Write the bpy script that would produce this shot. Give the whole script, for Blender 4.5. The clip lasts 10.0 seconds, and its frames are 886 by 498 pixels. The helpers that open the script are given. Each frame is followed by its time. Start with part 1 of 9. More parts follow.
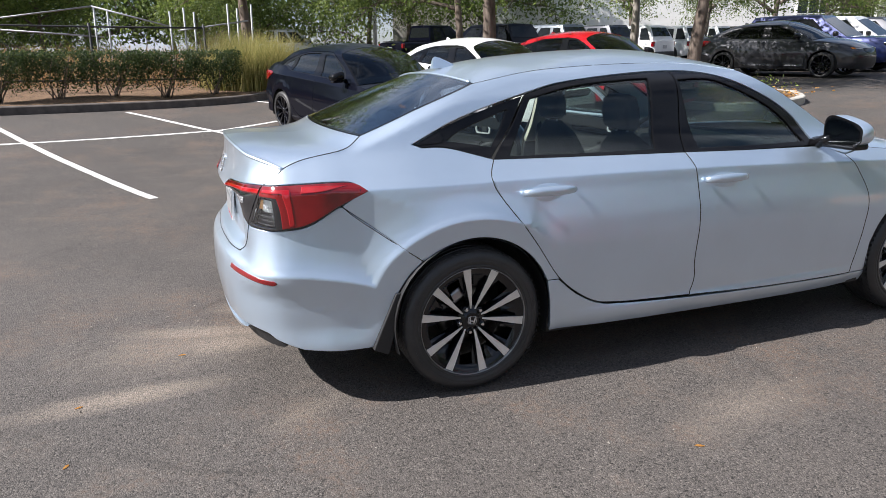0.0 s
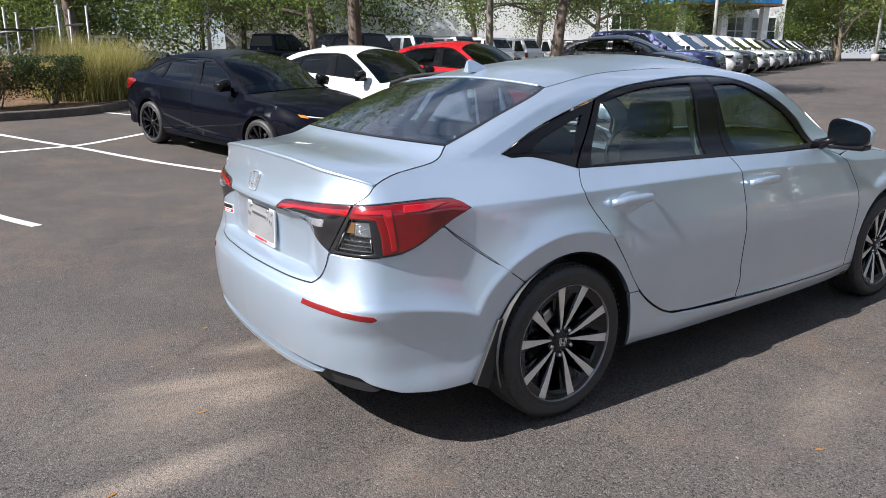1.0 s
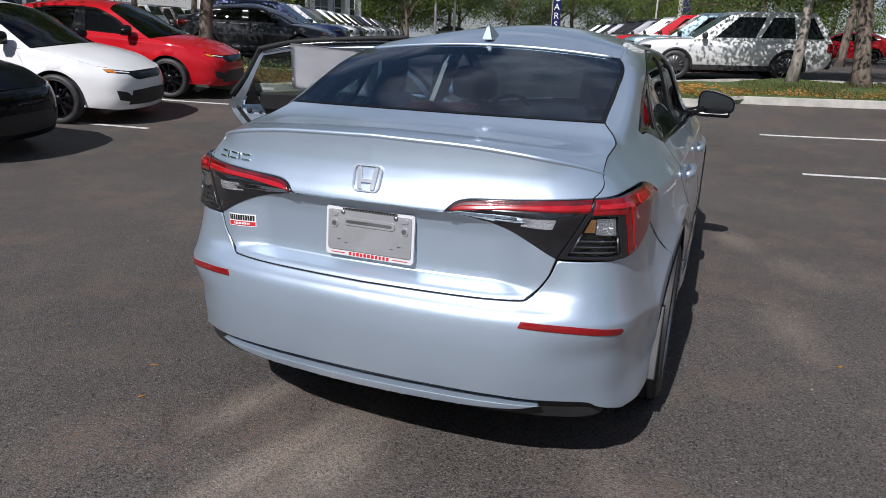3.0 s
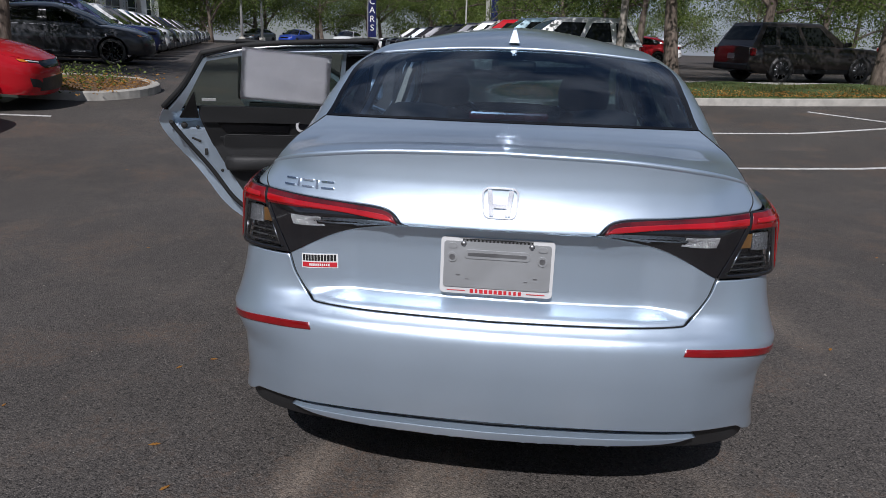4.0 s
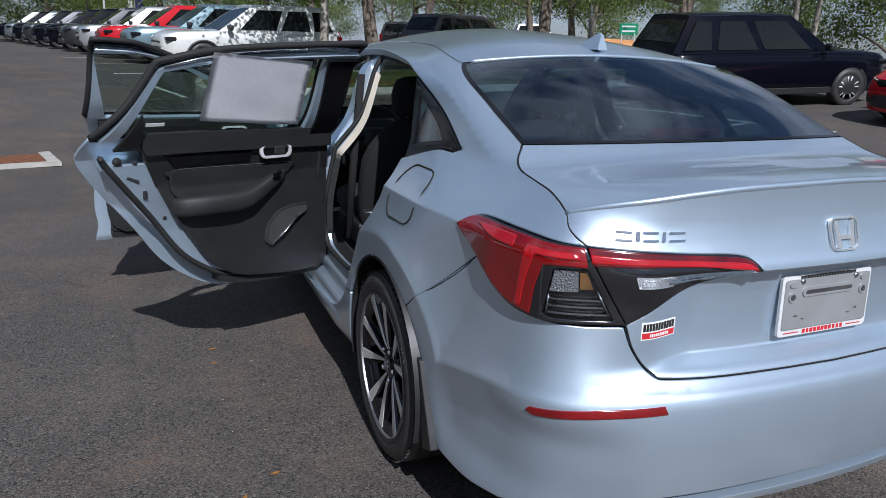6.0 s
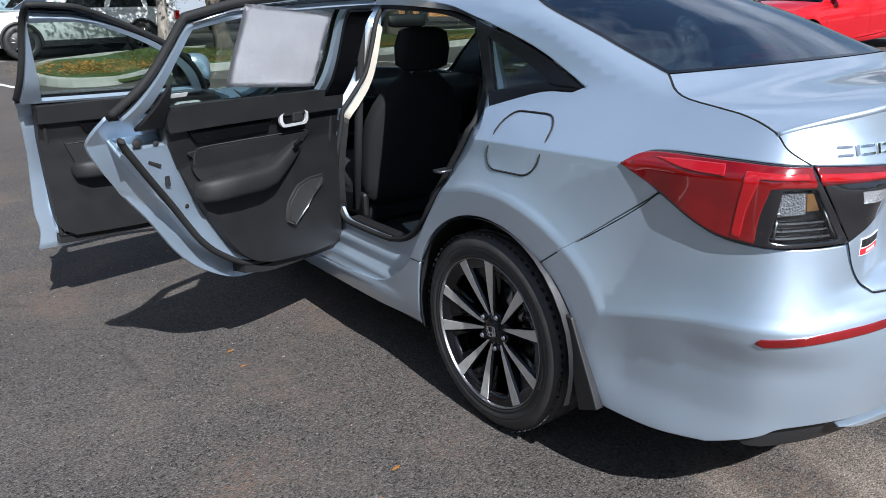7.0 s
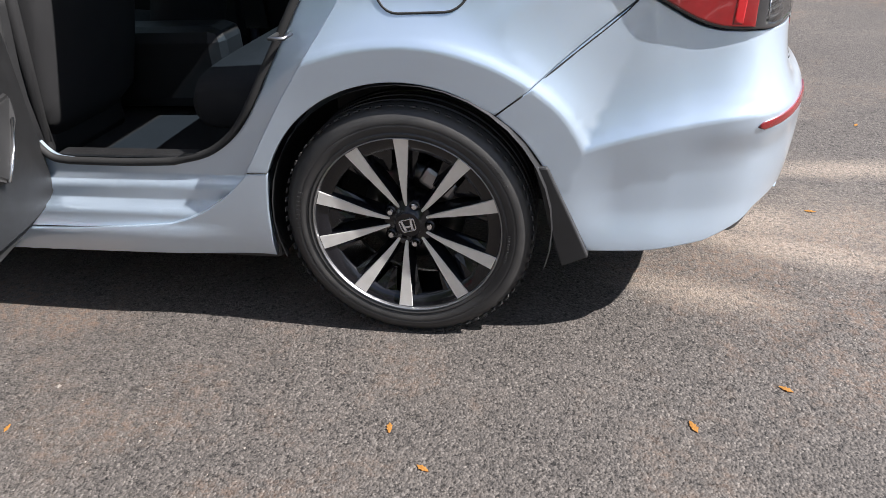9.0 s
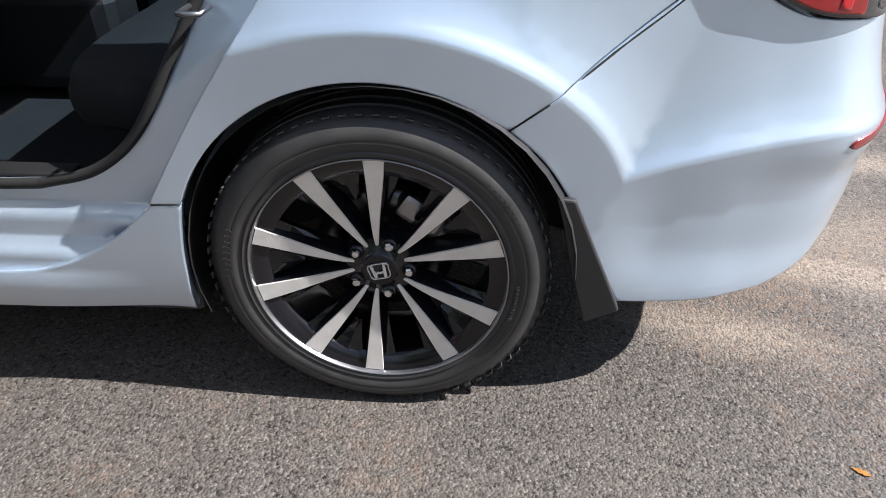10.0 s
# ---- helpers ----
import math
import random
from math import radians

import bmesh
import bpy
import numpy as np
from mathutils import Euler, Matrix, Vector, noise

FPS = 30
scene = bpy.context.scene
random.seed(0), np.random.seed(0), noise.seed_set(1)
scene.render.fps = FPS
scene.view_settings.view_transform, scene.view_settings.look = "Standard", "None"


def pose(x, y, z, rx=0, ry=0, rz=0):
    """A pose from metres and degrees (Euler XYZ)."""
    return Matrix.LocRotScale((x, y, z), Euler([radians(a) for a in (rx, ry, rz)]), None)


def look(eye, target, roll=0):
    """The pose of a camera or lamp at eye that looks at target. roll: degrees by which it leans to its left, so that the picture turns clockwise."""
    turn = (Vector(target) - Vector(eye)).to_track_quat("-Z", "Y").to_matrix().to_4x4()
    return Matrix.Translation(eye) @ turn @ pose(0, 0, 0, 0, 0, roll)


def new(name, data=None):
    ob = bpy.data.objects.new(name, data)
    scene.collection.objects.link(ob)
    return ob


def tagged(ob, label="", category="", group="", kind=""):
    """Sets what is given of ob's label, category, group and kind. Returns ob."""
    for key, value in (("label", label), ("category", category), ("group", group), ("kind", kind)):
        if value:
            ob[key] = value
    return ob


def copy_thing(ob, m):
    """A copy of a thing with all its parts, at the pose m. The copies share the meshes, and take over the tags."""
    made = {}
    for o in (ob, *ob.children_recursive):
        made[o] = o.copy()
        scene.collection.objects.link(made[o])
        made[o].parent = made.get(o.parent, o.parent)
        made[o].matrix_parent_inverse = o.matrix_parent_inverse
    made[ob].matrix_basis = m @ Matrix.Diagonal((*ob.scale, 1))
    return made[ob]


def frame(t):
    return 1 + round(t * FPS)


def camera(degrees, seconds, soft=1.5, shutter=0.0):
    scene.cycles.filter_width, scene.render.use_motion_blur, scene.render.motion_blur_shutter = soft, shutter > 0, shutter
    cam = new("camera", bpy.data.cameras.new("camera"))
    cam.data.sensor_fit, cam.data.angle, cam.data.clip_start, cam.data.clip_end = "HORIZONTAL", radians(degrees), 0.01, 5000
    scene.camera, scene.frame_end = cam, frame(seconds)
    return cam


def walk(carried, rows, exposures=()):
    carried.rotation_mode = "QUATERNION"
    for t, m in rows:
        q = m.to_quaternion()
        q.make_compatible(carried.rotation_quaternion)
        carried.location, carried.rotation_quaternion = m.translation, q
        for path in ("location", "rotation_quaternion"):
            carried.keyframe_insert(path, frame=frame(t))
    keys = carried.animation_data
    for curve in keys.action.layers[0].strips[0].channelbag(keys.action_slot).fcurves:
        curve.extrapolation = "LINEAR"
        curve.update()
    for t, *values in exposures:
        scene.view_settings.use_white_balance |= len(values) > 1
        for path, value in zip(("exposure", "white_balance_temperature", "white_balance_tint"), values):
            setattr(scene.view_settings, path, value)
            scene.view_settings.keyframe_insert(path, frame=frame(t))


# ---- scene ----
cam = camera(65.4, 10.0, soft=0.75)
PATH = [
    (0, (-1.128, -3.512, 1.44), (-0.452, -1.709, 0.9), -0.7),
    (0.5, (-1.524, -3.139, 1.424), (-0.664, -1.417, 0.881), -0.6),
    (1, (-1.914, -2.77, 1.41), (-0.816, -1.179, 0.894), -0.2),
    (1.5, (-2.191, -2.334, 1.371), (-0.915, -0.883, 0.853), 0.5),
    (2, (-2.429, -1.91, 1.367), (-0.955, -0.669, 0.831), 1.0),
    (2.2, (-2.516, -1.726, 1.37), (-0.967, -0.595, 0.806), 1.3),
    (3.3, (-2.819, -0.688, 1.327), (-0.976, -0.141, 0.775), 1.5),
    (3.5, (-2.816, -0.494, 1.309), (-0.945, -0.045, 0.766), 1.1),
    (4, (-2.735, -0.035, 1.329), (-0.821, 0.16, 0.782), 1.9),
    (4.5, (-2.638, 0.398, 1.343), (-0.715, 0.321, 0.8), 1.2),
    (5, (-2.435, 0.798, 1.362), (-0.517, 0.54, 0.861), 1.2),
    (5.5, (-2.285, 1.195, 1.357), (-0.417, 0.681, 0.861), -0.6),
    (5.7, (-2.212, 1.328, 1.364), (-0.38, 0.719, 0.842), 0.5),
    (6.8, (-1.679, 2.073, 1.281), (-0.084, 1.03, 0.676), -0.4),
    (7, (-1.556, 2.17, 1.264), (-0.015, 1.062, 0.632), -1.6),
    (7.5, (-1.246, 2.363, 1.219), (0.102, 1.069, 0.508), -2.1),
    (8, (-0.961, 2.536, 1.207), (-0.002, 1.008, 0.344), -4.3),
    (8.5, (-0.664, 2.506, 1.17), (0.049, 0.887, 0.236), -5.2),
    (9, (-0.418, 2.411, 1.133), (-0.05, 0.711, 0.147), -3.5),
    (9.5, (-0.298, 2.256, 1.11), (-0.122, 0.553, 0.075), -1.0),
    (10, (-0.196, 1.946, 1.072), (-0.074, 0.28, -0.027), -0.2),
]
walk(cam, [(t, look(eye, target, roll)) for t, eye, target, roll in PATH],
     exposures=[(0, 0.96, 6150, 14), (1.0, 0.88, 6100, 14), (2.2, 0.42, 5950, 13), (3.5, -0.20, 5950, 15), (4.5, -0.42, 5780, 14), (5.5, -0.22, 5650, 13), (6.6, 0.42, 5650, 11), (7.5, 0.92, 5900, 11), (8.5, 1.24, 6100, 13), (9.5, 1.42, 6250, 14), (10.0, 1.42, 6150, 13)])

# ---- world, sun ----
SUN_TO = Vector((-1.05, 0.095, 1.0)).normalized()
world = bpy.data.worlds.new("world")
scene.world = world
world.use_nodes = True
wt = world.node_tree
for n in list(wt.nodes):
    wt.nodes.remove(n)
sky = wt.nodes.new("ShaderNodeTexSky")
sky.sky_type, sky.sun_disc = "NISHITA", False
sky.sun_elevation, sky.sun_rotation = math.asin(SUN_TO.z), math.atan2(SUN_TO.x, SUN_TO.y)
sky.air_density, sky.dust_density = 1.0, 0.7
bg = wt.nodes.new("ShaderNodeBackground")
bg.inputs["Strength"].default_value = 0.050
# thin broken clouds over the sky
tc = wt.nodes.new("ShaderNodeTexCoord")
cmap = wt.nodes.new("ShaderNodeMapping")
cmap.inputs["Scale"].default_value = (1.6, 1.6, 4.5)
cn = wt.nodes.new("ShaderNodeTexNoise")
cn.inputs["Scale"].default_value, cn.inputs["Detail"].default_value, cn.inputs["Roughness"].default_value = 1.6, 7.0, 0.58
cr = wt.nodes.new("ShaderNodeValToRGB")
cr.color_ramp.elements[0].position, cr.color_ramp.elements[1].position = 0.44, 0.70
cm = wt.nodes.new("ShaderNodeMix")
cm.data_type = "RGBA"
cm.inputs["B"].default_value = (9.6, 10.1, 10.9, 1)
wo = wt.nodes.new("ShaderNodeOutputWorld")
wt.links.new(tc.outputs["Generated"], cmap.inputs["Vector"])
wt.links.new(cmap.outputs["Vector"], cn.inputs["Vector"])
wt.links.new(cn.outputs["Fac"], cr.inputs["Fac"])
wt.links.new(cr.outputs["Color"], cm.inputs["Factor"])
wt.links.new(sky.outputs["Color"], cm.inputs["A"])
sxyz = wt.nodes.new("ShaderNodeSeparateXYZ")
hz = wt.nodes.new("ShaderNodeMapRange")
hz.inputs["From Min"].default_value, hz.inputs["From Max"].default_value = 0.0, 0.16
hz.inputs["To Min"].default_value, hz.inputs["To Max"].default_value = 0.34, 0.0
hm = wt.nodes.new("ShaderNodeMix")
hm.data_type = "RGBA"
hm.inputs["B"].default_value = (6.6, 7.6, 9.2, 1)
wt.links.new(tc.outputs["Generated"], sxyz.inputs["Vector"])
wt.links.new(sxyz.outputs["Z"], hz.inputs["Value"])
wt.links.new(hz.outputs["Result"], hm.inputs["Factor"])
wt.links.new(cm.outputs["Result"], hm.inputs["A"])
wt.links.new(hm.outputs["Result"], bg.inputs["Color"])
wt.links.new(bg.outputs["Background"], wo.inputs["Surface"])
sun_data = bpy.data.lights.new("sun", "SUN")
sun_data.energy, sun_data.angle, sun_data.color = 4.9, radians(0.53), (1.0, 0.95, 0.87)
sun = new("sun", sun_data)
sun.matrix_world = look(SUN_TO * 60, (0, 0, 0))

# ---- materials ----
def mat_base(name):
    m = bpy.data.materials.new(name)
    m.use_nodes = True
    nt = m.node_tree
    return m, nt, nt.nodes["Principled BSDF"]


def setp(b, **kw):
    names = {"rough": "Roughness", "metal": "Metallic", "coat": "Coat Weight", "coat_rough": "Coat Roughness", "spec": "Specular IOR Level", "ior": "IOR",
             "trans": "Transmission Weight", "alpha": "Alpha", "sheen": "Sheen Weight"}
    for k, v in kw.items():
        b.inputs[names[k]].default_value = v


def rgb(c):
    return (c[0], c[1], c[2], 1)


def noise_tex(nt, scale, detail=4.0, rough=0.55, coord="Object", stretch=None):
    tcn = nt.nodes.new("ShaderNodeTexCoord")
    n = nt.nodes.new("ShaderNodeTexNoise")
    n.inputs["Scale"].default_value, n.inputs["Detail"].default_value, n.inputs["Roughness"].default_value = scale, detail, rough
    if stretch:
        mp = nt.nodes.new("ShaderNodeMapping")
        mp.inputs["Scale"].default_value = stretch
        nt.links.new(tcn.outputs[coord], mp.inputs["Vector"])
        nt.links.new(mp.outputs["Vector"], n.inputs["Vector"])
    else:
        nt.links.new(tcn.outputs[coord], n.inputs["Vector"])
    return n


def ramp(nt, fac, stops):
    r = nt.nodes.new("ShaderNodeValToRGB")
    el = r.color_ramp.elements
    while len(el) < len(stops):
        el.new(0.5)
    for e, (p, c) in zip(el, stops):
        e.position, e.color = p, rgb(c) if not isinstance(c, (int, float)) else (c, c, c, 1)
    nt.links.new(fac, r.inputs["Fac"])
    return r


def mix(nt, fac, a, b, mode="MIX"):
    m = nt.nodes.new("ShaderNodeMix")
    m.data_type, m.blend_type = "RGBA", mode
    for sock, v in (("Factor", fac), ("A", a), ("B", b)):
        if hasattr(v, "is_output"):
            nt.links.new(v, m.inputs[sock])
        elif sock == "Factor":
            m.inputs[sock].default_value = v
        else:
            m.inputs[sock].default_value = rgb(v)
    return m.outputs["Result"]


def bump(nt, b, height, strength=0.3, dist=0.01):
    n = nt.nodes.new("ShaderNodeBump")
    n.inputs["Strength"].default_value, n.inputs["Distance"].default_value = strength, dist
    nt.links.new(height, n.inputs["Height"])
    nt.links.new(n.outputs["Normal"], b.inputs["Normal"])


def plain(name, color, rough=0.5, metal=0.0, vary=0.12, scale=9.0, relief=0.0, relief_scale=120.0, **kw):
    """A plain surface with a slight unevenness of tone and gloss."""
    m, nt, b = mat_base(name)
    n = noise_tex(nt, scale, 5)
    lo, hi = [c * (1 - vary) for c in color], [min(1, c * (1 + vary)) for c in color]
    nt.links.new(ramp(nt, n.outputs["Fac"], [(0.3, lo), (0.7, hi)]).outputs["Color"], b.inputs["Base Color"])
    nt.links.new(ramp(nt, n.outputs["Fac"], [(0.3, max(0, rough - 0.06)), (0.7, min(1, rough + 0.06))]).outputs["Color"], b.inputs["Roughness"])
    setp(b, metal=metal, **kw)
    if relief:
        bump(nt, b, noise_tex(nt, relief_scale, 3).outputs["Fac"], relief, 0.004)
    return m


def car_paint(name, color, metal=0.0, rough=0.35, flake=0.0, sheen=0.0):
    m, nt, b = mat_base(name)
    n = noise_tex(nt, 3.0, 4)
    col = ramp(nt, n.outputs["Fac"], [(0.3, [c * 0.96 for c in color]), (0.7, [min(1, c * 1.03) for c in color])])
    nt.links.new(col.outputs["Color"], b.inputs["Base Color"])
    setp(b, metal=metal, rough=rough, coat=1.0 if max(color) > 0.03 else 0.42, coat_rough=0.03, spec=0.5 if metal else 0.03)
    if flake:
        f = noise_tex(nt, 1400.0, 1)
        bump(nt, b, f.outputs["Fac"], flake, 0.0006)
    if sheen:
        # colourless sheen of the pearl flakes under the coat
        g = nt.nodes.new("ShaderNodeBsdfGlossy")
        g.inputs["Color"].default_value, g.inputs["Roughness"].default_value = (1.0, 0.96, 0.91, 1), 0.40
        mx = nt.nodes.new("ShaderNodeMixShader")
        mx.inputs["Fac"].default_value = sheen
        nt.links.new(b.outputs["BSDF"], mx.inputs[1])
        nt.links.new(g.outputs["BSDF"], mx.inputs[2])
        nt.links.new(mx.outputs["Shader"], nt.nodes["Material Output"].inputs["Surface"])
    return m


def glass_mat(name, tint, gloss_rough=0.0, base=0.03):
    """Thin window glass: tinted see-through with a Fresnel gloss."""
    m = bpy.data.materials.new(name)
    m.use_nodes = True
    nt = m.node_tree
    for n in list(nt.nodes):
        nt.nodes.remove(n)
    t = nt.nodes.new("ShaderNodeBsdfTransparent")
    t.inputs["Color"].default_value = rgb(tint)
    g = nt.nodes.new("ShaderNodeBsdfGlossy")
    g.inputs["Roughness"].default_value = gloss_rough
    lw = nt.nodes.new("ShaderNodeLayerWeight")
    f = nt.nodes.new("ShaderNodeMapRange")
    pw = nt.nodes.new("ShaderNodeMath")
    pw.operation = "POWER"
    pw.inputs[1].default_value = 3.4
    lw.inputs["Blend"].default_value = 0.5
    nt.links.new(lw.outputs["Facing"], pw.inputs[0])
    nt.links.new(pw.outputs["Value"], f.inputs["Value"])
    f.inputs["To Min"].default_value, f.inputs["To Max"].default_value = base, 1.0
    mx = nt.nodes.new("ShaderNodeMixShader")
    o = nt.nodes.new("ShaderNodeOutputMaterial")
    nt.links.new(f.outputs["Result"], mx.inputs["Fac"])
    nt.links.new(t.outputs["BSDF"], mx.inputs[1])
    nt.links.new(g.outputs["BSDF"], mx.inputs[2])
    nt.links.new(mx.outputs["Shader"], o.inputs["Surface"])
    return m


PAINT = car_paint("silver_blue_paint", (0.555, 0.695, 0.85), metal=0.72, rough=0.335, flake=0.25, sheen=0.16)
PAINT_BLACK = car_paint("black_paint", (0.0025, 0.003, 0.007))
PAINT_WHITE = car_paint("white_paint", (0.80, 0.80, 0.79))
PAINT_RED = car_paint("red_paint", (0.46, 0.009, 0.016))
PAINT_DARK = car_paint("dark_metallic_paint", (0.035, 0.036, 0.042), metal=0.5)
PAINT_NAVY = car_paint("navy_paint", (0.012, 0.02, 0.09), metal=0.4)
PAINT_SILVER = car_paint("silver_paint", (0.55, 0.56, 0.57), metal=0.7)
PAINT_PEARL = car_paint("pearl_white_paint", (0.70, 0.70, 0.68), metal=0.2)
PAINT_GREY = car_paint("grey_paint", (0.16, 0.18, 0.20), metal=0.5)
PAINT_BLUE = car_paint("blue_paint", (0.02, 0.06, 0.38), metal=0.3)
PAINT_BROWN = car_paint("dark_brown_paint", (0.045, 0.038, 0.036), metal=0.5)
PAINT_SAGE = car_paint("grey_blue_paint", (0.17, 0.25, 0.29), metal=0.4)
GLASS = glass_mat("window_glass", (0.70, 0.77, 0.74), base=0.05)
GLASS_REAR = glass_mat("rear_glass", (0.62, 0.72, 0.80), base=0.045)
GLOSS_BLACK = plain("gloss_black", (0.006, 0.006, 0.007), 0.16, coat=0.1, spec=0.25)
SATIN_BLACK = plain("satin_black_plastic", (0.018, 0.018, 0.019), 0.5, relief=0.15, relief_scale=400)
TRIM_DARK = plain("dark_trim", (0.011, 0.011, 0.0115), 0.50, relief=0.25, relief_scale=900)
TRIM_SOFT = plain("soft_dark_trim", (0.015, 0.015, 0.0155), 0.58, relief=0.2, relief_scale=700)
CLOTH = plain("dark_seat_cloth", (0.010, 0.010, 0.011), 0.9, relief=0.4, relief_scale=900)
BEIGE = plain("beige_trim", (0.55, 0.50, 0.42), 0.8, relief=0.2, relief_scale=600)
HEADLINER = plain("headliner_cloth", (0.34, 0.33, 0.31), 0.95, relief=0.2, relief_scale=700)
STITCH = plain("pale_thread", (0.07, 0.07, 0.07), 0.8)
RUBBER = plain("seal_rubber", (0.012, 0.012, 0.012), 0.75)
CHROME = plain("chrome", (0.75, 0.76, 0.78), 0.08, 1.0, vary=0.04)
EMBLEM = plain("emblem_silver", (0.80, 0.81, 0.83), 0.22, 0.75, vary=0.04)
MIRROR = plain("mirror_glass", (0.09, 0.10, 0.105), 0.02, 1.0, vary=0.02)
SATIN_SILVER = plain("satin_silver", (0.62, 0.62, 0.63), 0.28, 0.25)
BRIGHT = plain("brushed_trim", (0.60, 0.61, 0.62), 0.25, 1.0)
STEEL = plain("dull_steel", (0.35, 0.35, 0.36), 0.4, 1.0)
MACHINED = plain("machined_alloy", (0.80, 0.79, 0.76), 0.42, 0.60, vary=0.05, scale=40)
WHEEL_BLACK = plain("black_wheel_paint", (0.006, 0.006, 0.008), 0.18, coat=0.22, spec=0.4)
DISC = plain("brake_disc_steel", (0.25, 0.24, 0.23), 0.35, 1.0)
WHITE_PLASTIC = plain("white_plastic", (0.82, 0.82, 0.80), 0.4, vary=0.03)
PAPER = plain("white_paper", (0.86, 0.85, 0.88), 0.85, vary=0.04, scale=6, relief=0.3, relief_scale=18)
PLATE = plain("bare_plate", (0.40, 0.41, 0.42), 0.36, 0.45, vary=0.06)
PLATE_FRAME = plain("plate_frame_plastic", (0.62, 0.62, 0.62), 0.35, vary=0.04)
RED_PRINT = plain("red_print", (0.55, 0.02, 0.03), 0.5)
BLACK_PRINT = plain("black_print", (0.015, 0.015, 0.015), 0.5)


def lens_mat(name, color, deep, trans=0.0):
    m, nt, b = mat_base(name)
    n = noise_tex(nt, 9, 3)
    nt.links.new(ramp(nt, n.outputs["Fac"], [(0.35, deep), (0.62, color)]).outputs["Color"], b.inputs["Base Color"])
    setp(b, rough=0.12, coat=1.0, coat_rough=0.02, trans=trans, spec=0.6)
    return m


LENS_RED = lens_mat("red_lens", (0.22, 0.002, 0.004), (0.15, 0.001, 0.002))
LENS_RED_DEEP = lens_mat("deep_red_lens", (0.15, 0.002, 0.005), (0.06, 0.001, 0.002))
LENS_GLOW = lens_mat("bright_red_lens", (0.42, 0.005, 0.009), (0.32, 0.003, 0.006))
LENS_SMOKE = lens_mat("smoked_lens", (0.012, 0.012, 0.014), (0.006, 0.006, 0.008))
LENS_CLEAR = glass_mat("clear_lens", (0.86, 0.87, 0.88))
AMBER_DULL = lens_mat("smoked_amber_lens", (0.30, 0.15, 0.045), (0.12, 0.06, 0.02))
LENS_AMBER = lens_mat("amber_lens", (0.85, 0.28, 0.03), (0.6, 0.16, 0.01))


def reflector_mat():
    m, nt, b = mat_base("faceted_reflector")
    v = nt.nodes.new("ShaderNodeTexVoronoi")
    v.inputs["Scale"].default_value = 220
    tcn = nt.nodes.new("ShaderNodeTexCoord")
    nt.links.new(tcn.outputs["Object"], v.inputs["Vector"])
    b.inputs["Base Color"].default_value = (0.52, 0.52, 0.53, 1)
    setp(b, metal=0.6, rough=0.14)
    bump(nt, b, v.outputs["Distance"], 0.8, 0.006)
    return m


REFLECTOR = reflector_mat()


def tyre_mat():
    m, nt, b = mat_base("tyre_rubber")
    n = noise_tex(nt, 14, 6, 0.6)
    nt.links.new(ramp(nt, n.outputs["Fac"], [(0.3, (0.024, 0.024, 0.025)), (0.75, (0.046, 0.044, 0.042))]).outputs["Color"], b.inputs["Base Color"])
    nt.links.new(ramp(nt, n.outputs["Fac"], [(0.3, 0.42), (0.7, 0.62)]).outputs["Color"], b.inputs["Roughness"])
    bump(nt, b, noise_tex(nt, 260, 2).outputs["Fac"], 0.12, 0.002)
    return m


TYRE = tyre_mat()

# ---- curves and curved sheets ----
from mathutils.geometry import delaunay_2d_cdt


def part(name, data, material, parent=None, label="", m=None):
    """Links a bmesh or mesh as one object under a thing or a part, its material on the object."""
    if isinstance(data, bmesh.types.BMesh):
        me = bpy.data.meshes.new(name)
        data.to_mesh(me)
        data.free()
        data = me
    if not data.materials:
        data.materials.append(None)
    ob = new(name, data)
    ob.material_slots[0].link = "OBJECT"
    ob.material_slots[0].material = material
    if parent is not None:
        ob.parent = parent
    if m is not None:
        ob.matrix_basis = m
    if label:
        ob["label"] = label
    return ob


def thing(name, label, category, group="", kind="", m=None):
    ob = tagged(new(name), label, category, group, kind)
    ob.empty_display_size = 0.2
    if m is not None:
        ob.matrix_basis = m
    return ob


def pchip(pts):
    """A smooth curve through points, with no overshoot."""
    p = np.array(pts, float)
    X, Y = p[:, 0], p[:, 1]
    h = np.diff(X)
    m = np.diff(Y) / h
    d = np.zeros(len(X))
    d[0], d[-1] = m[0], m[-1]
    for i in range(1, len(X) - 1):
        if m[i - 1] * m[i] > 0:
            w1, w2 = 2 * h[i] + h[i - 1], h[i] + 2 * h[i - 1]
            d[i] = (w1 + w2) / (w1 / m[i - 1] + w2 / m[i])

    def f(x):
        x = np.asarray(x, float)
        i = np.clip(np.searchsorted(X, x) - 1, 0, len(h) - 1)
        t = (x - X[i]) / h[i]
        inside = (1 + 2 * t) * (1 - t) ** 2 * Y[i] + t * (1 - t) ** 2 * h[i] * d[i] + t * t * (3 - 2 * t) * Y[i + 1] + t * t * (t - 1) * h[i] * d[i + 1]
        return np.where(t < 0, Y[0] + (x - X[0]) * d[0], np.where(t > 1, Y[-1] + (x - X[-1]) * d[-1], inside))
    return f


def smooth(a, b, x):
    t = np.clip((np.asarray(x, float) - a) / (b - a), 0, 1)
    return t * t * (3 - 2 * t)


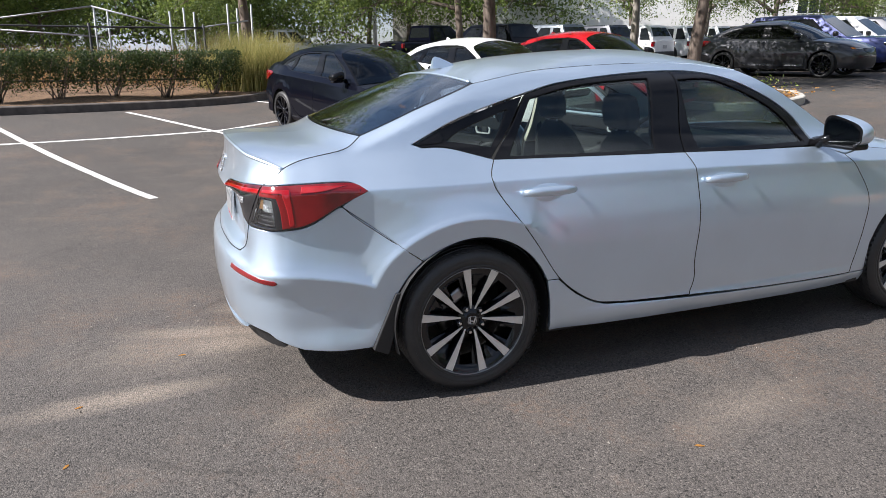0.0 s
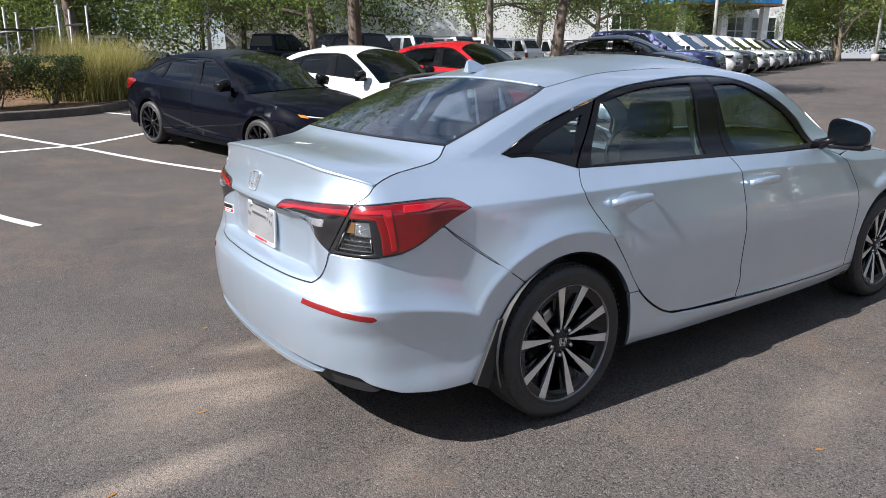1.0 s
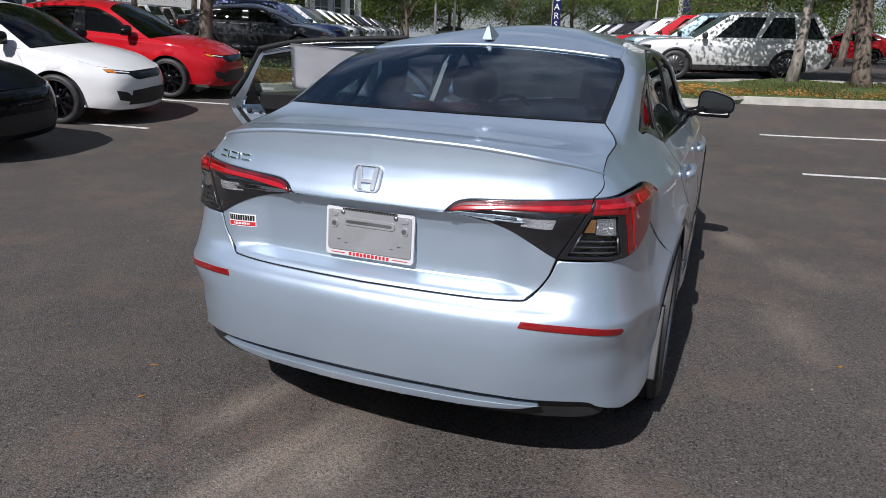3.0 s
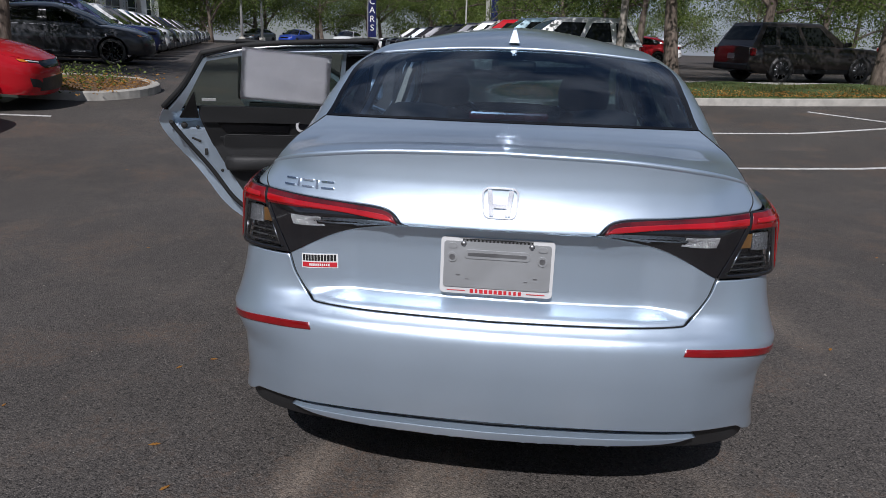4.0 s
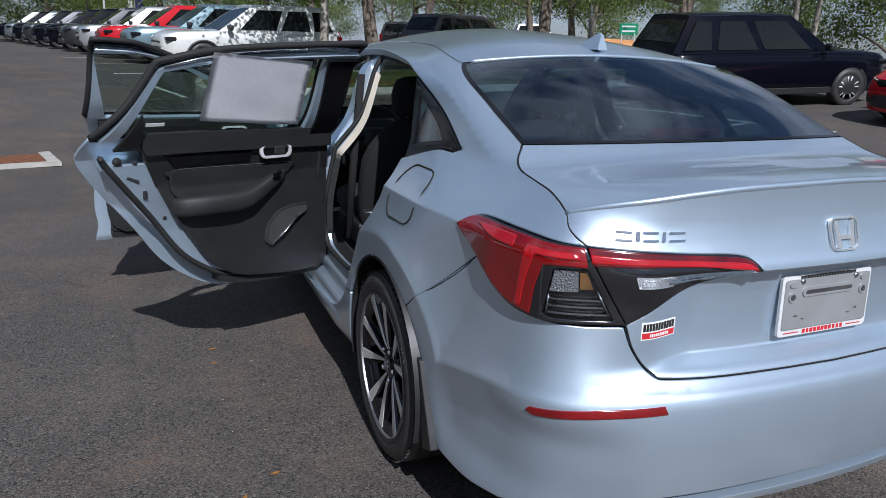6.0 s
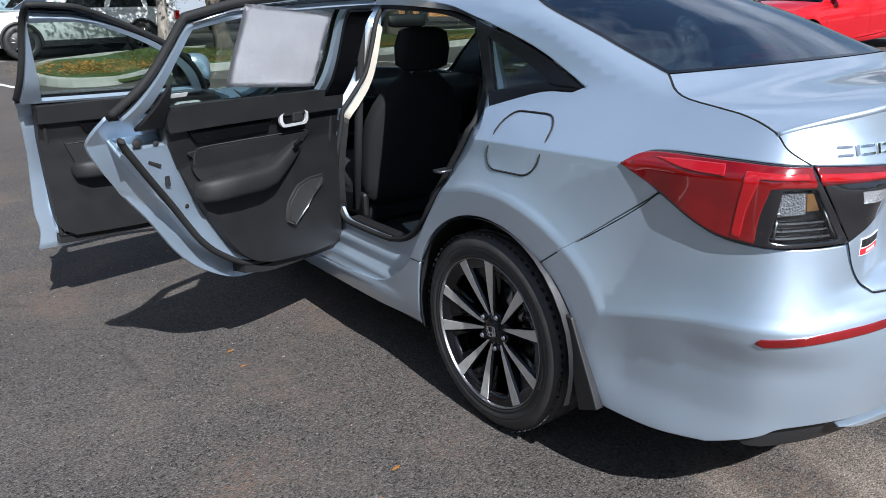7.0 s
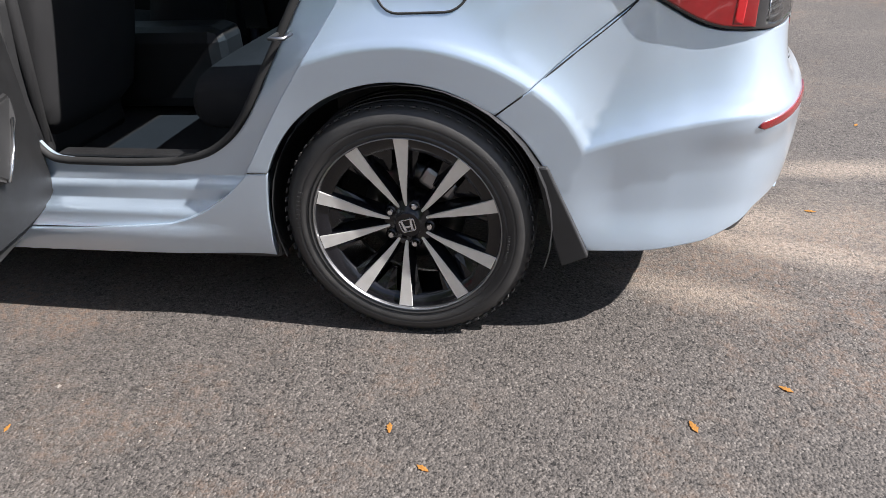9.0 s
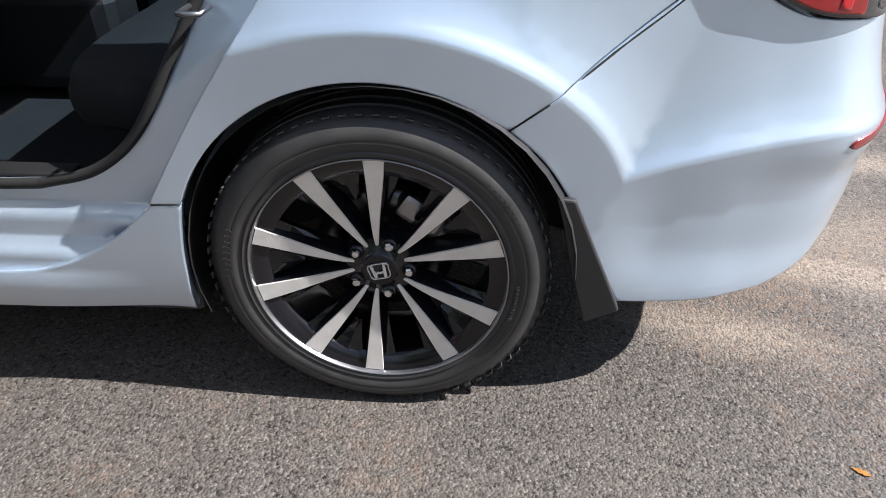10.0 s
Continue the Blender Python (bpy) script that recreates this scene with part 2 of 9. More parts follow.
def catmull(pts, n=12):
    P = [np.array(p, float) for p in pts]
    if len(P) == 2:
        return np.array([P[0] + (P[1] - P[0]) * k / n for k in range(n + 1)])
    P = [2 * P[0] - P[1]] + P + [2 * P[-1] - P[-2]]
    out = []
    for i in range(1, len(P) - 2):
        for k in range(n):
            t = k / n
            out.append(0.5 * (2 * P[i] + (P[i + 1] - P[i - 1]) * t + (2 * P[i - 1] - 5 * P[i] + 4 * P[i + 1] - P[i + 2]) * t * t
                              + (3 * P[i] - P[i - 1] - 3 * P[i + 1] + P[i + 2]) * t ** 3))
    out.append(P[-2])
    return np.array(out)


def resample(c, step):
    L = np.concatenate([[0], np.cumsum(np.linalg.norm(np.diff(c, axis=0), axis=1))])
    n = max(2, int(math.ceil(L[-1] / step)) + 1)
    q = np.linspace(0, L[-1], n)
    return np.stack([np.interp(q, L, c[:, k]) for k in range(c.shape[1])], 1)


def loop(*segs, step=0.015):
    """A closed outline of smooth pieces that meet in corners."""
    out = []
    for k, sg in enumerate(segs):
        if np.linalg.norm(np.array(sg[-1], float) - np.array(segs[(k + 1) % len(segs)][0], float)) > 1e-6:
            sg = list(sg)
        c = resample(catmull(sg), step)
        nxt = np.array(segs[(k + 1) % len(segs)][0], float)
        if np.linalg.norm(c[-1] - nxt) < 1e-6:
            c = c[:-1]
        out.append(c)
    return np.concatenate(out)


def inside(poly, pts):
    x, y = pts[:, 0], pts[:, 1]
    hit = np.zeros(len(pts), bool)
    j = len(poly) - 1
    for i in range(len(poly)):
        (xi, yi), (xj, yj) = poly[i], poly[j]
        if yi != yj:
            hit ^= ((yi > y) != (yj > y)) & (x < (xj - xi) * (y - yi) / (yj - yi) + xi)
        j = i
    return hit


def edge_gap(poly, pts):
    """Distance of the points to the outline's nearest edge."""
    a, b = poly, np.roll(poly, -1, 0)
    best = np.full(len(pts), 1e9)
    for p, q in zip(a, b):
        d = q - p
        L = max(float(d @ d), 1e-12)
        t = np.clip(((pts - p) @ d) / L, 0, 1)
        best = np.minimum(best, np.linalg.norm(pts - (p + t[:, None] * d), axis=1))
    return best


def sheet(name, outline, surf, out_ref, step=0.02, thick=0.012, holes=(), lines=(), lift=0.0, soft=0.0035, flip=1):
    """A mesh: the region of a curved surface inside an outline, with thickness and a softened rim.
    surf maps (u, v) arrays to points; out_ref gives a point inside, to tell which side is out."""
    outline = np.array(outline, float)
    loops = [outline] + [np.array(h, float) for h in holes]
    lo, hi = outline.min(0), outline.max(0)
    gu, gv = np.arange(lo[0] + step / 2, hi[0], step), np.arange(lo[1] + step / 2, hi[1], step)
    grid = np.stack(np.meshgrid(gu, gv, indexing="ij"), -1).reshape(-1, 2)
    keep = inside(outline, grid)
    for h in loops[1:]:
        keep &= ~inside(h, grid)
    grid = grid[keep]
    for lp in loops:
        grid = grid[edge_gap(lp, grid) > step * 0.45] if len(grid) else grid
    pts, edges, rings = [], [], []
    for lp in loops:
        n0 = len(pts)
        pts += list(lp)
        rings.append(list(range(n0, n0 + len(lp))))
        edges += [(n0 + i, n0 + (i + 1) % len(lp)) for i in range(len(lp))]
    nb = len(pts)
    if soft:
        for lp in loops:
            t = np.roll(lp, -1, 0) - np.roll(lp, 1, 0)
            t /= np.maximum(np.linalg.norm(t, axis=1), 1e-9)[:, None]
            nrm = np.stack([-t[:, 1], t[:, 0]], 1)
            for sgn in (1, -1):
                q = lp + nrm * soft * sgn
                ok = inside(outline, q)
                for h in loops[1:]:
                    ok &= ~inside(h, q)
                for l2 in loops:
                    ok &= edge_gap(l2, q) > soft * 0.9
                pts += list(q[ok])
    for ln in lines:
        ln = resample(catmull(ln), step * 0.7)
        ok = inside(outline, ln)
        for l2 in loops:
            ok &= edge_gap(l2, ln) > 0.004
        ids = {}
        for i in np.nonzero(ok)[0]:
            ids[i] = len(pts)
            pts.append(ln[i])
        edges += [(ids[i], ids[i + 1]) for i in ids if i + 1 in ids]
        if len(grid):
            grid = grid[np.min(np.linalg.norm(grid[:, None] - ln[None], axis=2), axis=1) > step * 0.35]
    pts += list(grid)
    uv, _, tris, orig, _, _ = delaunay_2d_cdt([Vector((p[0], p[1])) for p in pts], edges, [], 0, 1e-7)
    uv = np.array([tuple(p) for p in uv])
    tris = np.array([tuple(t) for t in tris])
    cen = uv[tris].mean(1)
    ok = inside(outline, cen)
    for h in loops[1:]:
        ok &= ~inside(h, cen)
    tris = tris[ok]
    e = 0.0015
    P = surf(uv[:, 0], uv[:, 1])
    N = np.cross(surf(uv[:, 0] + e, uv[:, 1]) - surf(uv[:, 0] - e, uv[:, 1]), surf(uv[:, 0], uv[:, 1] + e) - surf(uv[:, 0], uv[:, 1] - e))
    N /= np.maximum(np.linalg.norm(N, axis=1), 1e-12)[:, None]
    side = np.sign(np.sum(N * (P - np.array(out_ref(P))), axis=1).sum()) or 1.0
    N *= side
    P = P + N * lift
    # outward winding
    fn = np.cross(P[tris[:, 1]] - P[tris[:, 0]], P[tris[:, 2]] - P[tris[:, 0]])
    bad = np.sum(fn * N[tris].mean(1), axis=1) < 0
    tris[bad] = tris[bad][:, ::-1]
    # rim edges: those with one triangle
    cnt = {}
    for t in tris:
        for a, b in ((t[0], t[1]), (t[1], t[2]), (t[2], t[0])):
            cnt[(a, b)] = 1
    rim = [(a, b) for a, b in cnt if (b, a) not in cnt]
    n = len(P)
    inner = P - N * thick
    rv = sorted({a for ed in rim for a in ed})
    ridx = {a: i for i, a in enumerate(rv)}
    lat = np.zeros((len(rv), 3))
    for a, b in rim:
        d = np.cross(P[b] - P[a], N[a])
        d /= max(np.linalg.norm(d), 1e-12)
        lat[ridx[a]] += d
        lat[ridx[b]] += d
    lat /= np.maximum(np.linalg.norm(lat, axis=1), 1e-9)[:, None]
    No = N.copy()
    Pq = P.copy()
    if soft:
        Pq[rv] = P[rv] - N[rv] * 0.0012
        No[rv] = N[rv] + lat * 0.8
        No /= np.maximum(np.linalg.norm(No, axis=1), 1e-12)[:, None]
    verts = np.concatenate([Pq, inner, Pq[rv], inner[rv]])
    norms = np.concatenate([No, -N, lat, lat])
    faces = [tuple(t) for t in tris] + [(t[2] + n, t[1] + n, t[0] + n) for t in tris]
    o, i2 = 2 * n, 2 * n + len(rv)
    faces += [(i2 + ridx[a], i2 + ridx[b], o + ridx[b], o + ridx[a]) for a, b in rim]
    me = bpy.data.meshes.new(name)
    me.from_pydata(verts.tolist(), [], [tuple(int(v) for v in f) for f in faces], shade_flat=False)
    me.update()
    me.normals_split_custom_set_from_vertices(norms.tolist())
    return me


def coons(c0, c1, d0, d1):
    """A patch between four edge curves, each a function of 0..1: c0, c1 across (at t = 0, 1), d0, d1 along (at v = 0, 1)."""
    def f(t, v):
        t, v = np.asarray(t, float), np.asarray(v, float)
        T, V = t[:, None], v[:, None]
        o, z = np.zeros(1), np.ones(1)
        return ((1 - T) * c0(v) + T * c1(v) + (1 - V) * d0(t) + V * d1(t)
                - ((1 - T) * (1 - V) * c0(o) + (1 - T) * V * c0(z) + T * (1 - V) * c1(o) + T * V * c1(z)))
    return f


def curve3(pts):
    """A function of 0..1 along a smooth curve in space."""
    c = catmull(pts, 20)
    L = np.concatenate([[0], np.cumsum(np.linalg.norm(np.diff(c, axis=0), axis=1))])
    L /= L[-1]
    return lambda t: np.stack([np.interp(t, L, c[:, k]) + 0 * t for k in range(3)], -1)


def mirrored(c):
    def f(t):
        p = c(t).copy()
        p[..., 1] *= -1
        return p
    return f


def patch_mesh(name, f, nt, nv, thick, out_up, t0=0.0, t1=1.0, v0=0.0, v1=1.0, lift=0.0):
    """A rectangular cut of a patch with thickness, its rim closed."""
    T, V = np.meshgrid(np.linspace(t0, t1, nt), np.linspace(v0, v1, nv), indexing="ij")
    T, V = T.ravel(), V.ravel()
    e = 1e-3
    P = f(T, V)
    N = np.cross(f(T + e, V) - f(T - e, V), f(T, V + e) - f(T, V - e))
    N /= np.maximum(np.linalg.norm(N, axis=1), 1e-12)[:, None]
    if np.sum(N @ np.array(out_up, float)) < 0:
        N = -N
    P = P + N * lift
    n = len(P)
    idx = np.arange(n).reshape(nt, nv)
    q = [(idx[i, j], idx[i + 1, j], idx[i + 1, j + 1], idx[i, j + 1]) for i in range(nt - 1) for j in range(nv - 1)]
    a = P[q[0][1]] - P[q[0][0]]
    if np.dot(np.cross(a, P[q[0][2]] - P[q[0][0]]), N[q[0][0]]) < 0:
        q = [f4[::-1] for f4 in q]
    ring = list(idx[:, 0]) + list(idx[-1, 1:]) + list(idx[-2::-1, -1]) + list(idx[0, -2:0:-1])
    inner = P - N * thick
    verts = np.concatenate([P, inner, P[ring], inner[ring]])
    cen = P.mean(0)
    lat = P[ring] - cen
    lat -= N[ring] * np.sum(lat * N[ring], axis=1)[:, None]
    lat /= np.linalg.norm(lat, axis=1)[:, None]
    norms = np.concatenate([N, -N, lat, lat])
    m = len(ring)
    faces = list(q) + [tuple(v + n for v in f4[::-1]) for f4 in q]
    rimf = [(2 * n + k, 2 * n + (k + 1) % m, 2 * n + m + (k + 1) % m, 2 * n + m + k) for k in range(m)]
    faces += rimf
    me = bpy.data.meshes.new(name)
    me.from_pydata(verts.tolist(), [], [tuple(int(v) for v in f4) for f4 in faces], shade_flat=False)
    me.update()
    me.normals_split_custom_set_from_vertices(norms.tolist())
    return me


# ---- small mesh makers ----
def bm_box(sx_, sy_, sz_, at=(0, 0, 0), bevel=0.0, seg=2, m=None):
    bm = bmesh.new()
    bmesh.ops.create_cube(bm, size=1.0, matrix=Matrix.Translation(at) @ Matrix.Diagonal((sx_, sy_, sz_, 1)))
    if bevel:
        bmesh.ops.bevel(bm, geom=bm.edges[:], offset=bevel, segments=seg, affect="EDGES", profile=0.5, clamp_overlap=True)
    if m is not None:
        bmesh.ops.transform(bm, matrix=m, verts=bm.verts[:])
    return bm


def join_bm(*bms):
    out = bmesh.new()
    for b in bms:
        me = bpy.data.meshes.new("tmp")
        b.to_mesh(me)
        b.free()
        out.from_mesh(me)
        bpy.data.meshes.remove(me)
    return out


def lathe(profile, n=48, axis="Y", closed=False):
    """Spins (radius, along) points round an axis."""
    bm = bmesh.new()
    rows = []
    for r, a in profile:
        row = []
        for k in range(n):
            w = 2 * math.pi * k / n
            c, s_ = r * math.cos(w), r * math.sin(w)
            row.append(bm.verts.new({"Y": (c, a, s_), "Z": (c, s_, a), "X": (a, c, s_)}[axis]))
        rows.append(row)
    pairs = list(zip(rows, rows[1:])) + ([(rows[-1], rows[0])] if closed else [])
    for A, B in pairs:
        for k in range(n):
            bm.faces.new((A[k], A[(k + 1) % n], B[(k + 1) % n], B[k]))
    bmesh.ops.recalc_face_normals(bm, faces=bm.faces[:])
    for f in bm.faces:
        f.smooth = True
    return bm


def prism(poly, y0, y1, bevel=0.0, plane="xz"):
    """A flat outline drawn out between two depths."""
    bm = bmesh.new()
    put = {"xz": lambda p, d: (p[0], d, p[1]), "xy": lambda p, d: (p[0], p[1], d), "yz": lambda p, d: (d, p[0], p[1])}[plane]
    a = [bm.verts.new(put(p, y0)) for p in poly]
    b = [bm.verts.new(put(p, y1)) for p in poly]
    bm.faces.new(a)
    bm.faces.new(b[::-1])
    n = len(poly)
    for i in range(n):
        bm.faces.new((a[i], b[i], b[(i + 1) % n], a[(i + 1) % n]))
    bmesh.ops.recalc_face_normals(bm, faces=bm.faces[:])
    if bevel:
        bmesh.ops.bevel(bm, geom=bm.edges[:], offset=bevel, segments=2, affect="EDGES", profile=0.5, clamp_overlap=True)
    return bm


def tube(points, radius, sides=8, radii=None, caps=True):
    """A round bar along points."""
    bm = bmesh.new()
    pts = [Vector(p) for p in points]
    rows = []
    ref = Vector((0.13, 0.31, 0.94))
    for i, p in enumerate(pts):
        d = (pts[min(i + 1, len(pts) - 1)] - pts[max(i - 1, 0)]).normalized()
        a = d.cross(ref)
        if a.length < 1e-3:
            a = d.cross(Vector((1, 0, 0)))
        a.normalize()
        b = d.cross(a)
        r = radii[i] if radii else radius
        rows.append([bm.verts.new(p + (a * math.cos(2 * math.pi * k / sides) + b * math.sin(2 * math.pi * k / sides)) * r) for k in range(sides)])
    for A, B in zip(rows, rows[1:]):
        for k in range(sides):
            bm.faces.new((A[k], A[(k + 1) % sides], B[(k + 1) % sides], B[k]))
    if caps:
        bm.faces.new(rows[0][::-1])
        bm.faces.new(rows[-1])
    bmesh.ops.recalc_face_normals(bm, faces=bm.faces[:])
    for f in bm.faces:
        f.smooth = True
    return bm


def sharpen(ob, deg=38):
    ob.data.set_sharp_from_angle(angle=radians(deg))
    return ob


def round_poly(w, h, r, n=5):
    """A rounded rectangle outline about the origin."""
    out = []
    for cx, cy, a0 in ((w / 2 - r, h / 2 - r, 0), (-w / 2 + r, h / 2 - r, 90), (-w / 2 + r, -h / 2 + r, 180), (w / 2 - r, -h / 2 + r, 270)):
        for k in range(n + 1):
            a = radians(a0 + 90 * k / n)
            out.append((cx + r * math.cos(a), cy + r * math.sin(a)))
    return out


# ---- the sedan's body shape: x ahead from the rear axle, y to its left ----
WHEELBASE, AXLE_Z, TYRE_R = 2.735, 0.318, 0.331
HUB_Z = 0.302
PLAN = catmull([(-1.03, 0), (-1.024, 0.2), (-1.005, 0.42), (-0.957, 0.605), (-0.840, 0.763), (-0.66, 0.830), (-0.46, 0.858), (-0.2, 0.888), (0.1, 0.899),
                (0.6, 0.904), (1.3, 0.904), (2.1, 0.898), (2.6, 0.888), (2.95, 0.865), (3.25, 0.80), (3.45, 0.69), (3.56, 0.52), (3.62, 0.28), (3.635, 0)], 30)
PLAN[0, 1] = PLAN[-1, 1] = 0
PLEN = np.concatenate([[0], np.cumsum(np.hypot(*np.diff(PLAN, axis=0).T))])
SMAX = float(PLEN[-1])
PTAN = np.gradient(PLAN, PLEN, axis=0)
PTAN /= np.hypot(PTAN[:, 0], PTAN[:, 1])[:, None]
PNOR = np.stack([-PTAN[:, 1], PTAN[:, 0]], 1)
PNOR[0], PNOR[-1] = (-1, 0), (1, 0)
PWIDE = int(np.argmax(PLAN[:, 1]))


def sx(x):
    """Way along the plan, from the middle of the rear, to where the side is at x."""
    return float(np.interp(x, PLAN[:, 0], PLEN))


def sy(y):
    """Way along the plan to where the rear is at y."""
    return float(np.interp(y, PLAN[:PWIDE, 1], PLEN[:PWIDE]))


CREASE = pchip([(-1.0, 0.913), (0.1, 0.915), (1.17, 0.905), (2.18, 0.872), (2.7, 0.85)])
F_LOW = pchip([(0.12, 0.075), (0.19, 0.035), (0.26, 0.010), (0.36, 0.003), (0.5, 0), (0.6, 0), (0.7, 0.010), (0.8, 0.030), (0.86, 0.043), (0.9, 0.050), (0.912, 0.0525)])
F_UP = pchip([(0.912, 0.0525), (0.925, 0.0635), (0.96, 0.094), (1.01, 0.138), (1.064, 0.177), (1.12, 0.201), (1.19, 0.224), (1.263, 0.249), (1.312, 0.281), (1.345, 0.327), (1.375, 0.40), (1.395, 0.455), (1.405, 0.52)])
REAR = pchip([(0.2, 0.07), (0.30, 0.024), (0.35, 0.013), (0.42, 0.004), (0.5, 0), (0.57, 0.004), (0.605, 0.016), (0.622, 0.034), (0.645, 0.050), (0.662, 0.062), (0.70, 0.067), (0.80, 0.067),
              (0.88, 0.056), (0.92, 0.0735), (0.96, 0.088), (1.0, 0.0972), (1.05, 0.101), (1.09, 0.100)])
CORNER = pchip([(0.2, 0.07), (0.30, 0.024), (0.35, 0.013), (0.42, 0.004), (0.5, 0), (0.57, 0.003), (0.60, 0.014), (0.65, 0.032), (0.70, 0.049), (0.77, 0.068), (0.82, 0.078), (0.88, 0.084), (0.92, 0.087), (0.96, 0.091), (1.0, 0.0972), (1.05, 0.101), (1.09, 0.100)])
NOSE = pchip([(0.15, 0.06), (0.25, 0.02), (0.35, 0), (0.5, 0.0), (0.62, 0.02), (0.70, 0.06), (0.78, 0.15), (0.88, 0.4)])


def side_in(x, z):
    zz = z + (0.912 - CREASE(x)) * smooth(0.55, 0.85, z) * smooth(1.36, 1.0, z)
    return np.where(zz < 0.912, F_LOW(zz), F_UP(zz))


BAND_R = pchip([(-180, 0.48), (0, 0.48), (40, 0.478), (57, 0.470), (70, 0.453), (90, 0.445), (104, 0.446), (114, 0.449), (131, 0.459), (147, 0.470), (158, 0.470), (180, 0.470)])
FOLD_Z = pchip([(-1.2, 0.590), (-0.80, 0.578), (-0.65, 0.560), (-0.54, 0.537), (-0.47, 0.518), (-0.43, 0.503), (-0.38, 0.45), (-0.2, 0.20), (4.0, 0.0)])
PILLAR_Z = pchip([(-1.0, 0.95), (-0.445, 1.115), (-0.2, 1.207), (0.12, 1.317), (0.4, 1.362), (4.0, 1.42)])
FOLD_UP = pchip([(-1.0, -0.01), (-0.001, 0.0), (0.0, 0.0), (0.03, 0.011), (0.08, 0.0265), (0.15, 0.039), (0.30, 0.050), (0.38, 0.0525), (1.5, 0.0525)])


def fold_gap(x, z):
    """How far a place on the flank lies above the edge of the arch band and of the bumper's fold."""
    a = np.degrees(np.arctan2(z - AXLE_Z, x))
    return np.minimum(np.hypot(x, z - AXLE_Z) - BAND_R(a), z - FOLD_Z(x))


def fold_line(off):
    """The edge itself, shifted outwards by off, as (x, z)."""
    pts = []
    for a in range(34, 158, 3):
        r = float(BAND_R(a)) + off
        pts.append((r * math.cos(radians(a)), AXLE_Z + r * math.sin(radians(a))))
    return pts


def shell_in(s, z):
    """How far the body lies inside the plan's outline at the way s and height z."""
    x, y = np.interp(s, PLEN, PLAN[:, 0]), np.interp(s, PLEN, PLAN[:, 1])
    w = smooth(sy(0.50), sx(-0.60), s)
    dish = 0.044 * smooth(0.645, 0.678, z) * smooth(0.886, 0.870, z) * smooth(0.57, 0.40, y)
    fr = smooth(3.0, 3.5, x)
    side = side_in(x, z) * (1 - fr) + fr * NOSE(z)
    # flat band round the rear arch, running on into the fold across the bumper's flank
    gap = fold_gap(x, z)
    aft = smooth(-0.40, -0.52, x)
    low = (1 - aft) * np.clip(-0.065 * gap, 0.0, 0.006) + aft * np.clip(-0.16 * gap, 0, 0.020) * smooth(0.245, 0.36, z)
    high = FOLD_UP(gap)
    high = high + np.maximum(0, side - high) * smooth(0.0, 0.12, gap)
    k = smooth(0.44, 0.24, x)
    side = side * (1 - k) + k * np.where(gap < 0, low, high)
    turn = smooth(0.56, 0.74, s)
    d = (1 - w) * ((1 - turn) * REAR(z) + turn * CORNER(z) + dish) + w * side - 0.020 * np.sin(math.pi * w) * smooth(0.47, 0.56, z) * smooth(1.02, 0.92, z)
    for c in (WHEELBASE,):
        r = np.hypot(x - c, z - AXLE_Z)
        back = smooth(0.05, 0.36, c - x)
        b = smooth(0.452, 0.408, r) * (1 - back) * smooth(0.40, 0.58, z)
        d = d * (1 - b) + b * -0.004
    # the rear pillar turns in towards the glass beside it
    d = d + 0.048 * np.clip((z - PILLAR_Z(x) + 0.055) / 0.055, 0, 1.2) ** 2 * smooth(0.42, 0.14, x) * smooth(-0.56, -0.46, x)
    # sill's tread below the doors
    d = d - 0.012 * smooth(0.30, 0.265, z) * smooth(0.45, 0.7, x) * smooth(2.35, 2.1, x)
    return d


def shell(s, z):
    """Point on the body's flank and ends; s below 0 is the right side."""
    s, z = np.asarray(s, float), np.asarray(z, float)
    a, sg = np.abs(s), np.where(s < 0, -1.0, 1.0)
    x, y = np.interp(a, PLEN, PLAN[:, 0]), np.interp(a, PLEN, PLAN[:, 1])
    nx, ny = np.interp(a, PLEN, PNOR[:, 0]), np.interp(a, PLEN, PNOR[:, 1])
    d = shell_in(a, z)
    return np.stack([x - nx * d, (y - ny * d) * sg, z + 0 * x], -1)


def on_side(pts, sg=1):
    """Outline points (x, z) of the flank, as (s, z)."""
    return [(sg * sx(x), z) for x, z in pts]


def flip(pts, sg):
    return [(sg * s, z) for s, z in pts]


def lamp_shell(s, z):
    """The body's surface swelling outwards where the lamp lens stands proud at the corner."""
    P = shell(s, z)
    k = 0.016 * smooth(0.70, 0.88, np.abs(s)) * smooth(1.22, 1.02, np.abs(s))
    out = P - np.stack([np.clip(P[:, 0], -0.45, 3.0), 0.35 * P[:, 1], P[:, 2]], -1)
    out /= np.maximum(np.linalg.norm(out, axis=1), 1e-9)[:, None]
    return P + out * k[:, None]


BODY_REF = lambda P: np.stack([np.clip(P[:, 0], -0.3, 3.0), 0 * P[:, 1], np.full(len(P), 0.55)], -1)

# lines that panels share, as (x, z) on the flank or (s, z) round the rear
GLASS_EDGE = [(-0.445, 1.115), (-0.2, 1.207), (0.12, 1.317)]
RAIL = [(0.12, 1.317), (0.4, 1.362), (0.7, 1.382), (1.1, 1.392), (1.4, 1.384), (1.62, 1.35)]
SCREEN_EDGE = [(1.62, 1.35), (1.9, 1.205), (2.2, 1.02), (2.38, 0.93)]
HOOD_EDGE = [(2.38, 0.93), (2.7, 0.895), (3.0, 0.845), (3.25, 0.775)]
DLO_TOP = [(2.03, 0.965), (1.92, 1.105), (1.736, 1.222), (1.444, 1.334), (1.121, 1.356), (0.608, 1.323), (0.35, 1.274), (0.02, 1.18), (-0.228, 1.076)]
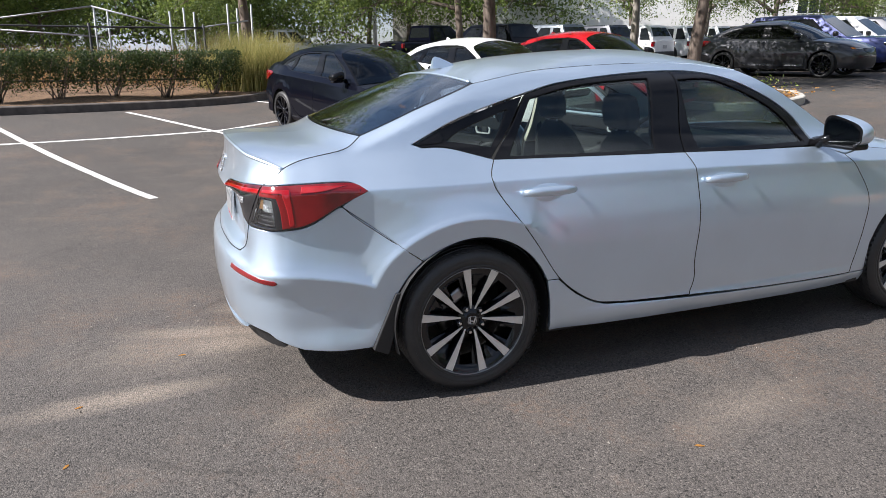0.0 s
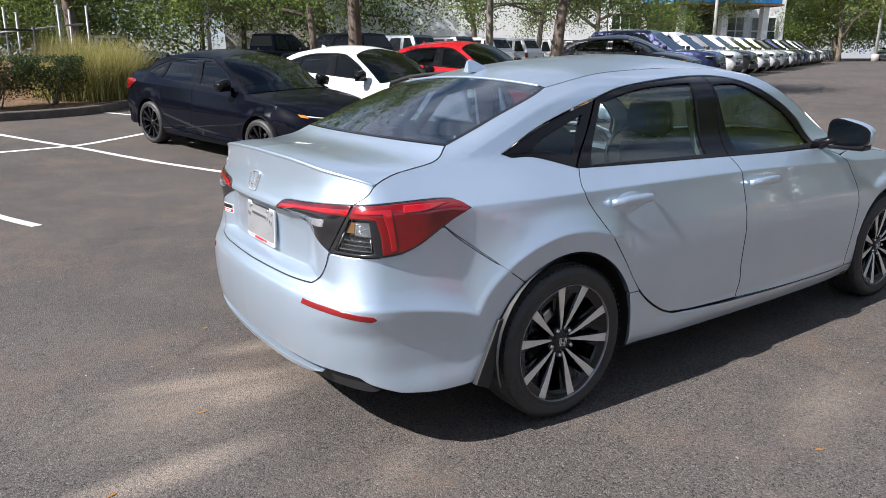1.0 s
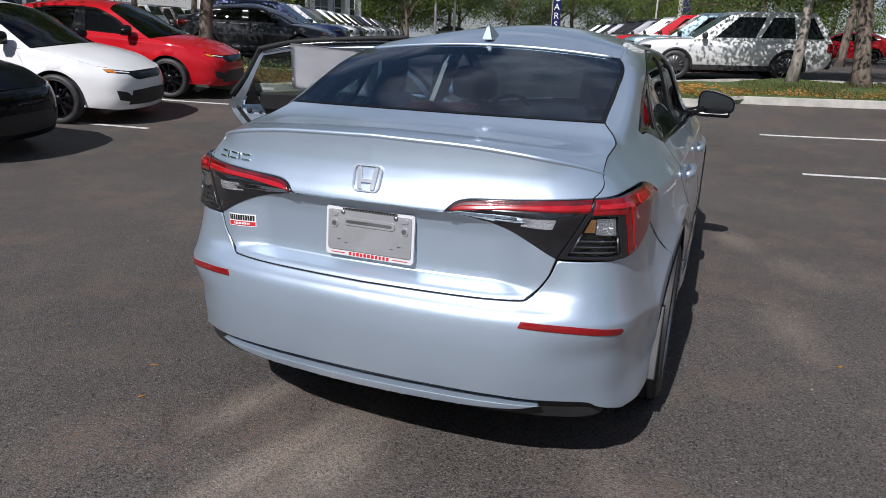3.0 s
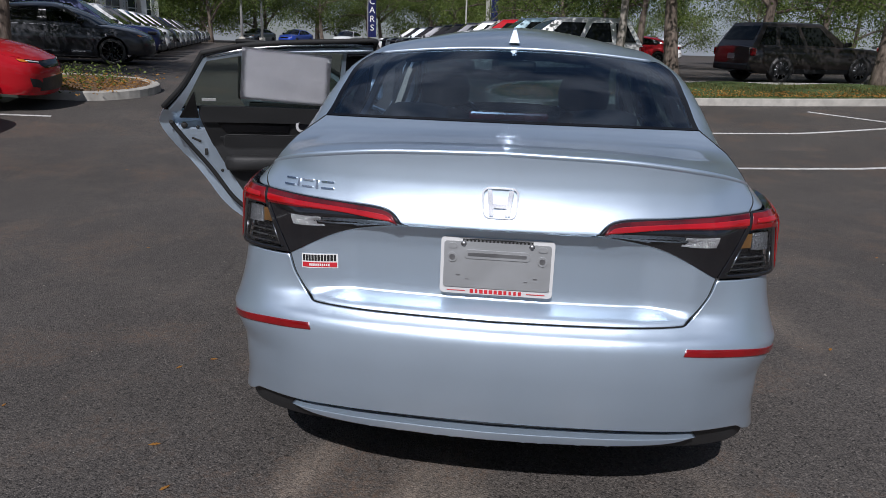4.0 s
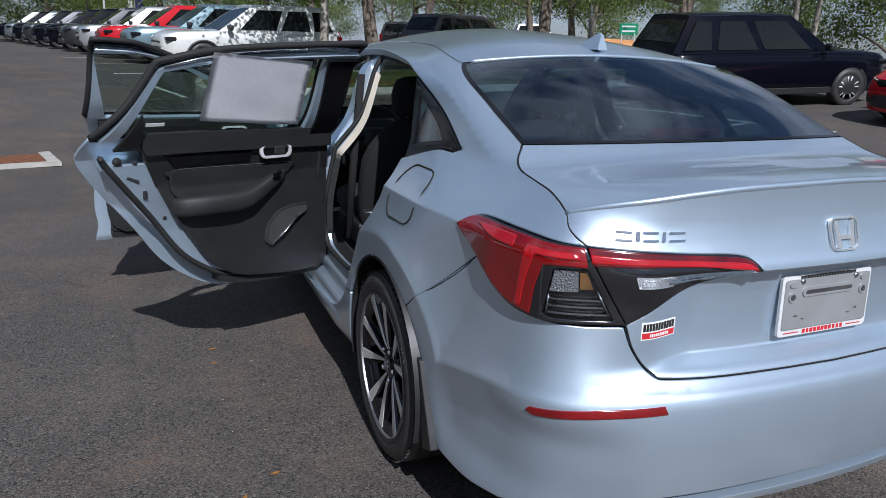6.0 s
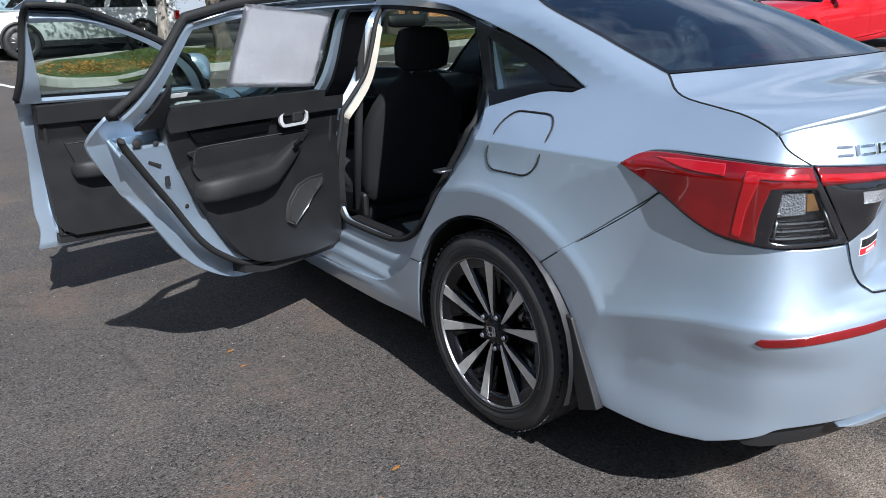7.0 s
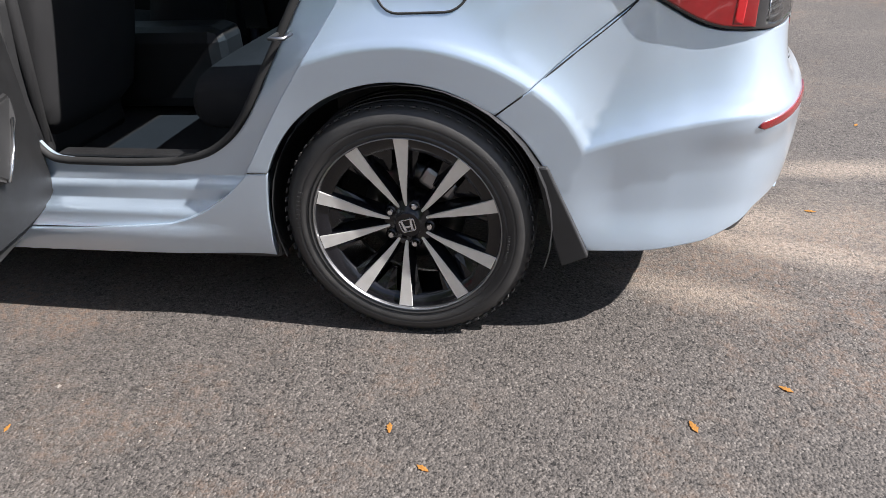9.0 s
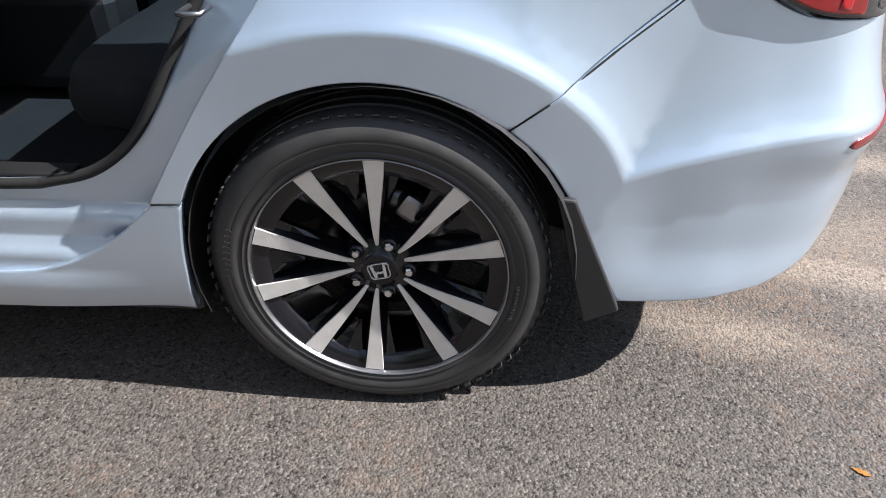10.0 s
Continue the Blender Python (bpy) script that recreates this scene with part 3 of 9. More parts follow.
DLO_LOW = [(-0.184, 1.060), (-0.058, 1.053), (0.139, 0.999)]
DOOR_BACK = [(0.139, 0.999), (0.112, 0.955), (0.106, 0.915), (0.14, 0.847), (0.295, 0.637), (0.40, 0.478), (0.50, 0.385), (0.62, 0.318), (0.75, 0.298)]
LAMP_TOP = [(sx(-0.457), 0.913), (1.15, 0.949), (0.94, 0.950), (0.738, 0.944)]
LAMP_TOP_IN = [(0.738, 0.944), (0.47, 0.931), (0.31, 0.919), (0.25, 0.870)]
LAMP_LOW_IN = [(0.25, 0.870), (0.34, 0.862), (0.47, 0.834), (0.622, 0.768)]
LAMP_LOW = [(0.622, 0.768), (0.75, 0.767), (0.86, 0.770), (0.97, 0.785), (1.105, 0.853)]
LAMP_LOW_B = [(1.105, 0.853), (sx(-0.457), 0.913)]
LID_GAP = [(0.738, 0.944), (0.80, 0.974), (0.845, 1.004)]
LID_GAP_UP = [(0.845, 1.004), (0.97, 1.040), (sx(-0.52), 1.068), (sx(-0.445), 1.115)]
LID_LOW = [(0.622, 0.768), (0.595, 0.707), (0.540, 0.653), (0.46, 0.638), (0.0, 0.634)]
SEAM_LOW = (-0.230, 0.607)
LIP = pchip([(0, 1.086), (0.3, 1.078), (0.6, 1.048), (0.75, 1.022), (0.845, 1.004)])


def arc_pts(cx, r, a0, a1, n=24):
    return [(cx + r * math.cos(radians(a0 + (a1 - a0) * k / n)), AXLE_Z + r * math.sin(radians(a0 + (a1 - a0) * k / n))) for k in range(n + 1)]


# ---- doors of the sedan ----
SWING = {"rear": (1.205, 0.845, -69.0, 1.13, 0.806), "front": (2.245, 0.845, -79.0, 2.225, 0.83)}
DOOR_MID = [(1.156, 0.974), (1.178, 0.906), (1.190, 0.738), (1.186, 0.628), (1.172, 0.46), (1.180, 0.366), (1.160, 0.283)]


def build_door(root, which, sg, paint, SH, LP, E, fine, swing, glass):
    g = 0.0022
    if which == "rear":
        back = [(x + g, z) for x, z in DOOR_BACK]
        low = [(0.75 + g, 0.298), (0.95, 0.288), (1.160 - g, 0.283)]
        front = [(x - g, z) for x, z in DOOR_MID[::-1]]
        belt = [(1.156 - g, 0.974), (0.49, 0.990), (0.139 + g, 0.999)]
        skin = LP(E(back), E(low), E(front), E(belt))
        sash = LP(E([(0.141, 1.001), (0.250, 1.116), (0.352, 1.271)]), E([(0.352, 1.271), (0.608, 1.320), (1.121, 1.353), (1.20, 1.352)]), E([(1.20, 1.352), (1.182, 1.15), (1.154, 0.976)]), E([(1.154, 0.976), (0.49, 0.992), (0.141, 1.001)]))
        pane = LP(E([(0.222, 1.010), (0.285, 1.10), (0.372, 1.25)]), E([(0.372, 1.25), (0.61, 1.299), (0.90, 1.322), (1.04, 1.325)]), E([(1.04, 1.325), (1.025, 1.15), (0.998, 0.998)]), E([(0.998, 0.998), (0.6, 1.003), (0.222, 1.010)]))
        hx, hz = 0.37, 0.855
        cx = [0.11, 0.5, 0.8, 1.18]
    else:
        back = [(x + g, z) for x, z in DOOR_MID]
        low = [(1.160 + g, 0.279), (1.7, 0.260), (2.258, 0.256)]
        front = [(2.258, 0.256), (2.276, 0.34), (2.312, 0.514), (2.325, 0.686), (2.258, 0.828), (2.191, 0.905)]
        belt = [(2.191, 0.905), (2.12, 0.93), (2.03, 0.952), (1.55, 0.963), (1.156 + g, 0.974)]
        skin = LP(E(back), E(low), E(front), E(belt))
        sash = LP(E([(1.160, 0.976), (1.187, 1.15), (1.206, 1.352)]), E([(1.206, 1.352), (1.30, 1.349), (1.444, 1.330), (1.736, 1.217), (1.92, 1.098), (2.025, 0.962)]), E([(2.025, 0.962), (1.55, 0.966), (1.160, 0.976)]))
        pane = LP(E([(1.252, 0.992), (1.228, 1.15), (1.212, 1.313)]), E([(1.212, 1.313), (1.34, 1.318), (1.466, 1.300), (1.726, 1.186), (1.86, 1.095), (1.955, 0.985)]), E([(1.955, 0.985), (1.6, 0.985), (1.252, 0.992)]))
        hx, hz = 1.35, 0.842
        cx = [1.18, 1.5, 1.9, 2.25]
    crease = [(sg * sx(x), float(CREASE(x))) for x in cx]
    door = part("door", SH("door", skin, thick=0.012, lines=crease_lines(crease)), paint, root, which + (" door standing wide open" if swing else " door, closed"))
    part("window_frame", SH("window_frame", sash, holes=[pane], thick=0.02 if swing else 0.03, lift=-0.004), GLOSS_BLACK, door)
    wp = part("window_pane", SH("window_pane", pane, thick=0.004, lift=-0.012), glass, door)
    wp.visible_shadow = not swing
    # pull handle in its scoop
    if fine:
        m = on_shell_m(sg * sx(hx), hz)
        bar = []
        for k in range(13):
            t = k / 12
            u = (t - 0.5) * 0.255
            bar.append((u, 0.008 + 0.036 * min(1, 6 * min(t, 1 - t) + 0.15), 0.002 * math.cos(6 * u)))
        h = tube(bar, 0.014, 10, [0.0125 + 0.006 * math.sin(math.pi * k / 12) for k in range(13)])
        bmesh.ops.scale(h, vec=(1, 0.75, 1.15), verts=h.verts[:])
        part("door_handle", h, paint, door, "body-coloured pull handle", m)
        cup = bmesh.new()
        bmesh.ops.create_uvsphere(cup, u_segments=20, v_segments=10, radius=1, matrix=Matrix.Diagonal((0.095, 0.006, 0.044, 1)))
        part("handle_scoop", cup, paint, door, "", m @ Matrix.Translation((0, -0.0022, -0.004)))
    if which == "front" and fine or which == "front":
        base = shell(np.array([sg * sx(2.03)]), np.array([0.985]))[0]
        mr = Matrix.Translation(base) 
        arm = tube([(0, 0, -0.02), (0.0, sg * 0.05, 0.0), (0.0, sg * 0.11, 0.022)], 0.03, 10, [0.035, 0.028, 0.03])
        part("mirror_arm", arm, GLOSS_BLACK, door, "", mr)
        bm = bmesh.new()
        bmesh.ops.create_uvsphere(bm, u_segments=28, v_segments=18, radius=1.0)
        for v in bm.verts:
            x, y, z = v.co
            p = 0.72
            fx = lambda q: math.copysign(abs(q) ** p, q)
            x, y, z = fx(x), fx(y), fx(z)
            x = max(x, -0.38)
            v.co = (x * 0.095, y * 0.114, z * 0.074 * (1 - 0.24 * sg * y) - 0.010 * sg * y)
        bmesh.ops.recalc_face_normals(bm, faces=bm.faces[:])
        for f in bm.faces:
            f.smooth = True
        hd = part("mirror_housing", bm, paint if fine else GLOSS_BLACK, door, "glossy mirror housing", mr @ Matrix.Translation((0.02, sg * 0.175, 0.055)))
        sharpen(hd, 45)
        low_ = bm_box(0.10, 0.20, 0.035, (0, 0, 0), 0.014)
        part("mirror_base", low_, GLOSS_BLACK, door, "", mr @ Matrix.Translation((0.025, sg * 0.165, -0.012)))
        gl = prism(mirror_poly(0.200, 0.122, sg), -0.002, 0.002, plane="yz")
        part("mirror_glass", gl, MIRROR, door, "mirror glass", mr @ Matrix.Translation((-0.0205, sg * 0.175, 0.055)) @ Matrix.Rotation(radians(2), 4, "Y"))
        rim = prism(mirror_poly(0.222, 0.142, sg), -0.004, 0.004, plane="yz")
        part("mirror_bezel", rim, GLOSS_BLACK, door, "", mr @ Matrix.Translation((-0.0145, sg * 0.175, 0.055)))
    if fine and not swing:
        part("trim_panel", SH("trim_panel", inset(skin, 0.03), thick=0.04, lift=-0.03, step=0.05), TRIM_DARK, door, "dark plastic door trim")
        part("trim_inlay", SH("trim_inlay", LP(E([(hx - 0.02, 0.80), (hx + 0.55, 0.80)]), E([(hx + 0.55, 0.80), (hx + 0.5, 0.70)]), E([(hx + 0.5, 0.70), (hx, 0.70)]), E([(hx, 0.70), (hx - 0.02, 0.80)])), thick=0.03, lift=-0.068), TRIM_SOFT, door)
    if swing:
        door_inside(door, which, skin, sash, pane, paint, SH, LP, E)
        x, y, a, x2, y2 = SWING[which]
        door.matrix_basis = Matrix.Translation((x2, y2, 0.02 if which == "rear" else 0.01)) @ Matrix.Rotation(radians(a), 4, "Z") @ Matrix.Translation((-x, -y, 0))
    return door


def mirror_poly(w, h, sg):
    """Outline of a door mirror: tall beside the door, tapering to a rounded outer end."""
    pts = []
    for k in range(32):
        a = 2 * math.pi * k / 32
        c, n_ = math.cos(a), math.sin(a)
        u, v = math.copysign(abs(c) ** 0.62, c), math.copysign(abs(n_) ** 0.62, n_)
        pts.append((sg * u * w / 2, v * h / 2 * (1 - 0.24 * u) - 0.010 * u))
    return pts if sg > 0 else pts[::-1]


def inset(lp, d):
    """An outline drawn in by d."""
    lp = np.array(lp, float)
    t = np.roll(lp, -1, 0) - np.roll(lp, 1, 0)
    t /= np.maximum(np.linalg.norm(t, axis=1), 1e-9)[:, None]
    n = np.stack([-t[:, 1], t[:, 0]], 1)
    a = lp + n * d
    if not inside(lp, a).mean() > 0.5:
        a = lp - n * d
    ok = inside(lp, a) & (edge_gap(lp, a) > d * 0.93)
    return a[ok]


def door_inside(door, which, skin, sash, pane, paint, SH, LP, E):
    """Jamb, seal, trim, armrest, handle and speaker on the inner face."""
    jamb = inset(skin, 0.066)
    part("inner_shell", SH("inner_shell", jamb, thick=0.070, lift=-0.010, step=0.03), paint, door, "painted inner door shell")
    ins = inset(skin, 0.066)
    P = shell(ins[:, 0], ins[:, 1])
    P[:, 1] -= 0.083
    P = P[P[:, 2] < 0.925]
    P = np.roll(P, -1 - int(np.argmax(np.linalg.norm(np.roll(P, -1, 0) - P, axis=1))), 0)
    ring = [tuple(p) for p in P]
    part("door_seal", tube(ring, 0.012, 8), RUBBER, door, "black rubber seal")
    # painted inner face of the window frame
    part("frame_inner", SH("frame_inner", inset(sash, 0.010), holes=[pane], thick=0.022, lift=-0.024), paint, door)
    P = shell(sash[:, 0], sash[:, 1])[:int(np.argmin(sash[:, 1])) + 1]
    part("frame_seal", tube([tuple(p) for p in P + np.array((0, -0.03, 0))], 0.013, 8), RUBBER, door)
    ca = [(x, z) for x, z in zip(np.interp(skin[:, 0], PLEN, PLAN[:, 0]), skin[:, 1])]
    x0 = 0.0 if which == "rear" else 1.06
    X = lambda pts: E([(x + x0, z) for x, z in pts])
    if which == "rear":
        trim = LP(E([(0.31, 0.985), (0.325, 0.93), (0.39, 0.77), (0.485, 0.60), (0.57, 0.465), (0.65, 0.395), (0.74, 0.36)]), E([(0.74, 0.36), (0.95, 0.335), (1.10, 0.335)]), E([(1.10, 0.335), (1.145, 0.36), (1.155, 0.5), (1.160, 0.8), (1.145, 0.965)]), E([(1.145, 0.965), (0.6, 0.985), (0.31, 0.985)]))
        upper = LP(E([(0.315, 1.022), (0.316, 0.97), (0.33, 0.940)]), E([(0.33, 0.940), (0.6, 0.938), (1.155, 0.925)]), E([(1.155, 0.925), (1.148, 1.008)]), E([(1.148, 1.008), (0.6, 1.020), (0.315, 1.022)]))
        slot = LP(E([(0.40, 0.935), (0.77, 0.930)]), E([(0.77, 0.930), (0.76, 0.885)]), E([(0.76, 0.885), (0.44, 0.888)]), E([(0.44, 0.888), (0.40, 0.935)]))
        pad = LP(E([(0.425, 0.84), (0.45, 0.862), (0.98, 0.852)]), E([(0.98, 0.852), (0.90, 0.77), (0.84, 0.72)]), E([(0.84, 0.72), (0.50, 0.70)]), E([(0.50, 0.70), (0.43, 0.77), (0.425, 0.84)]))
        hx, hz, ax, az = 0.875, 0.908, 0.645, 0.69
        spk = (0.95, 0.555)
    else:
        trim = LP(E([(1.225, 0.955), (1.225, 0.6), (1.235, 0.40), (1.30, 0.335)]), E([(1.30, 0.335), (1.7, 0.315), (2.15, 0.315)]), E([(2.15, 0.315), (2.24, 0.4), (2.255, 0.6), (2.20, 0.80), (2.10, 0.92)]), E([(2.10, 0.92), (1.6, 0.955), (1.225, 0.955)]))
        upper = LP(E([(1.225, 0.955), (1.225, 0.88)]), E([(1.225, 0.88), (1.7, 0.87), (2.15, 0.84)]), E([(2.15, 0.84), (2.10, 0.92)]), E([(2.10, 0.92), (1.6, 0.955), (1.225, 0.955)]))
        slot = LP(E([(1.40, 0.86), (1.85, 0.85)]), E([(1.85, 0.85), (1.84, 0.81)]), E([(1.84, 0.81), (1.42, 0.82)]), E([(1.42, 0.82), (1.40, 0.86)]))
        pad = LP(E([(1.32, 0.77), (1.9, 0.77)]), E([(1.9, 0.77), (1.8, 0.66)]), E([(1.8, 0.66), (1.36, 0.65)]), E([(1.36, 0.65), (1.32, 0.77)]))
        hx, hz, ax, az = 1.92, 0.865, 1.55, 0.62
        spk = (2.08, 0.46)
    flat = lambda s, z: shell(s, z) * np.array((1, 0, 1)) + np.stack([0 * s, 0.83 - 0.25 * np.clip(z - 0.80, 0, 1) + 0 * s, 0 * s], -1)
    FS_ = lambda nm, o, **kw: sheet(nm, o, flat, lambda P: P - np.array((0, 1, 0)), **{"step": 0.03, "soft": 0.004, **kw})
    part("trim_panel", FS_("trim_panel", trim, thick=0.045), TRIM_DARK, door, "dark plastic door trim")
    part("trim_top", FS_("trim_top", upper, thick=0.02, lift=-0.045), TRIM_SOFT, door)
    part("trim_slot", FS_("trim_slot", slot, thick=0.012, lift=-0.043), GLOSS_BLACK, door)
    part("trim_pad", FS_("trim_pad", pad, thick=0.012, lift=-0.044), TRIM_SOFT, door, "padded inlay")
    y0 = 0.785
    arm = bmesh.new()
    rows = []
    for px_, pz, hz_, dep in ((0.425, 0.705, 0.012, 0.012), (0.435, 0.706, 0.034, 0.050), (0.48, 0.708, 0.042, 0.080), (0.58, 0.708, 0.043, 0.088), (0.68, 0.706, 0.042, 0.086), (0.75, 0.714, 0.040, 0.078), (0.82, 0.745, 0.036, 0.062), (0.89, 0.782, 0.030, 0.048), (0.93, 0.796, 0.020, 0.034), (0.945, 0.798, 0.008, 0.012)):
        x, z = px_ + ax - 0.645, pz + az - 0.69
        ring = []
        for k in range(18):
            an = 2 * math.pi * k / 18
            cu, su = math.cos(an), math.sin(an)
            ring.append(arm.verts.new((x, y0 + 0.012 - dep * 0.5 - dep * 0.55 * math.copysign(abs(cu) ** 0.6, cu), z + hz_ * math.copysign(abs(su) ** 0.6, su))))
        rows.append(ring)
    for A, B in zip(rows, rows[1:]):
        for k in range(18):
            arm.faces.new((A[k], A[(k + 1) % 18], B[(k + 1) % 18], B[k]))
    arm.faces.new(rows[0])
    arm.faces.new(rows[-1][::-1])
    bmesh.ops.recalc_face_normals(arm, faces=arm.faces[:])
    for f in arm.faces:
        f.smooth = True
    part("armrest", arm, TRIM_SOFT, door, "dark armrest with a pull grip")
    sw = bm_box(0.04, 0.012, 0.022, (0, 0, 0), 0.004)
    part("window_switch", sw, GLOSS_BLACK, door, "", pose(ax + 0.225, y0 - 0.062, az + 0.118, 20, -24, 0))
    # inner release handle in a bright ring
    bz = bmesh.new()
    o_, i_ = round_poly(0.150, 0.066, 0.026), round_poly(0.124, 0.046, 0.019)
    a = [bz.verts.new((p[0], -0.004, p[1])) for p in o_]
    b = [bz.verts.new((p[0], 0.006, p[1])) for p in o_]
    c = [bz.verts.new((p[0], -0.006, p[1])) for p in i_]
    d = [bz.verts.new((p[0], 0.008, p[1])) for p in i_]
    for k in range(len(a)):
        j = (k + 1) % len(a)
        for q in ((a[k], a[j], c[j], c[k]), (a[k], a[j], b[j], b[k]), (c[k], c[j], d[j], d[k])):
            bz.faces.new(q)
    bmesh.ops.recalc_face_normals(bz, faces=bz.faces[:])
    part("release_bezel", bz, SATIN_SILVER, door, "satin bright release bezel", Matrix.Translation((hx, y0 - 0.048, hz)))
    part("release_cup", bm_box(0.126, 0.012, 0.048, (0, 0, 0), 0.004), GLOSS_BLACK, door, "", Matrix.Translation((hx, y0 - 0.040, hz)))
    part("release_lever", bm_box(0.052, 0.014, 0.036, (0, 0, 0), 0.005), TRIM_SOFT, door, "", Matrix.Translation((hx + 0.018, y0 - 0.048, hz)))
    # moulded pocket with a bright strip along its lip
    px0, pz0 = ax - 0.645, az - 0.69
    pk = bmesh.new()
    prof = [(0.82, 0.50), (0.845, 0.475), (0.86, 0.484), (0.995, 0.597), (1.06, 0.615), (1.06, 0.655), (0.97, 0.655), (0.90, 0.635), (0.84, 0.575)]
    lo = [pk.verts.new((x + px0, y0 + 0.006, z + pz0)) for x, z in prof]
    hi = [pk.verts.new((x * 0.9 + 0.1 * 0.93 + px0, y0 - (0.030 if k in (1, 2, 3) else 0.014), z * 0.9 + 0.1 * 0.57 + pz0)) for k, (x, z) in enumerate(prof)]
    for k in range(len(prof)):
        pk.faces.new((lo[k], lo[(k + 1) % len(prof)], hi[(k + 1) % len(prof)], hi[k]))
    pk.faces.new(hi)
    bmesh.ops.recalc_face_normals(pk, faces=pk.faces[:])
    bmesh.ops.bevel(pk, geom=pk.edges[:], offset=0.006, segments=2, affect="EDGES")
    for f in pk.faces:
        f.smooth = True
    sharpen(part("door_pocket", pk, TRIM_SOFT, door, "moulded door pocket"), 50)
    part("pocket_trim", tube([(0.852 + px0, y0 - 0.026, 0.487 + pz0), (0.925 + px0, y0 - 0.031, 0.545 + pz0), (0.99 + px0, y0 - 0.026, 0.603 + pz0)], 0.004, 8), BRIGHT, door)
    if which == "rear":
        part("frame_cover", SH("frame_cover", LP(E([(1.035, 0.985), (1.05, 1.15), (1.055, 1.325)]), E([(1.055, 1.325), (1.185, 1.33)]), E([(1.185, 1.33), (1.165, 1.15), (1.15, 0.985)]), E([(1.15, 0.985), (1.035, 0.985)])), thick=0.012, lift=-0.047), GLOSS_BLACK, door, "black pillar cover on the door's frame")
        part("frame_corner_cover", SH("frame_corner_cover", LP(E([(0.215, 0.985), (0.30, 1.105)]), E([(0.30, 1.105), (0.31, 0.985)]), E([(0.31, 0.985), (0.215, 0.985)])), thick=0.012, lift=-0.047), TRIM_DARK, door)
        P = shell(np.array([sx(x) for x in (0.37, 0.5, 0.61, 0.8, 1.0, 1.13)]), np.array([1.252, 1.283, 1.303, 1.320, 1.329, 1.331]))
        part("frame_strip", tube([tuple(p + np.array((0, -0.05, 0))) for p in P], 0.0045, 6), BRIGHT, door, "thin bright strip under the frame's top")
        part("window_label", SH("window_label", LP(E([(0.33, 1.045), (0.40, 1.045)]), E([(0.40, 1.045), (0.40, 1.057)]), E([(0.40, 1.057), (0.33, 1.057)]), E([(0.33, 1.057), (0.33, 1.045)])), thick=0.001, lift=-0.019, step=0.02, soft=0), WHITE_PLASTIC, door, "small white label on the glass")
    # rubber skirt along the door's foot, stitching along the pad
    foot = [(0.62, 0.345), (0.75, 0.315), (0.95, 0.304), (1.13, 0.300)] if which == "rear" else [(1.24, 0.300), (1.6, 0.282), (2.0, 0.276), (2.22, 0.276)]
    sk = bmesh.new()
    rows = []
    for x, z in catmull(foot, 6):
        yo = float(shell(np.array([sx(x)]), np.array([z]))[0][1])
        rows.append([sk.verts.new((x, yo - dy, z + dz)) for dy, dz in ((0.020, 0.0), (0.086, 0.002), (0.090, 0.032), (0.024, 0.034))])
    for A, B in zip(rows, rows[1:]):
        for k in range(4):
            sk.faces.new((A[k], A[(k + 1) % 4], B[(k + 1) % 4], B[k]))
    sk.faces.new(rows[0])
    sk.faces.new(rows[-1][::-1])
    bmesh.ops.recalc_face_normals(sk, faces=sk.faces[:])
    part("door_skirt", sk, RUBBER, door, "black rubber strip along the door's foot")
    st_ = [(0.428, 0.80), (0.430, 0.842), (0.455, 0.858), (0.6, 0.857), (0.8, 0.852), (0.96, 0.848)] if which == "rear" else [(1.33, 0.762), (1.6, 0.764), (1.88, 0.764)]
    P = flat(np.array([sx(x) for x, z in st_]), np.array([z for x, z in st_])) - np.array((0, 0.058, 0))
    part("stitching", tube([tuple(q) for q in catmull(P, 6)], 0.0012, 5), STITCH, door, "pale stitching round the padded inlay")
    # latch and plugs on the rear edge
    if which == "rear":
        for x, z, r in ((0.235, 0.905, 0.014), (0.30, 0.895, 0.008), (0.41, 0.66, 0.008)):
            pl = lathe([(0.0, -0.003), (r, -0.003), (r * 1.2, 0.002)], 16)
            part("door_plug", pl, RUBBER, door, "", Matrix.Translation((x, 0.822 - float(F_LOW(z)), z)))
        part("door_latch", bm_box(0.016, 0.03, 0.035, (0, 0, 0), 0.003), BLACK_PRINT, door, "black door latch", Matrix.Translation((0.335, 0.826 - float(F_LOW(0.765)), 0.765)))
        part("door_latch", bm_box(0.05, 0.014, 0.012, (0, 0, 0), 0.003), BLACK_PRINT, door, "", pose(0.29, 0.824 - float(F_LOW(0.83)), 0.83, 0, 25, 0))


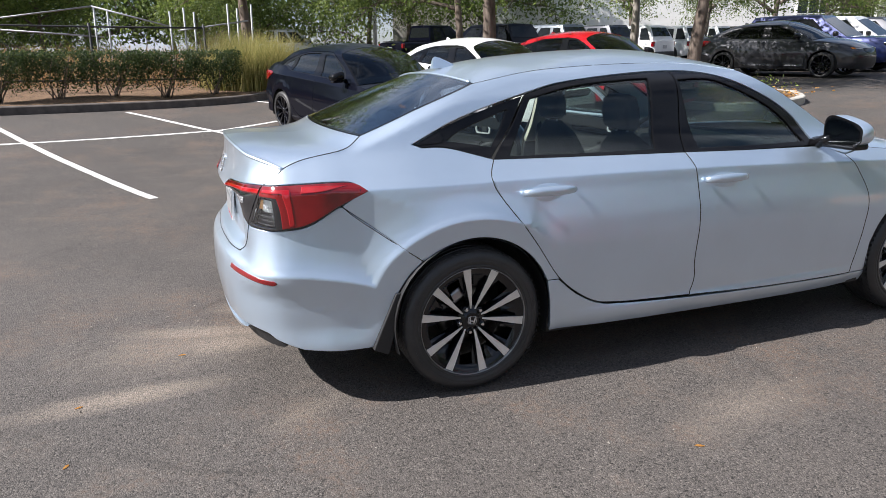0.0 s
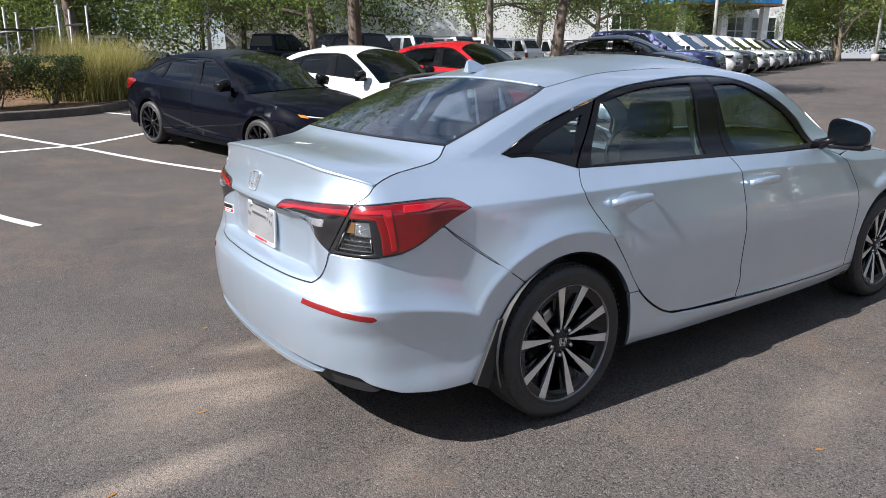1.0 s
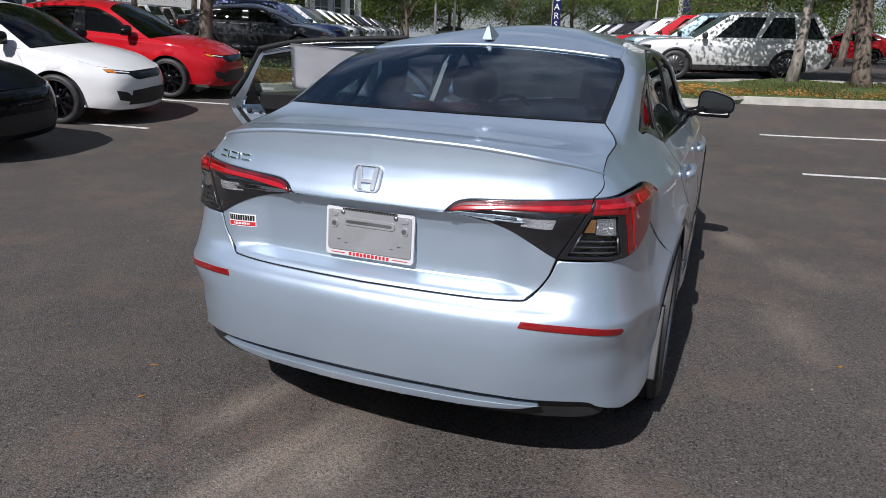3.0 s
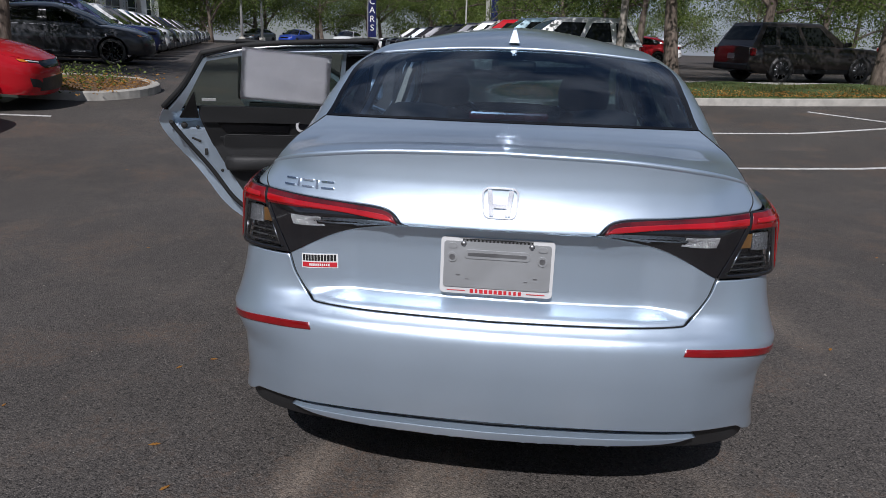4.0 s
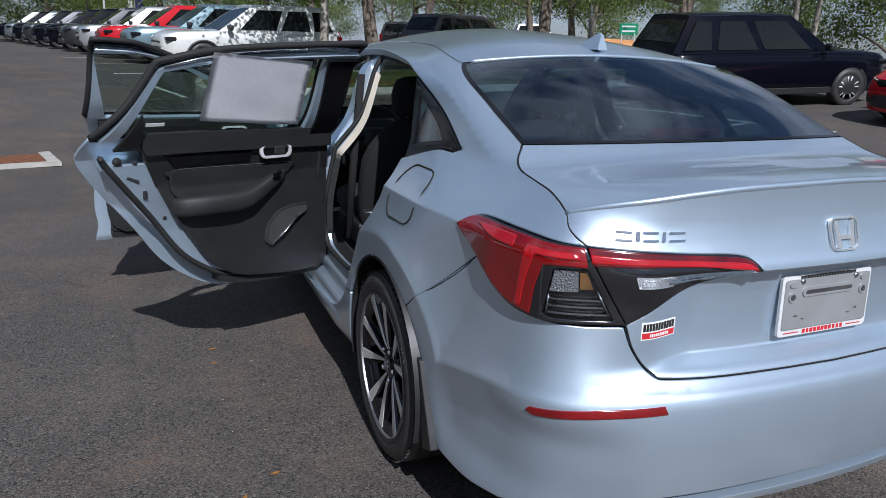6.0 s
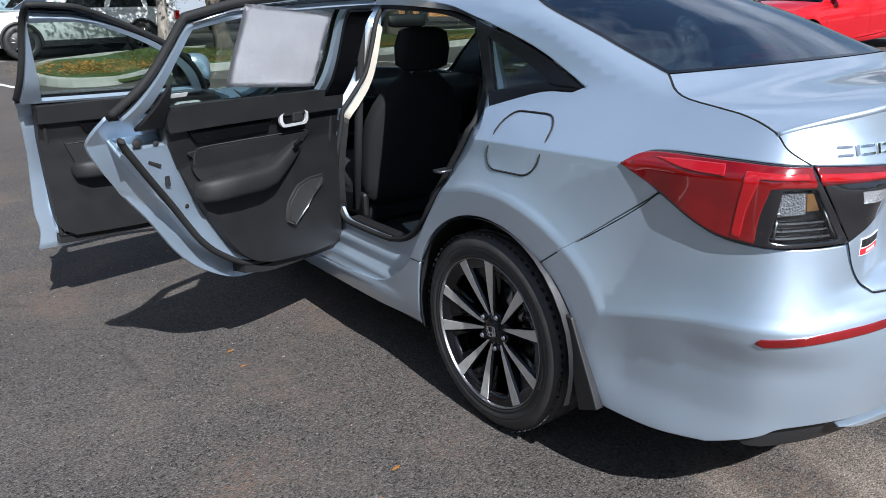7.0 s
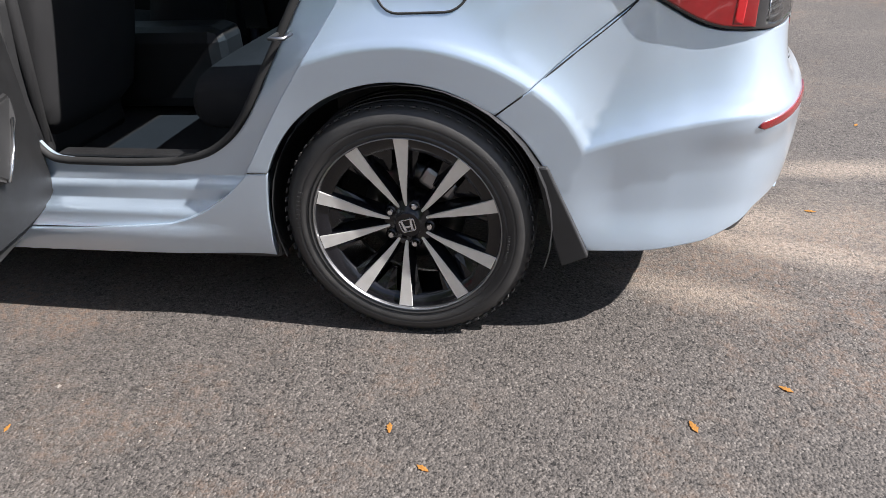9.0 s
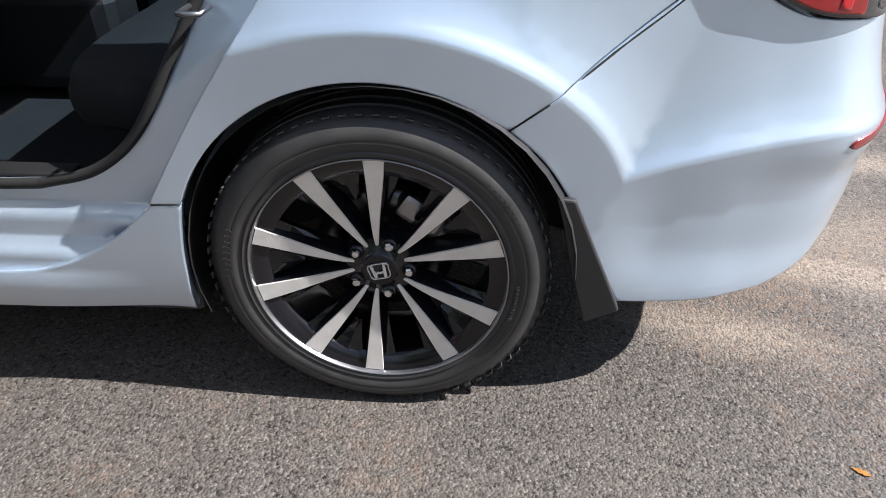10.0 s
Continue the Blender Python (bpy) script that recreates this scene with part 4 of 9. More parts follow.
# ---- wheel ----
def wheel_mesh_parts(fine=True):
    """Meshes of one wheel about its hub, axle along y, outer face towards +y."""
    n = 96 if fine else 40
    half, R, rim = 0.1075, TYRE_R, 0.250
    prof = [(rim, -half + 0.012), (rim + 0.03, -half + 0.002), (R - 0.055, -half), (R - 0.022, -half + 0.008), (R - 0.006, -half + 0.022), (R - 0.001, -half + 0.04)]
    for k in range(4):
        y = -0.055 + 0.0365 * k
        prof += [(R, y - 0.006), (R - 0.007, y - 0.004), (R - 0.007, y + 0.004), (R, y + 0.006)]
    prof += [(R - 0.001, half - 0.04), (R - 0.006, half - 0.022), (R - 0.022, half - 0.008), (R - 0.030, half - 0.004), (R - 0.043, half), (R - 0.046, half - 0.0015), (R - 0.049, half), (rim + 0.024, half - 0.003),
             (rim + 0.014, half - 0.007), (rim + 0.010, half - 0.004), (rim + 0.004, half - 0.006), (rim - 0.002, half - 0.012)]
    tyre = lathe(prof, n)
    if fine:
        # shoulder blocks
        for k in range(72):
            w = 2 * math.pi * (k + 0.5) / 72
            for sg in (-1, 1):
                b = bm_box(0.0030, 0.022, 0.013, (0, 0, 0))
                bmesh.ops.transform(b, matrix=Matrix.Rotation(-w, 4, "Y") @ Matrix.Translation((R - 0.0052, sg * (half - 0.024), 0)) @ Matrix.Rotation(radians(sg * -12), 4, "Z"), verts=b.verts[:])
                me = bpy.data.meshes.new("tmp")
                b.to_mesh(me)
                b.free()
                tyre.from_mesh(me)
                bpy.data.meshes.remove(me)
    y_lip = half - 0.012
    rimring = lathe([(rim - 0.001, y_lip), (rim + 0.001, y_lip + 0.006), (rim - 0.0014, y_lip + 0.0075), (rim - 0.003, y_lip + 0.003), (rim - 0.004, y_lip - 0.004)], n)
    barrel = lathe([(rim - 0.004, y_lip - 0.003), (rim - 0.016, y_lip - 0.018), (rim - 0.022, 0.03), (rim - 0.03, -0.05), (rim - 0.012, -half + 0.01)], n)
    hub = lathe([(0.0, y_lip - 0.020), (0.034, y_lip - 0.020), (0.040, y_lip - 0.026), (0.066, y_lip - 0.034), (0.074, y_lip - 0.05), (0.074, y_lip - 0.075)], 48)
    disc = lathe([(0.075, -0.005), (0.14, -0.005), (0.14, -0.03), (0.075, -0.03)], 48, closed=True)
    return tyre, rimring, barrel, hub, disc, y_lip


def spoke_bm(y_lip, ang, lean):
    """One machined face and the black web behind it, along +x then turned by ang; it curves off by lean near the hub."""
    face, web = bmesh.new(), bmesh.new()
    N = 9
    rows_f, rows_w = [], []
    for k in range(N + 1):
        t = k / N
        r = 0.050 + (0.2445 - 0.050) * t
        a = radians(ang) + lean * (1 - t) ** 2.2
        w = 0.0036 + 0.0162 * t ** 0.95
        y = y_lip - 0.030 + 0.027 * t ** 0.7
        c, s_ = math.cos(a), math.sin(a)
        def pt(off, dy):
            return (r * c - off * s_, y + dy, r * s_ + off * c)
        rows_f.append([face.verts.new(pt(-w, -0.003)), face.verts.new(pt(-w + 0.0012, 0)), face.verts.new(pt(w - 0.0012, 0)), face.verts.new(pt(w, -0.003))])
        rows_w.append([web.verts.new(pt(-w - 0.011, -0.042)), web.verts.new(pt(-w - 0.004, -0.010)), web.verts.new(pt(-w - 0.0004, -0.0028)), web.verts.new(pt(w + 0.0004, -0.0028)), web.verts.new(pt(w + 0.004, -0.010)), web.verts.new(pt(w + 0.011, -0.042))])
    for bm, rows in ((face, rows_f), (web, rows_w)):
        for A, B in zip(rows, rows[1:]):
            for i in range(len(A) - 1):
                bm.faces.new((A[i], A[i + 1], B[i + 1], B[i]))
        bm.faces.new(rows[0])
        bm.faces.new(rows[-1][::-1])
        bmesh.ops.recalc_face_normals(bm, faces=bm.faces[:])
    return face, web


def build_wheel(parent, fine=True, black=False):
    """A wheel part at its hub, with tyre, rim, ten spokes, hub, nuts and brake disc under it."""
    tyre, rimring, barrel, hub, disc, y_lip = wheel_mesh_parts(fine)
    w = part("wheel", barrel, WHEEL_BLACK, parent)
    sharpen(part("tyre", tyre, TYRE, w, "black rubber tyre"), 50)
    part("rim_lip", rimring, WHEEL_BLACK if black else STEEL, w)
    sharpen(part("hub", hub, WHEEL_BLACK, w), 30)
    part("brake_disc", disc, DISC, w)
    for k in range(5):
        for sg in (-1, 1):
            f, b = spoke_bm(y_lip, 90 + 72 * k + sg * 16.0, -sg * 0.085)
            part("spoke_face", f, WHEEL_BLACK if black else MACHINED, w)
            part("spoke_web", b, WHEEL_BLACK, w)
    if fine:
        # black band inside the lip, and the faceted black blades that fill in beside the spokes
        part("rim_band", lathe([(0.2475, y_lip - 0.003), (0.240, y_lip - 0.0075), (0.214, y_lip - 0.010), (0.210, y_lip - 0.022)], 96), WHEEL_BLACK, w)
        for k in range(5):
            for mid_, a0, a1, r0 in ((90 + 72 * k, -8.5, 8.5, 0.150), (90 + 72 * k + 15.5, 3.5, 12.0, 0.128), (90 + 72 * k - 15.5, -12.0, -3.5, 0.128)):
                bl = bmesh.new()
                rows = []
                for t in np.linspace(0, 1, 4):
                    r = r0 + (0.214 - r0) * t
                    row = []
                    for u in (0.0, 0.5, 1.0):
                        q = 0.5 + (u - 0.5) * (0.35 + 0.65 * t)
                        an = radians(mid_ + a0 + (a1 - a0) * q)
                        row.append(bl.verts.new((r * math.cos(an), y_lip - 0.036 + 0.024 * t - 0.006 * abs(2 * u - 1), r * math.sin(an))))
                    rows.append(row)
                for A, B in zip(rows, rows[1:]):
                    for i in range(2):
                        bl.faces.new((A[i], A[i + 1], B[i + 1], B[i]))
                bmesh.ops.recalc_face_normals(bl, faces=bl.faces[:])
                bmesh.ops.solidify(bl, geom=bl.faces[:], thickness=0.004)
                part("rim_blade", bl, WHEEL_BLACK, w)
        # raised marks on the sidewall
        marks = bmesh.new()
        for start, count, rr, hh in ((14, 9, 0.288, 0.013), (150, 8, 0.292, 0.009), (196, 11, 0.268, 0.006), (318, 7, 0.288, 0.010)):
            for q in range(count):
                an = radians(start + q * (2.6 if hh > 0.008 else 1.7))
                b = bm_box(hh, 0.0016, 0.0055 if q % 3 else 0.003, (0, 0, 0))
                bmesh.ops.transform(b, matrix=Matrix.Rotation(-an, 4, "Y") @ Matrix.Translation((rr, 0.1070, 0)), verts=b.verts[:])
                me = bpy.data.meshes.new("tmp")
                b.to_mesh(me)
                b.free()
                marks.from_mesh(me)
                bpy.data.meshes.remove(me)
        part("sidewall_marks", marks, TYRE, w)
        for k in range(5):
            a = radians(90 + 72 * k + 36)
            nut = lathe([(0.0, y_lip - 0.016), (0.007, y_lip - 0.017), (0.0095, y_lip - 0.021), (0.0098, y_lip - 0.040)], 6)
            bmesh.ops.transform(nut, matrix=Matrix.Translation((0.0575 * math.cos(a), 0, 0.0575 * math.sin(a))), verts=nut.verts[:])
            for f in nut.faces:
                f.smooth = False
            part("wheel_nut", nut, CHROME, w)
            pocket = lathe([(0.0105, y_lip - 0.024), (0.0155, y_lip - 0.028), (0.016, y_lip - 0.045)], 20)
            bmesh.ops.transform(pocket, matrix=Matrix.Translation((0.0575 * math.cos(a), 0, 0.0575 * math.sin(a))), verts=pocket.verts[:])
            part("nut_seat", pocket, WHEEL_BLACK, w)
        part("cap_mark", emblem_bm(0.046, 0.036, 0.0030, y_lip - 0.019), EMBLEM, w, "chrome emblem on the wheel's cap")
    return w


def emblem_bm(w, h, t, y):
    """A chrome rounded-square ring with two inner bars, in the xz plane facing +y."""
    out = []
    outer = round_poly(w, h, min(w, h) * 0.24, 5)
    inner = round_poly(w * 0.88, h * 0.87, min(w, h) * 0.19, 5)
    bm = bmesh.new()
    n = len(outer)
    def ring(poly, d, grow=1.0):
        # wider at the top than at the foot
        return [bm.verts.new((p[0] * grow * (0.93 + 0.10 * p[1] / h), d, p[1] * grow)) for p in poly]
    a, b = ring(outer, y), ring(outer, y + t, 0.985)
    c, d = ring(inner, y), ring(inner, y + t, 1.015)
    for i in range(n):
        j = (i + 1) % n
        bm.faces.new((a[i], a[j], b[j], b[i]))
        bm.faces.new((b[i], b[j], d[j], d[i]))
        bm.faces.new((d[i], d[j], c[j], c[i]))
    for sg in (-1, 1):
        q = [(sg * w * 0.34, h * 0.40), (sg * w * 0.22, h * 0.40), (sg * w * 0.13, -h * 0.40), (sg * w * 0.27, -h * 0.40)]
        p = prism(q, y, y + t * 0.9)
        me = bpy.data.meshes.new("tmp")
        p.to_mesh(me)
        p.free()
        bm.from_mesh(me)
        bpy.data.meshes.remove(me)
    p = prism([(-w * 0.19, -h * 0.03), (w * 0.19, -h * 0.03), (w * 0.17, -h * 0.16), (-w * 0.17, -h * 0.16)], y, y + t * 0.85)
    me = bpy.data.meshes.new("tmp")
    p.to_mesh(me)
    p.free()
    bm.from_mesh(me)
    bpy.data.meshes.remove(me)
    bmesh.ops.recalc_face_normals(bm, faces=bm.faces[:])
    return bm


def on_shell_m(s, z, lift=0.0):
    """A pose on the shell: x along it, y out of it."""
    e = 0.004
    p = shell(np.array([s]), np.array([z]))[0]
    a = shell(np.array([s + e]), np.array([z]))[0] - shell(np.array([s - e]), np.array([z]))[0]
    b = shell(np.array([s]), np.array([z + e]))[0] - shell(np.array([s]), np.array([z - e]))[0]
    a, b = Vector(a).normalized(), Vector(b).normalized()
    o = b.cross(a).normalized()
    if o.dot(Vector(p) - Vector((min(max(p[0], -0.3), 3.0), 0, p[2]))) < 0:
        o = -o
    a = o.cross(b).normalized()
    m = Matrix((a, o, b)).transposed().to_4x4()
    m.translation = Vector(p) + o * lift
    return m


def crease_lines(c):
    """The fold itself and a line close on either side, to keep it crisp."""
    return [c, [(s, z + 0.005) for s, z in c], [(s, z - 0.005) for s, z in c]]


# ---- the sedan ----
def build_sedan(root, paint, fine=True, open_left=False, glass=GLASS, rear_glass=GLASS_REAR):
    st = 0.02 if fine else 0.055
    ls = 0.012 if fine else 0.03
    sf = 0.0035 if fine else 0.0
    SH = lambda nm, outline, **kw: sheet(nm, outline, shell, BODY_REF, **{"step": st, "soft": sf, **kw})
    LP = lambda *segs: loop(*segs, step=ls)
    L = lambda a, b: [a, b]
    for sg in (1, -1):
        F = lambda pts: flip(pts, sg)
        E = lambda pts: on_side(pts, sg)
        # quarter panel, pillar and roof rail in one piece
        arch = arc_pts(0.012, 0.370, 22, 128, 30)
        out = LP(F(LAMP_TOP), F(LID_GAP), F(LID_GAP_UP), E(GLASS_EDGE), E(RAIL), E(SCREEN_EDGE), E([(2.38, 0.93), (2.2, 0.912)]),
                 E([(2.2, 0.912), (2.13, 0.93), (2.03, 0.965)]), E(DLO_TOP), E([(-0.228, 1.076), (-0.184, 1.060)]), E(DLO_LOW), E(DOOR_BACK[:6] + [(0.415, 0.456)]),
                 E([(0.415, 0.456), (0.355, 0.456)]), E([(0.355, 0.456)] + arch[1:-1] + [SEAM_LOW]), E([SEAM_LOW, (-0.55, 0.853)]), F([(sx(-0.55), 0.853), (sx(-0.457), 0.913)]))
        crease = [(sg * sx(x), float(CREASE(x))) for x in (-0.45, -0.3, -0.1, 0.1)]
        part("quarter_panel", SH("quarter_panel", out, thick=0.03, lines=crease_lines(crease) + [[(sg * sx(x), z) for x, z in fold_line(o_)] for o_ in ((-0.022, -0.010, -0.0025, 0.0, 0.0025, 0.010, 0.022, 0.036) if fine else ())]), paint, root)
        # rear corner of the bumper is one piece with its middle: built below
        # sill
        front_arch = arc_pts(WHEELBASE, 0.366, 158, 196, 8)
        low = [(2.375, 0.19), (1.8, 0.178), (1.0, 0.186), (0.384, 0.200)]
        sill = LP(E([(0.357, 0.453), (0.41, 0.453)]), E([(0.41, 0.453), (0.505, 0.372), (0.63, 0.307), (0.78, 0.288), (1.3, 0.262), (1.9, 0.250), (2.25, 0.250)]),
                  E([(2.25, 0.250), (2.385, 0.250)]), E([(2.385, 0.250), (2.375, 0.19)]), E(low), E([(0.384, 0.200), (0.378, 0.28), (0.372, 0.36), (0.357, 0.453)]))
        part("sill", SH("sill", sill, thick=0.02), paint, root)
        # front wing and half of the front bumper
        SN = lambda d, z: (sg * (SMAX - d), z)
        wing = LP(E([(2.195, 0.905), (2.262, 0.828), (2.329, 0.686), (2.316, 0.514), (2.28, 0.34), (2.262, 0.256)]), E([(2.262, 0.256), (2.385, 0.256)]),
                  E([(2.385, 0.256)] + arc_pts(WHEELBASE, 0.366, 168, 12, 26) + [(3.09, 0.23)]), [(sg * sx(3.09), 0.23), SN(0.5, 0.20), SN(0.0, 0.19)], [SN(0.0, 0.19), SN(0.0, 0.60)],
                  [SN(0.0, 0.60), SN(0.30, 0.60), SN(0.42, 0.64)], [SN(0.42, 0.64), SN(0.50, 0.675), SN(0.80, 0.70)], [SN(0.80, 0.70), SN(0.87, 0.745)], [SN(0.87, 0.745), SN(0.6, 0.735), SN(0.42, 0.715)],
                  [SN(0.42, 0.715), (sg * sx(3.25), 0.775)], E(HOOD_EDGE[::-1]), E([(2.38, 0.93), (2.195, 0.905)]))
        wcrease = [(sg * sx(x), float(CREASE(x))) for x in (2.25, 2.4, 2.55, 2.7)]
        part("front_wing", SH("front_wing", wing, thick=0.02, lines=crease_lines(wcrease)), paint, root)
        part("headlamp", SH("headlamp", LP([SN(0.425, 0.645), SN(0.50, 0.68), SN(0.79, 0.705)], [SN(0.79, 0.705), SN(0.855, 0.742)], [SN(0.855, 0.742), SN(0.6, 0.731), SN(0.425, 0.712)], [SN(0.425, 0.712), SN(0.425, 0.645)]), thick=0.02, lift=-0.004), LENS_SMOKE, root, "slim smoked headlamp")
        part("headlamp_strip", SH("headlamp_strip", LP([SN(0.44, 0.70), SN(0.6, 0.718), SN(0.84, 0.737)], L(SN(0.84, 0.737), SN(0.82, 0.727)), [SN(0.82, 0.727), SN(0.6, 0.707), SN(0.44, 0.689)], L(SN(0.44, 0.689), SN(0.44, 0.70))), thick=0.01, lift=0.002), WHITE_PLASTIC, root)
        part("side_marker", SH("side_marker", LP([SN(0.66, 0.695), SN(0.79, 0.707)], [SN(0.79, 0.707), SN(0.852, 0.741)], [SN(0.852, 0.741), SN(0.72, 0.732)], [SN(0.72, 0.732), SN(0.66, 0.695)]), thick=0.01, lift=0.0035), LENS_AMBER, root, "amber side marker")
        part("corner_intake", SH("corner_intake", LP([SN(0.40, 0.30), SN(0.66, 0.34)], [SN(0.66, 0.34), SN(0.70, 0.47)], [SN(0.70, 0.47), SN(0.52, 0.43), SN(0.40, 0.30)]), thick=0.02, lift=0.004), SATIN_BLACK, root)
        # doors
        for which in ("rear", "front"):
            swing = open_left and sg == 1
            build_door(root, which, sg, paint, SH, LP, E, fine, swing, glass)
        # fixed quarter window
        ql = LP(E([(0.35 - 0.015, 1.263), (0.24, 1.116), (0.128, 1.004)]), E([(0.128, 1.004), (-0.058, 1.058), (-0.18, 1.065)]), E([(-0.18, 1.065), (-0.218, 1.074)]), E([(-0.218, 1.074), (0.02, 1.172), (0.335, 1.263)]))
        qh = LP(E([(0.245, 1.205), (0.20, 1.12), (0.145, 1.050)]), E([(0.145, 1.050), (0.02, 1.072), (-0.06, 1.083)]), E([(-0.06, 1.083), (0.02, 1.128), (0.245, 1.205)]))
        part("quarter_window_frame", SH("quarter_window_frame", ql, holes=[qh], thick=0.02, lift=-0.004), GLOSS_BLACK, root)
        part("quarter_window", SH("quarter_window", qh, thick=0.004, lift=-0.010), glass, root)
        if fine:
            tip = LP(E([(-0.205, 1.072), (-0.10, 1.076), (-0.075, 1.087)]), E([(-0.075, 1.087), (-0.08, 1.118)]), E([(-0.08, 1.118), (-0.205, 1.072)]))
            part("window_tip_trim", SH("window_tip_trim", tip, thick=0.004, lift=-0.001, step=0.012), GLOSS_BLACK, root)
        # lamp in the quarter and its half in the lid
        base_o = LP(F(LAMP_TOP), F(LAMP_TOP[-1:] + LAMP_LOW[:1]), F(LAMP_LOW), F(LAMP_LOW_B))
        base_i = LP(F(LAMP_TOP_IN), F(LAMP_LOW_IN), F([LAMP_LOW_IN[-1], LAMP_TOP_IN[0]]))
        # inset a touch for the shut line
        shrink = lambda lp, k: (lp - lp.mean(0)) * k + lp.mean(0)
        cell_o = LP(F([(0.655, 0.778), (0.80, 0.778), (0.835, 0.785)]), F([(0.835, 0.785), (0.815, 0.893)]), F([(0.815, 0.893), (0.76, 0.896), (0.725, 0.893)]), F([(0.725, 0.893), (0.655, 0.778)]))
        band_lo = F([(0.716, 0.893), (0.47, 0.893), (0.33, 0.884), (0.27, 0.869)])
        LM = lambda nm, outline, **kw: sheet(nm, outline, lamp_shell, BODY_REF, **{"step": st, "soft": sf, **kw})
        lamp = part("tail_lamp", LM("tail_lamp", shrink(base_o, 0.99), holes=[cell_o], thick=0.015, lift=0.003), LENS_SMOKE, root, "red wraparound tail lamp with a smoked cell")
        red = LP(F([(1.225, 0.9105), (1.15, 0.944), (0.94, 0.945), (0.742, 0.939)]), F([(0.742, 0.939), (0.728, 0.898)]), F([(0.728, 0.898), (0.80, 0.900), (0.845, 0.897)]), F([(0.845, 0.897), (0.862, 0.84), (0.868, 0.776)]), F([(0.868, 0.776), (0.97, 0.791), (1.10, 0.858)]), F([(1.10, 0.858), (1.225, 0.9105)]))
        part("lamp_red_field", LM("lamp_red_field", red, thick=0.004, lift=0.0055), LENS_RED, lamp, "deep red lens")
        part("lamp_cell", LM("lamp_cell", cell_o, thick=0.01, lift=-0.020, step=0.012), LENS_SMOKE, lamp)
        part("lamp_reflector", LM("lamp_reflector", LP(F([(0.745, 0.840), (0.820, 0.838)]), F([(0.820, 0.838), (0.812, 0.888)]), F([(0.812, 0.888), (0.748, 0.886)]), F([(0.748, 0.886), (0.745, 0.840)])), thick=0.006, lift=-0.006, step=0.012, soft=0), REFLECTOR, lamp, "faceted clear reflector")
        part("lamp_turn_cell", LM("lamp_turn_cell", LP(F([(0.708, 0.846), (0.742, 0.846)]), F([(0.742, 0.846), (0.745, 0.884)]), F([(0.745, 0.884), (0.728, 0.884)]), F([(0.728, 0.884), (0.708, 0.846)])), thick=0.006, lift=-0.006, step=0.012, soft=0), AMBER_DULL, lamp, "amber-tinted turn cell")
        for zz in (0.789, 0.805, 0.821):
            part("lamp_fin", LM("lamp_fin", LP(F([(0.668 + 0.55 * (zz - 0.789), zz - 0.002), (0.822, zz - 0.002)]), F([(0.822, zz - 0.002), (0.822, zz + 0.0015)]), F([(0.822, zz + 0.0015), (0.672 + 0.55 * (zz - 0.789), zz + 0.0015)]), F([(0.672 + 0.55 * (zz - 0.789), zz + 0.0015), (0.668 + 0.55 * (zz - 0.789), zz - 0.002)])), thick=0.006, lift=-0.006, soft=0), BRIGHT, lamp)
        for pa, pb in (((0.664, 0.786), (0.700, 0.845)), ((0.823, 0.786), (0.821, 0.832))):
            part("lamp_post", tube([tuple(lamp_shell(np.array([sg * a_]), np.array([b_]))[0]) for a_, b_ in (pa, ((pa[0] + pb[0]) / 2, (pa[1] + pb[1]) / 2), pb)], 0.0022, 6), BRIGHT, lamp)
        part("lamp_cover", LM("lamp_cover", cell_o, thick=0.003, lift=0.003, step=0.014), LENS_CLEAR, lamp, "clear lens over the lamp cell")
        glow = LP(F([(0.905, 0.929), (0.755, 0.926)]), F([(0.755, 0.926), (0.750, 0.914)]), F([(0.750, 0.914), (0.872, 0.915)]), F([(0.872, 0.915), (0.892, 0.85), (0.900, 0.786)]), F([(0.900, 0.786), (0.922, 0.788)]), F([(0.922, 0.788), (0.915, 0.86), (0.905, 0.929)]))
        part("lamp_light_bar", LM("lamp_light_bar", glow, thick=0.004, lift=0.008), LENS_GLOW, lamp, "brighter red light bar")
        ridge = LP(F([(0.955, 0.938), (1.05, 0.938), (1.14, 0.934)]), F([(1.14, 0.934), (1.04, 0.918), (0.950, 0.914)]), F([(0.950, 0.914), (0.955, 0.938)]))
        part("lamp_side_field", LM("lamp_side_field", ridge, thick=0.004, lift=0.0075), LENS_GLOW, lamp)
        inner = part("lid_lamp", SH("lid_lamp", shrink(base_i, 0.992), thick=0.015, lift=0.003), LENS_SMOKE, root, "smoked lamp half on the boot lid")
        part("lamp_red_band", SH("lamp_red_band", LP(F([(0.733, 0.940), (0.47, 0.927), (0.315, 0.914), (0.275, 0.884)]), F([(0.275, 0.884), (0.33, 0.893), (0.47, 0.902), (0.715, 0.902)]), F([(0.715, 0.902), (0.733, 0.940)])), thick=0.005, lift=0.0055), LENS_RED_DEEP, inner, "deep red band")
        part("lamp_light_bar", SH("lamp_light_bar", LP(F([(0.725, 0.926), (0.47, 0.915), (0.32, 0.904), (0.285, 0.888)]), F([(0.285, 0.888), (0.34, 0.893), (0.47, 0.903), (0.72, 0.909)]), F([(0.72, 0.909), (0.725, 0.926)])), thick=0.005, lift=0.0075), LENS_GLOW, inner, "brighter red light bar")
        part("lamp_reflector", SH("lamp_reflector", LP(F([(0.50, 0.858), (0.60, 0.858)]), F([(0.60, 0.858), (0.61, 0.884)]), F([(0.61, 0.884), (0.505, 0.884)]), F([(0.505, 0.884), (0.50, 0.858)])), thick=0.006, lift=0.0045, step=0.012, soft=0), REFLECTOR, inner, "faceted clear reflector")
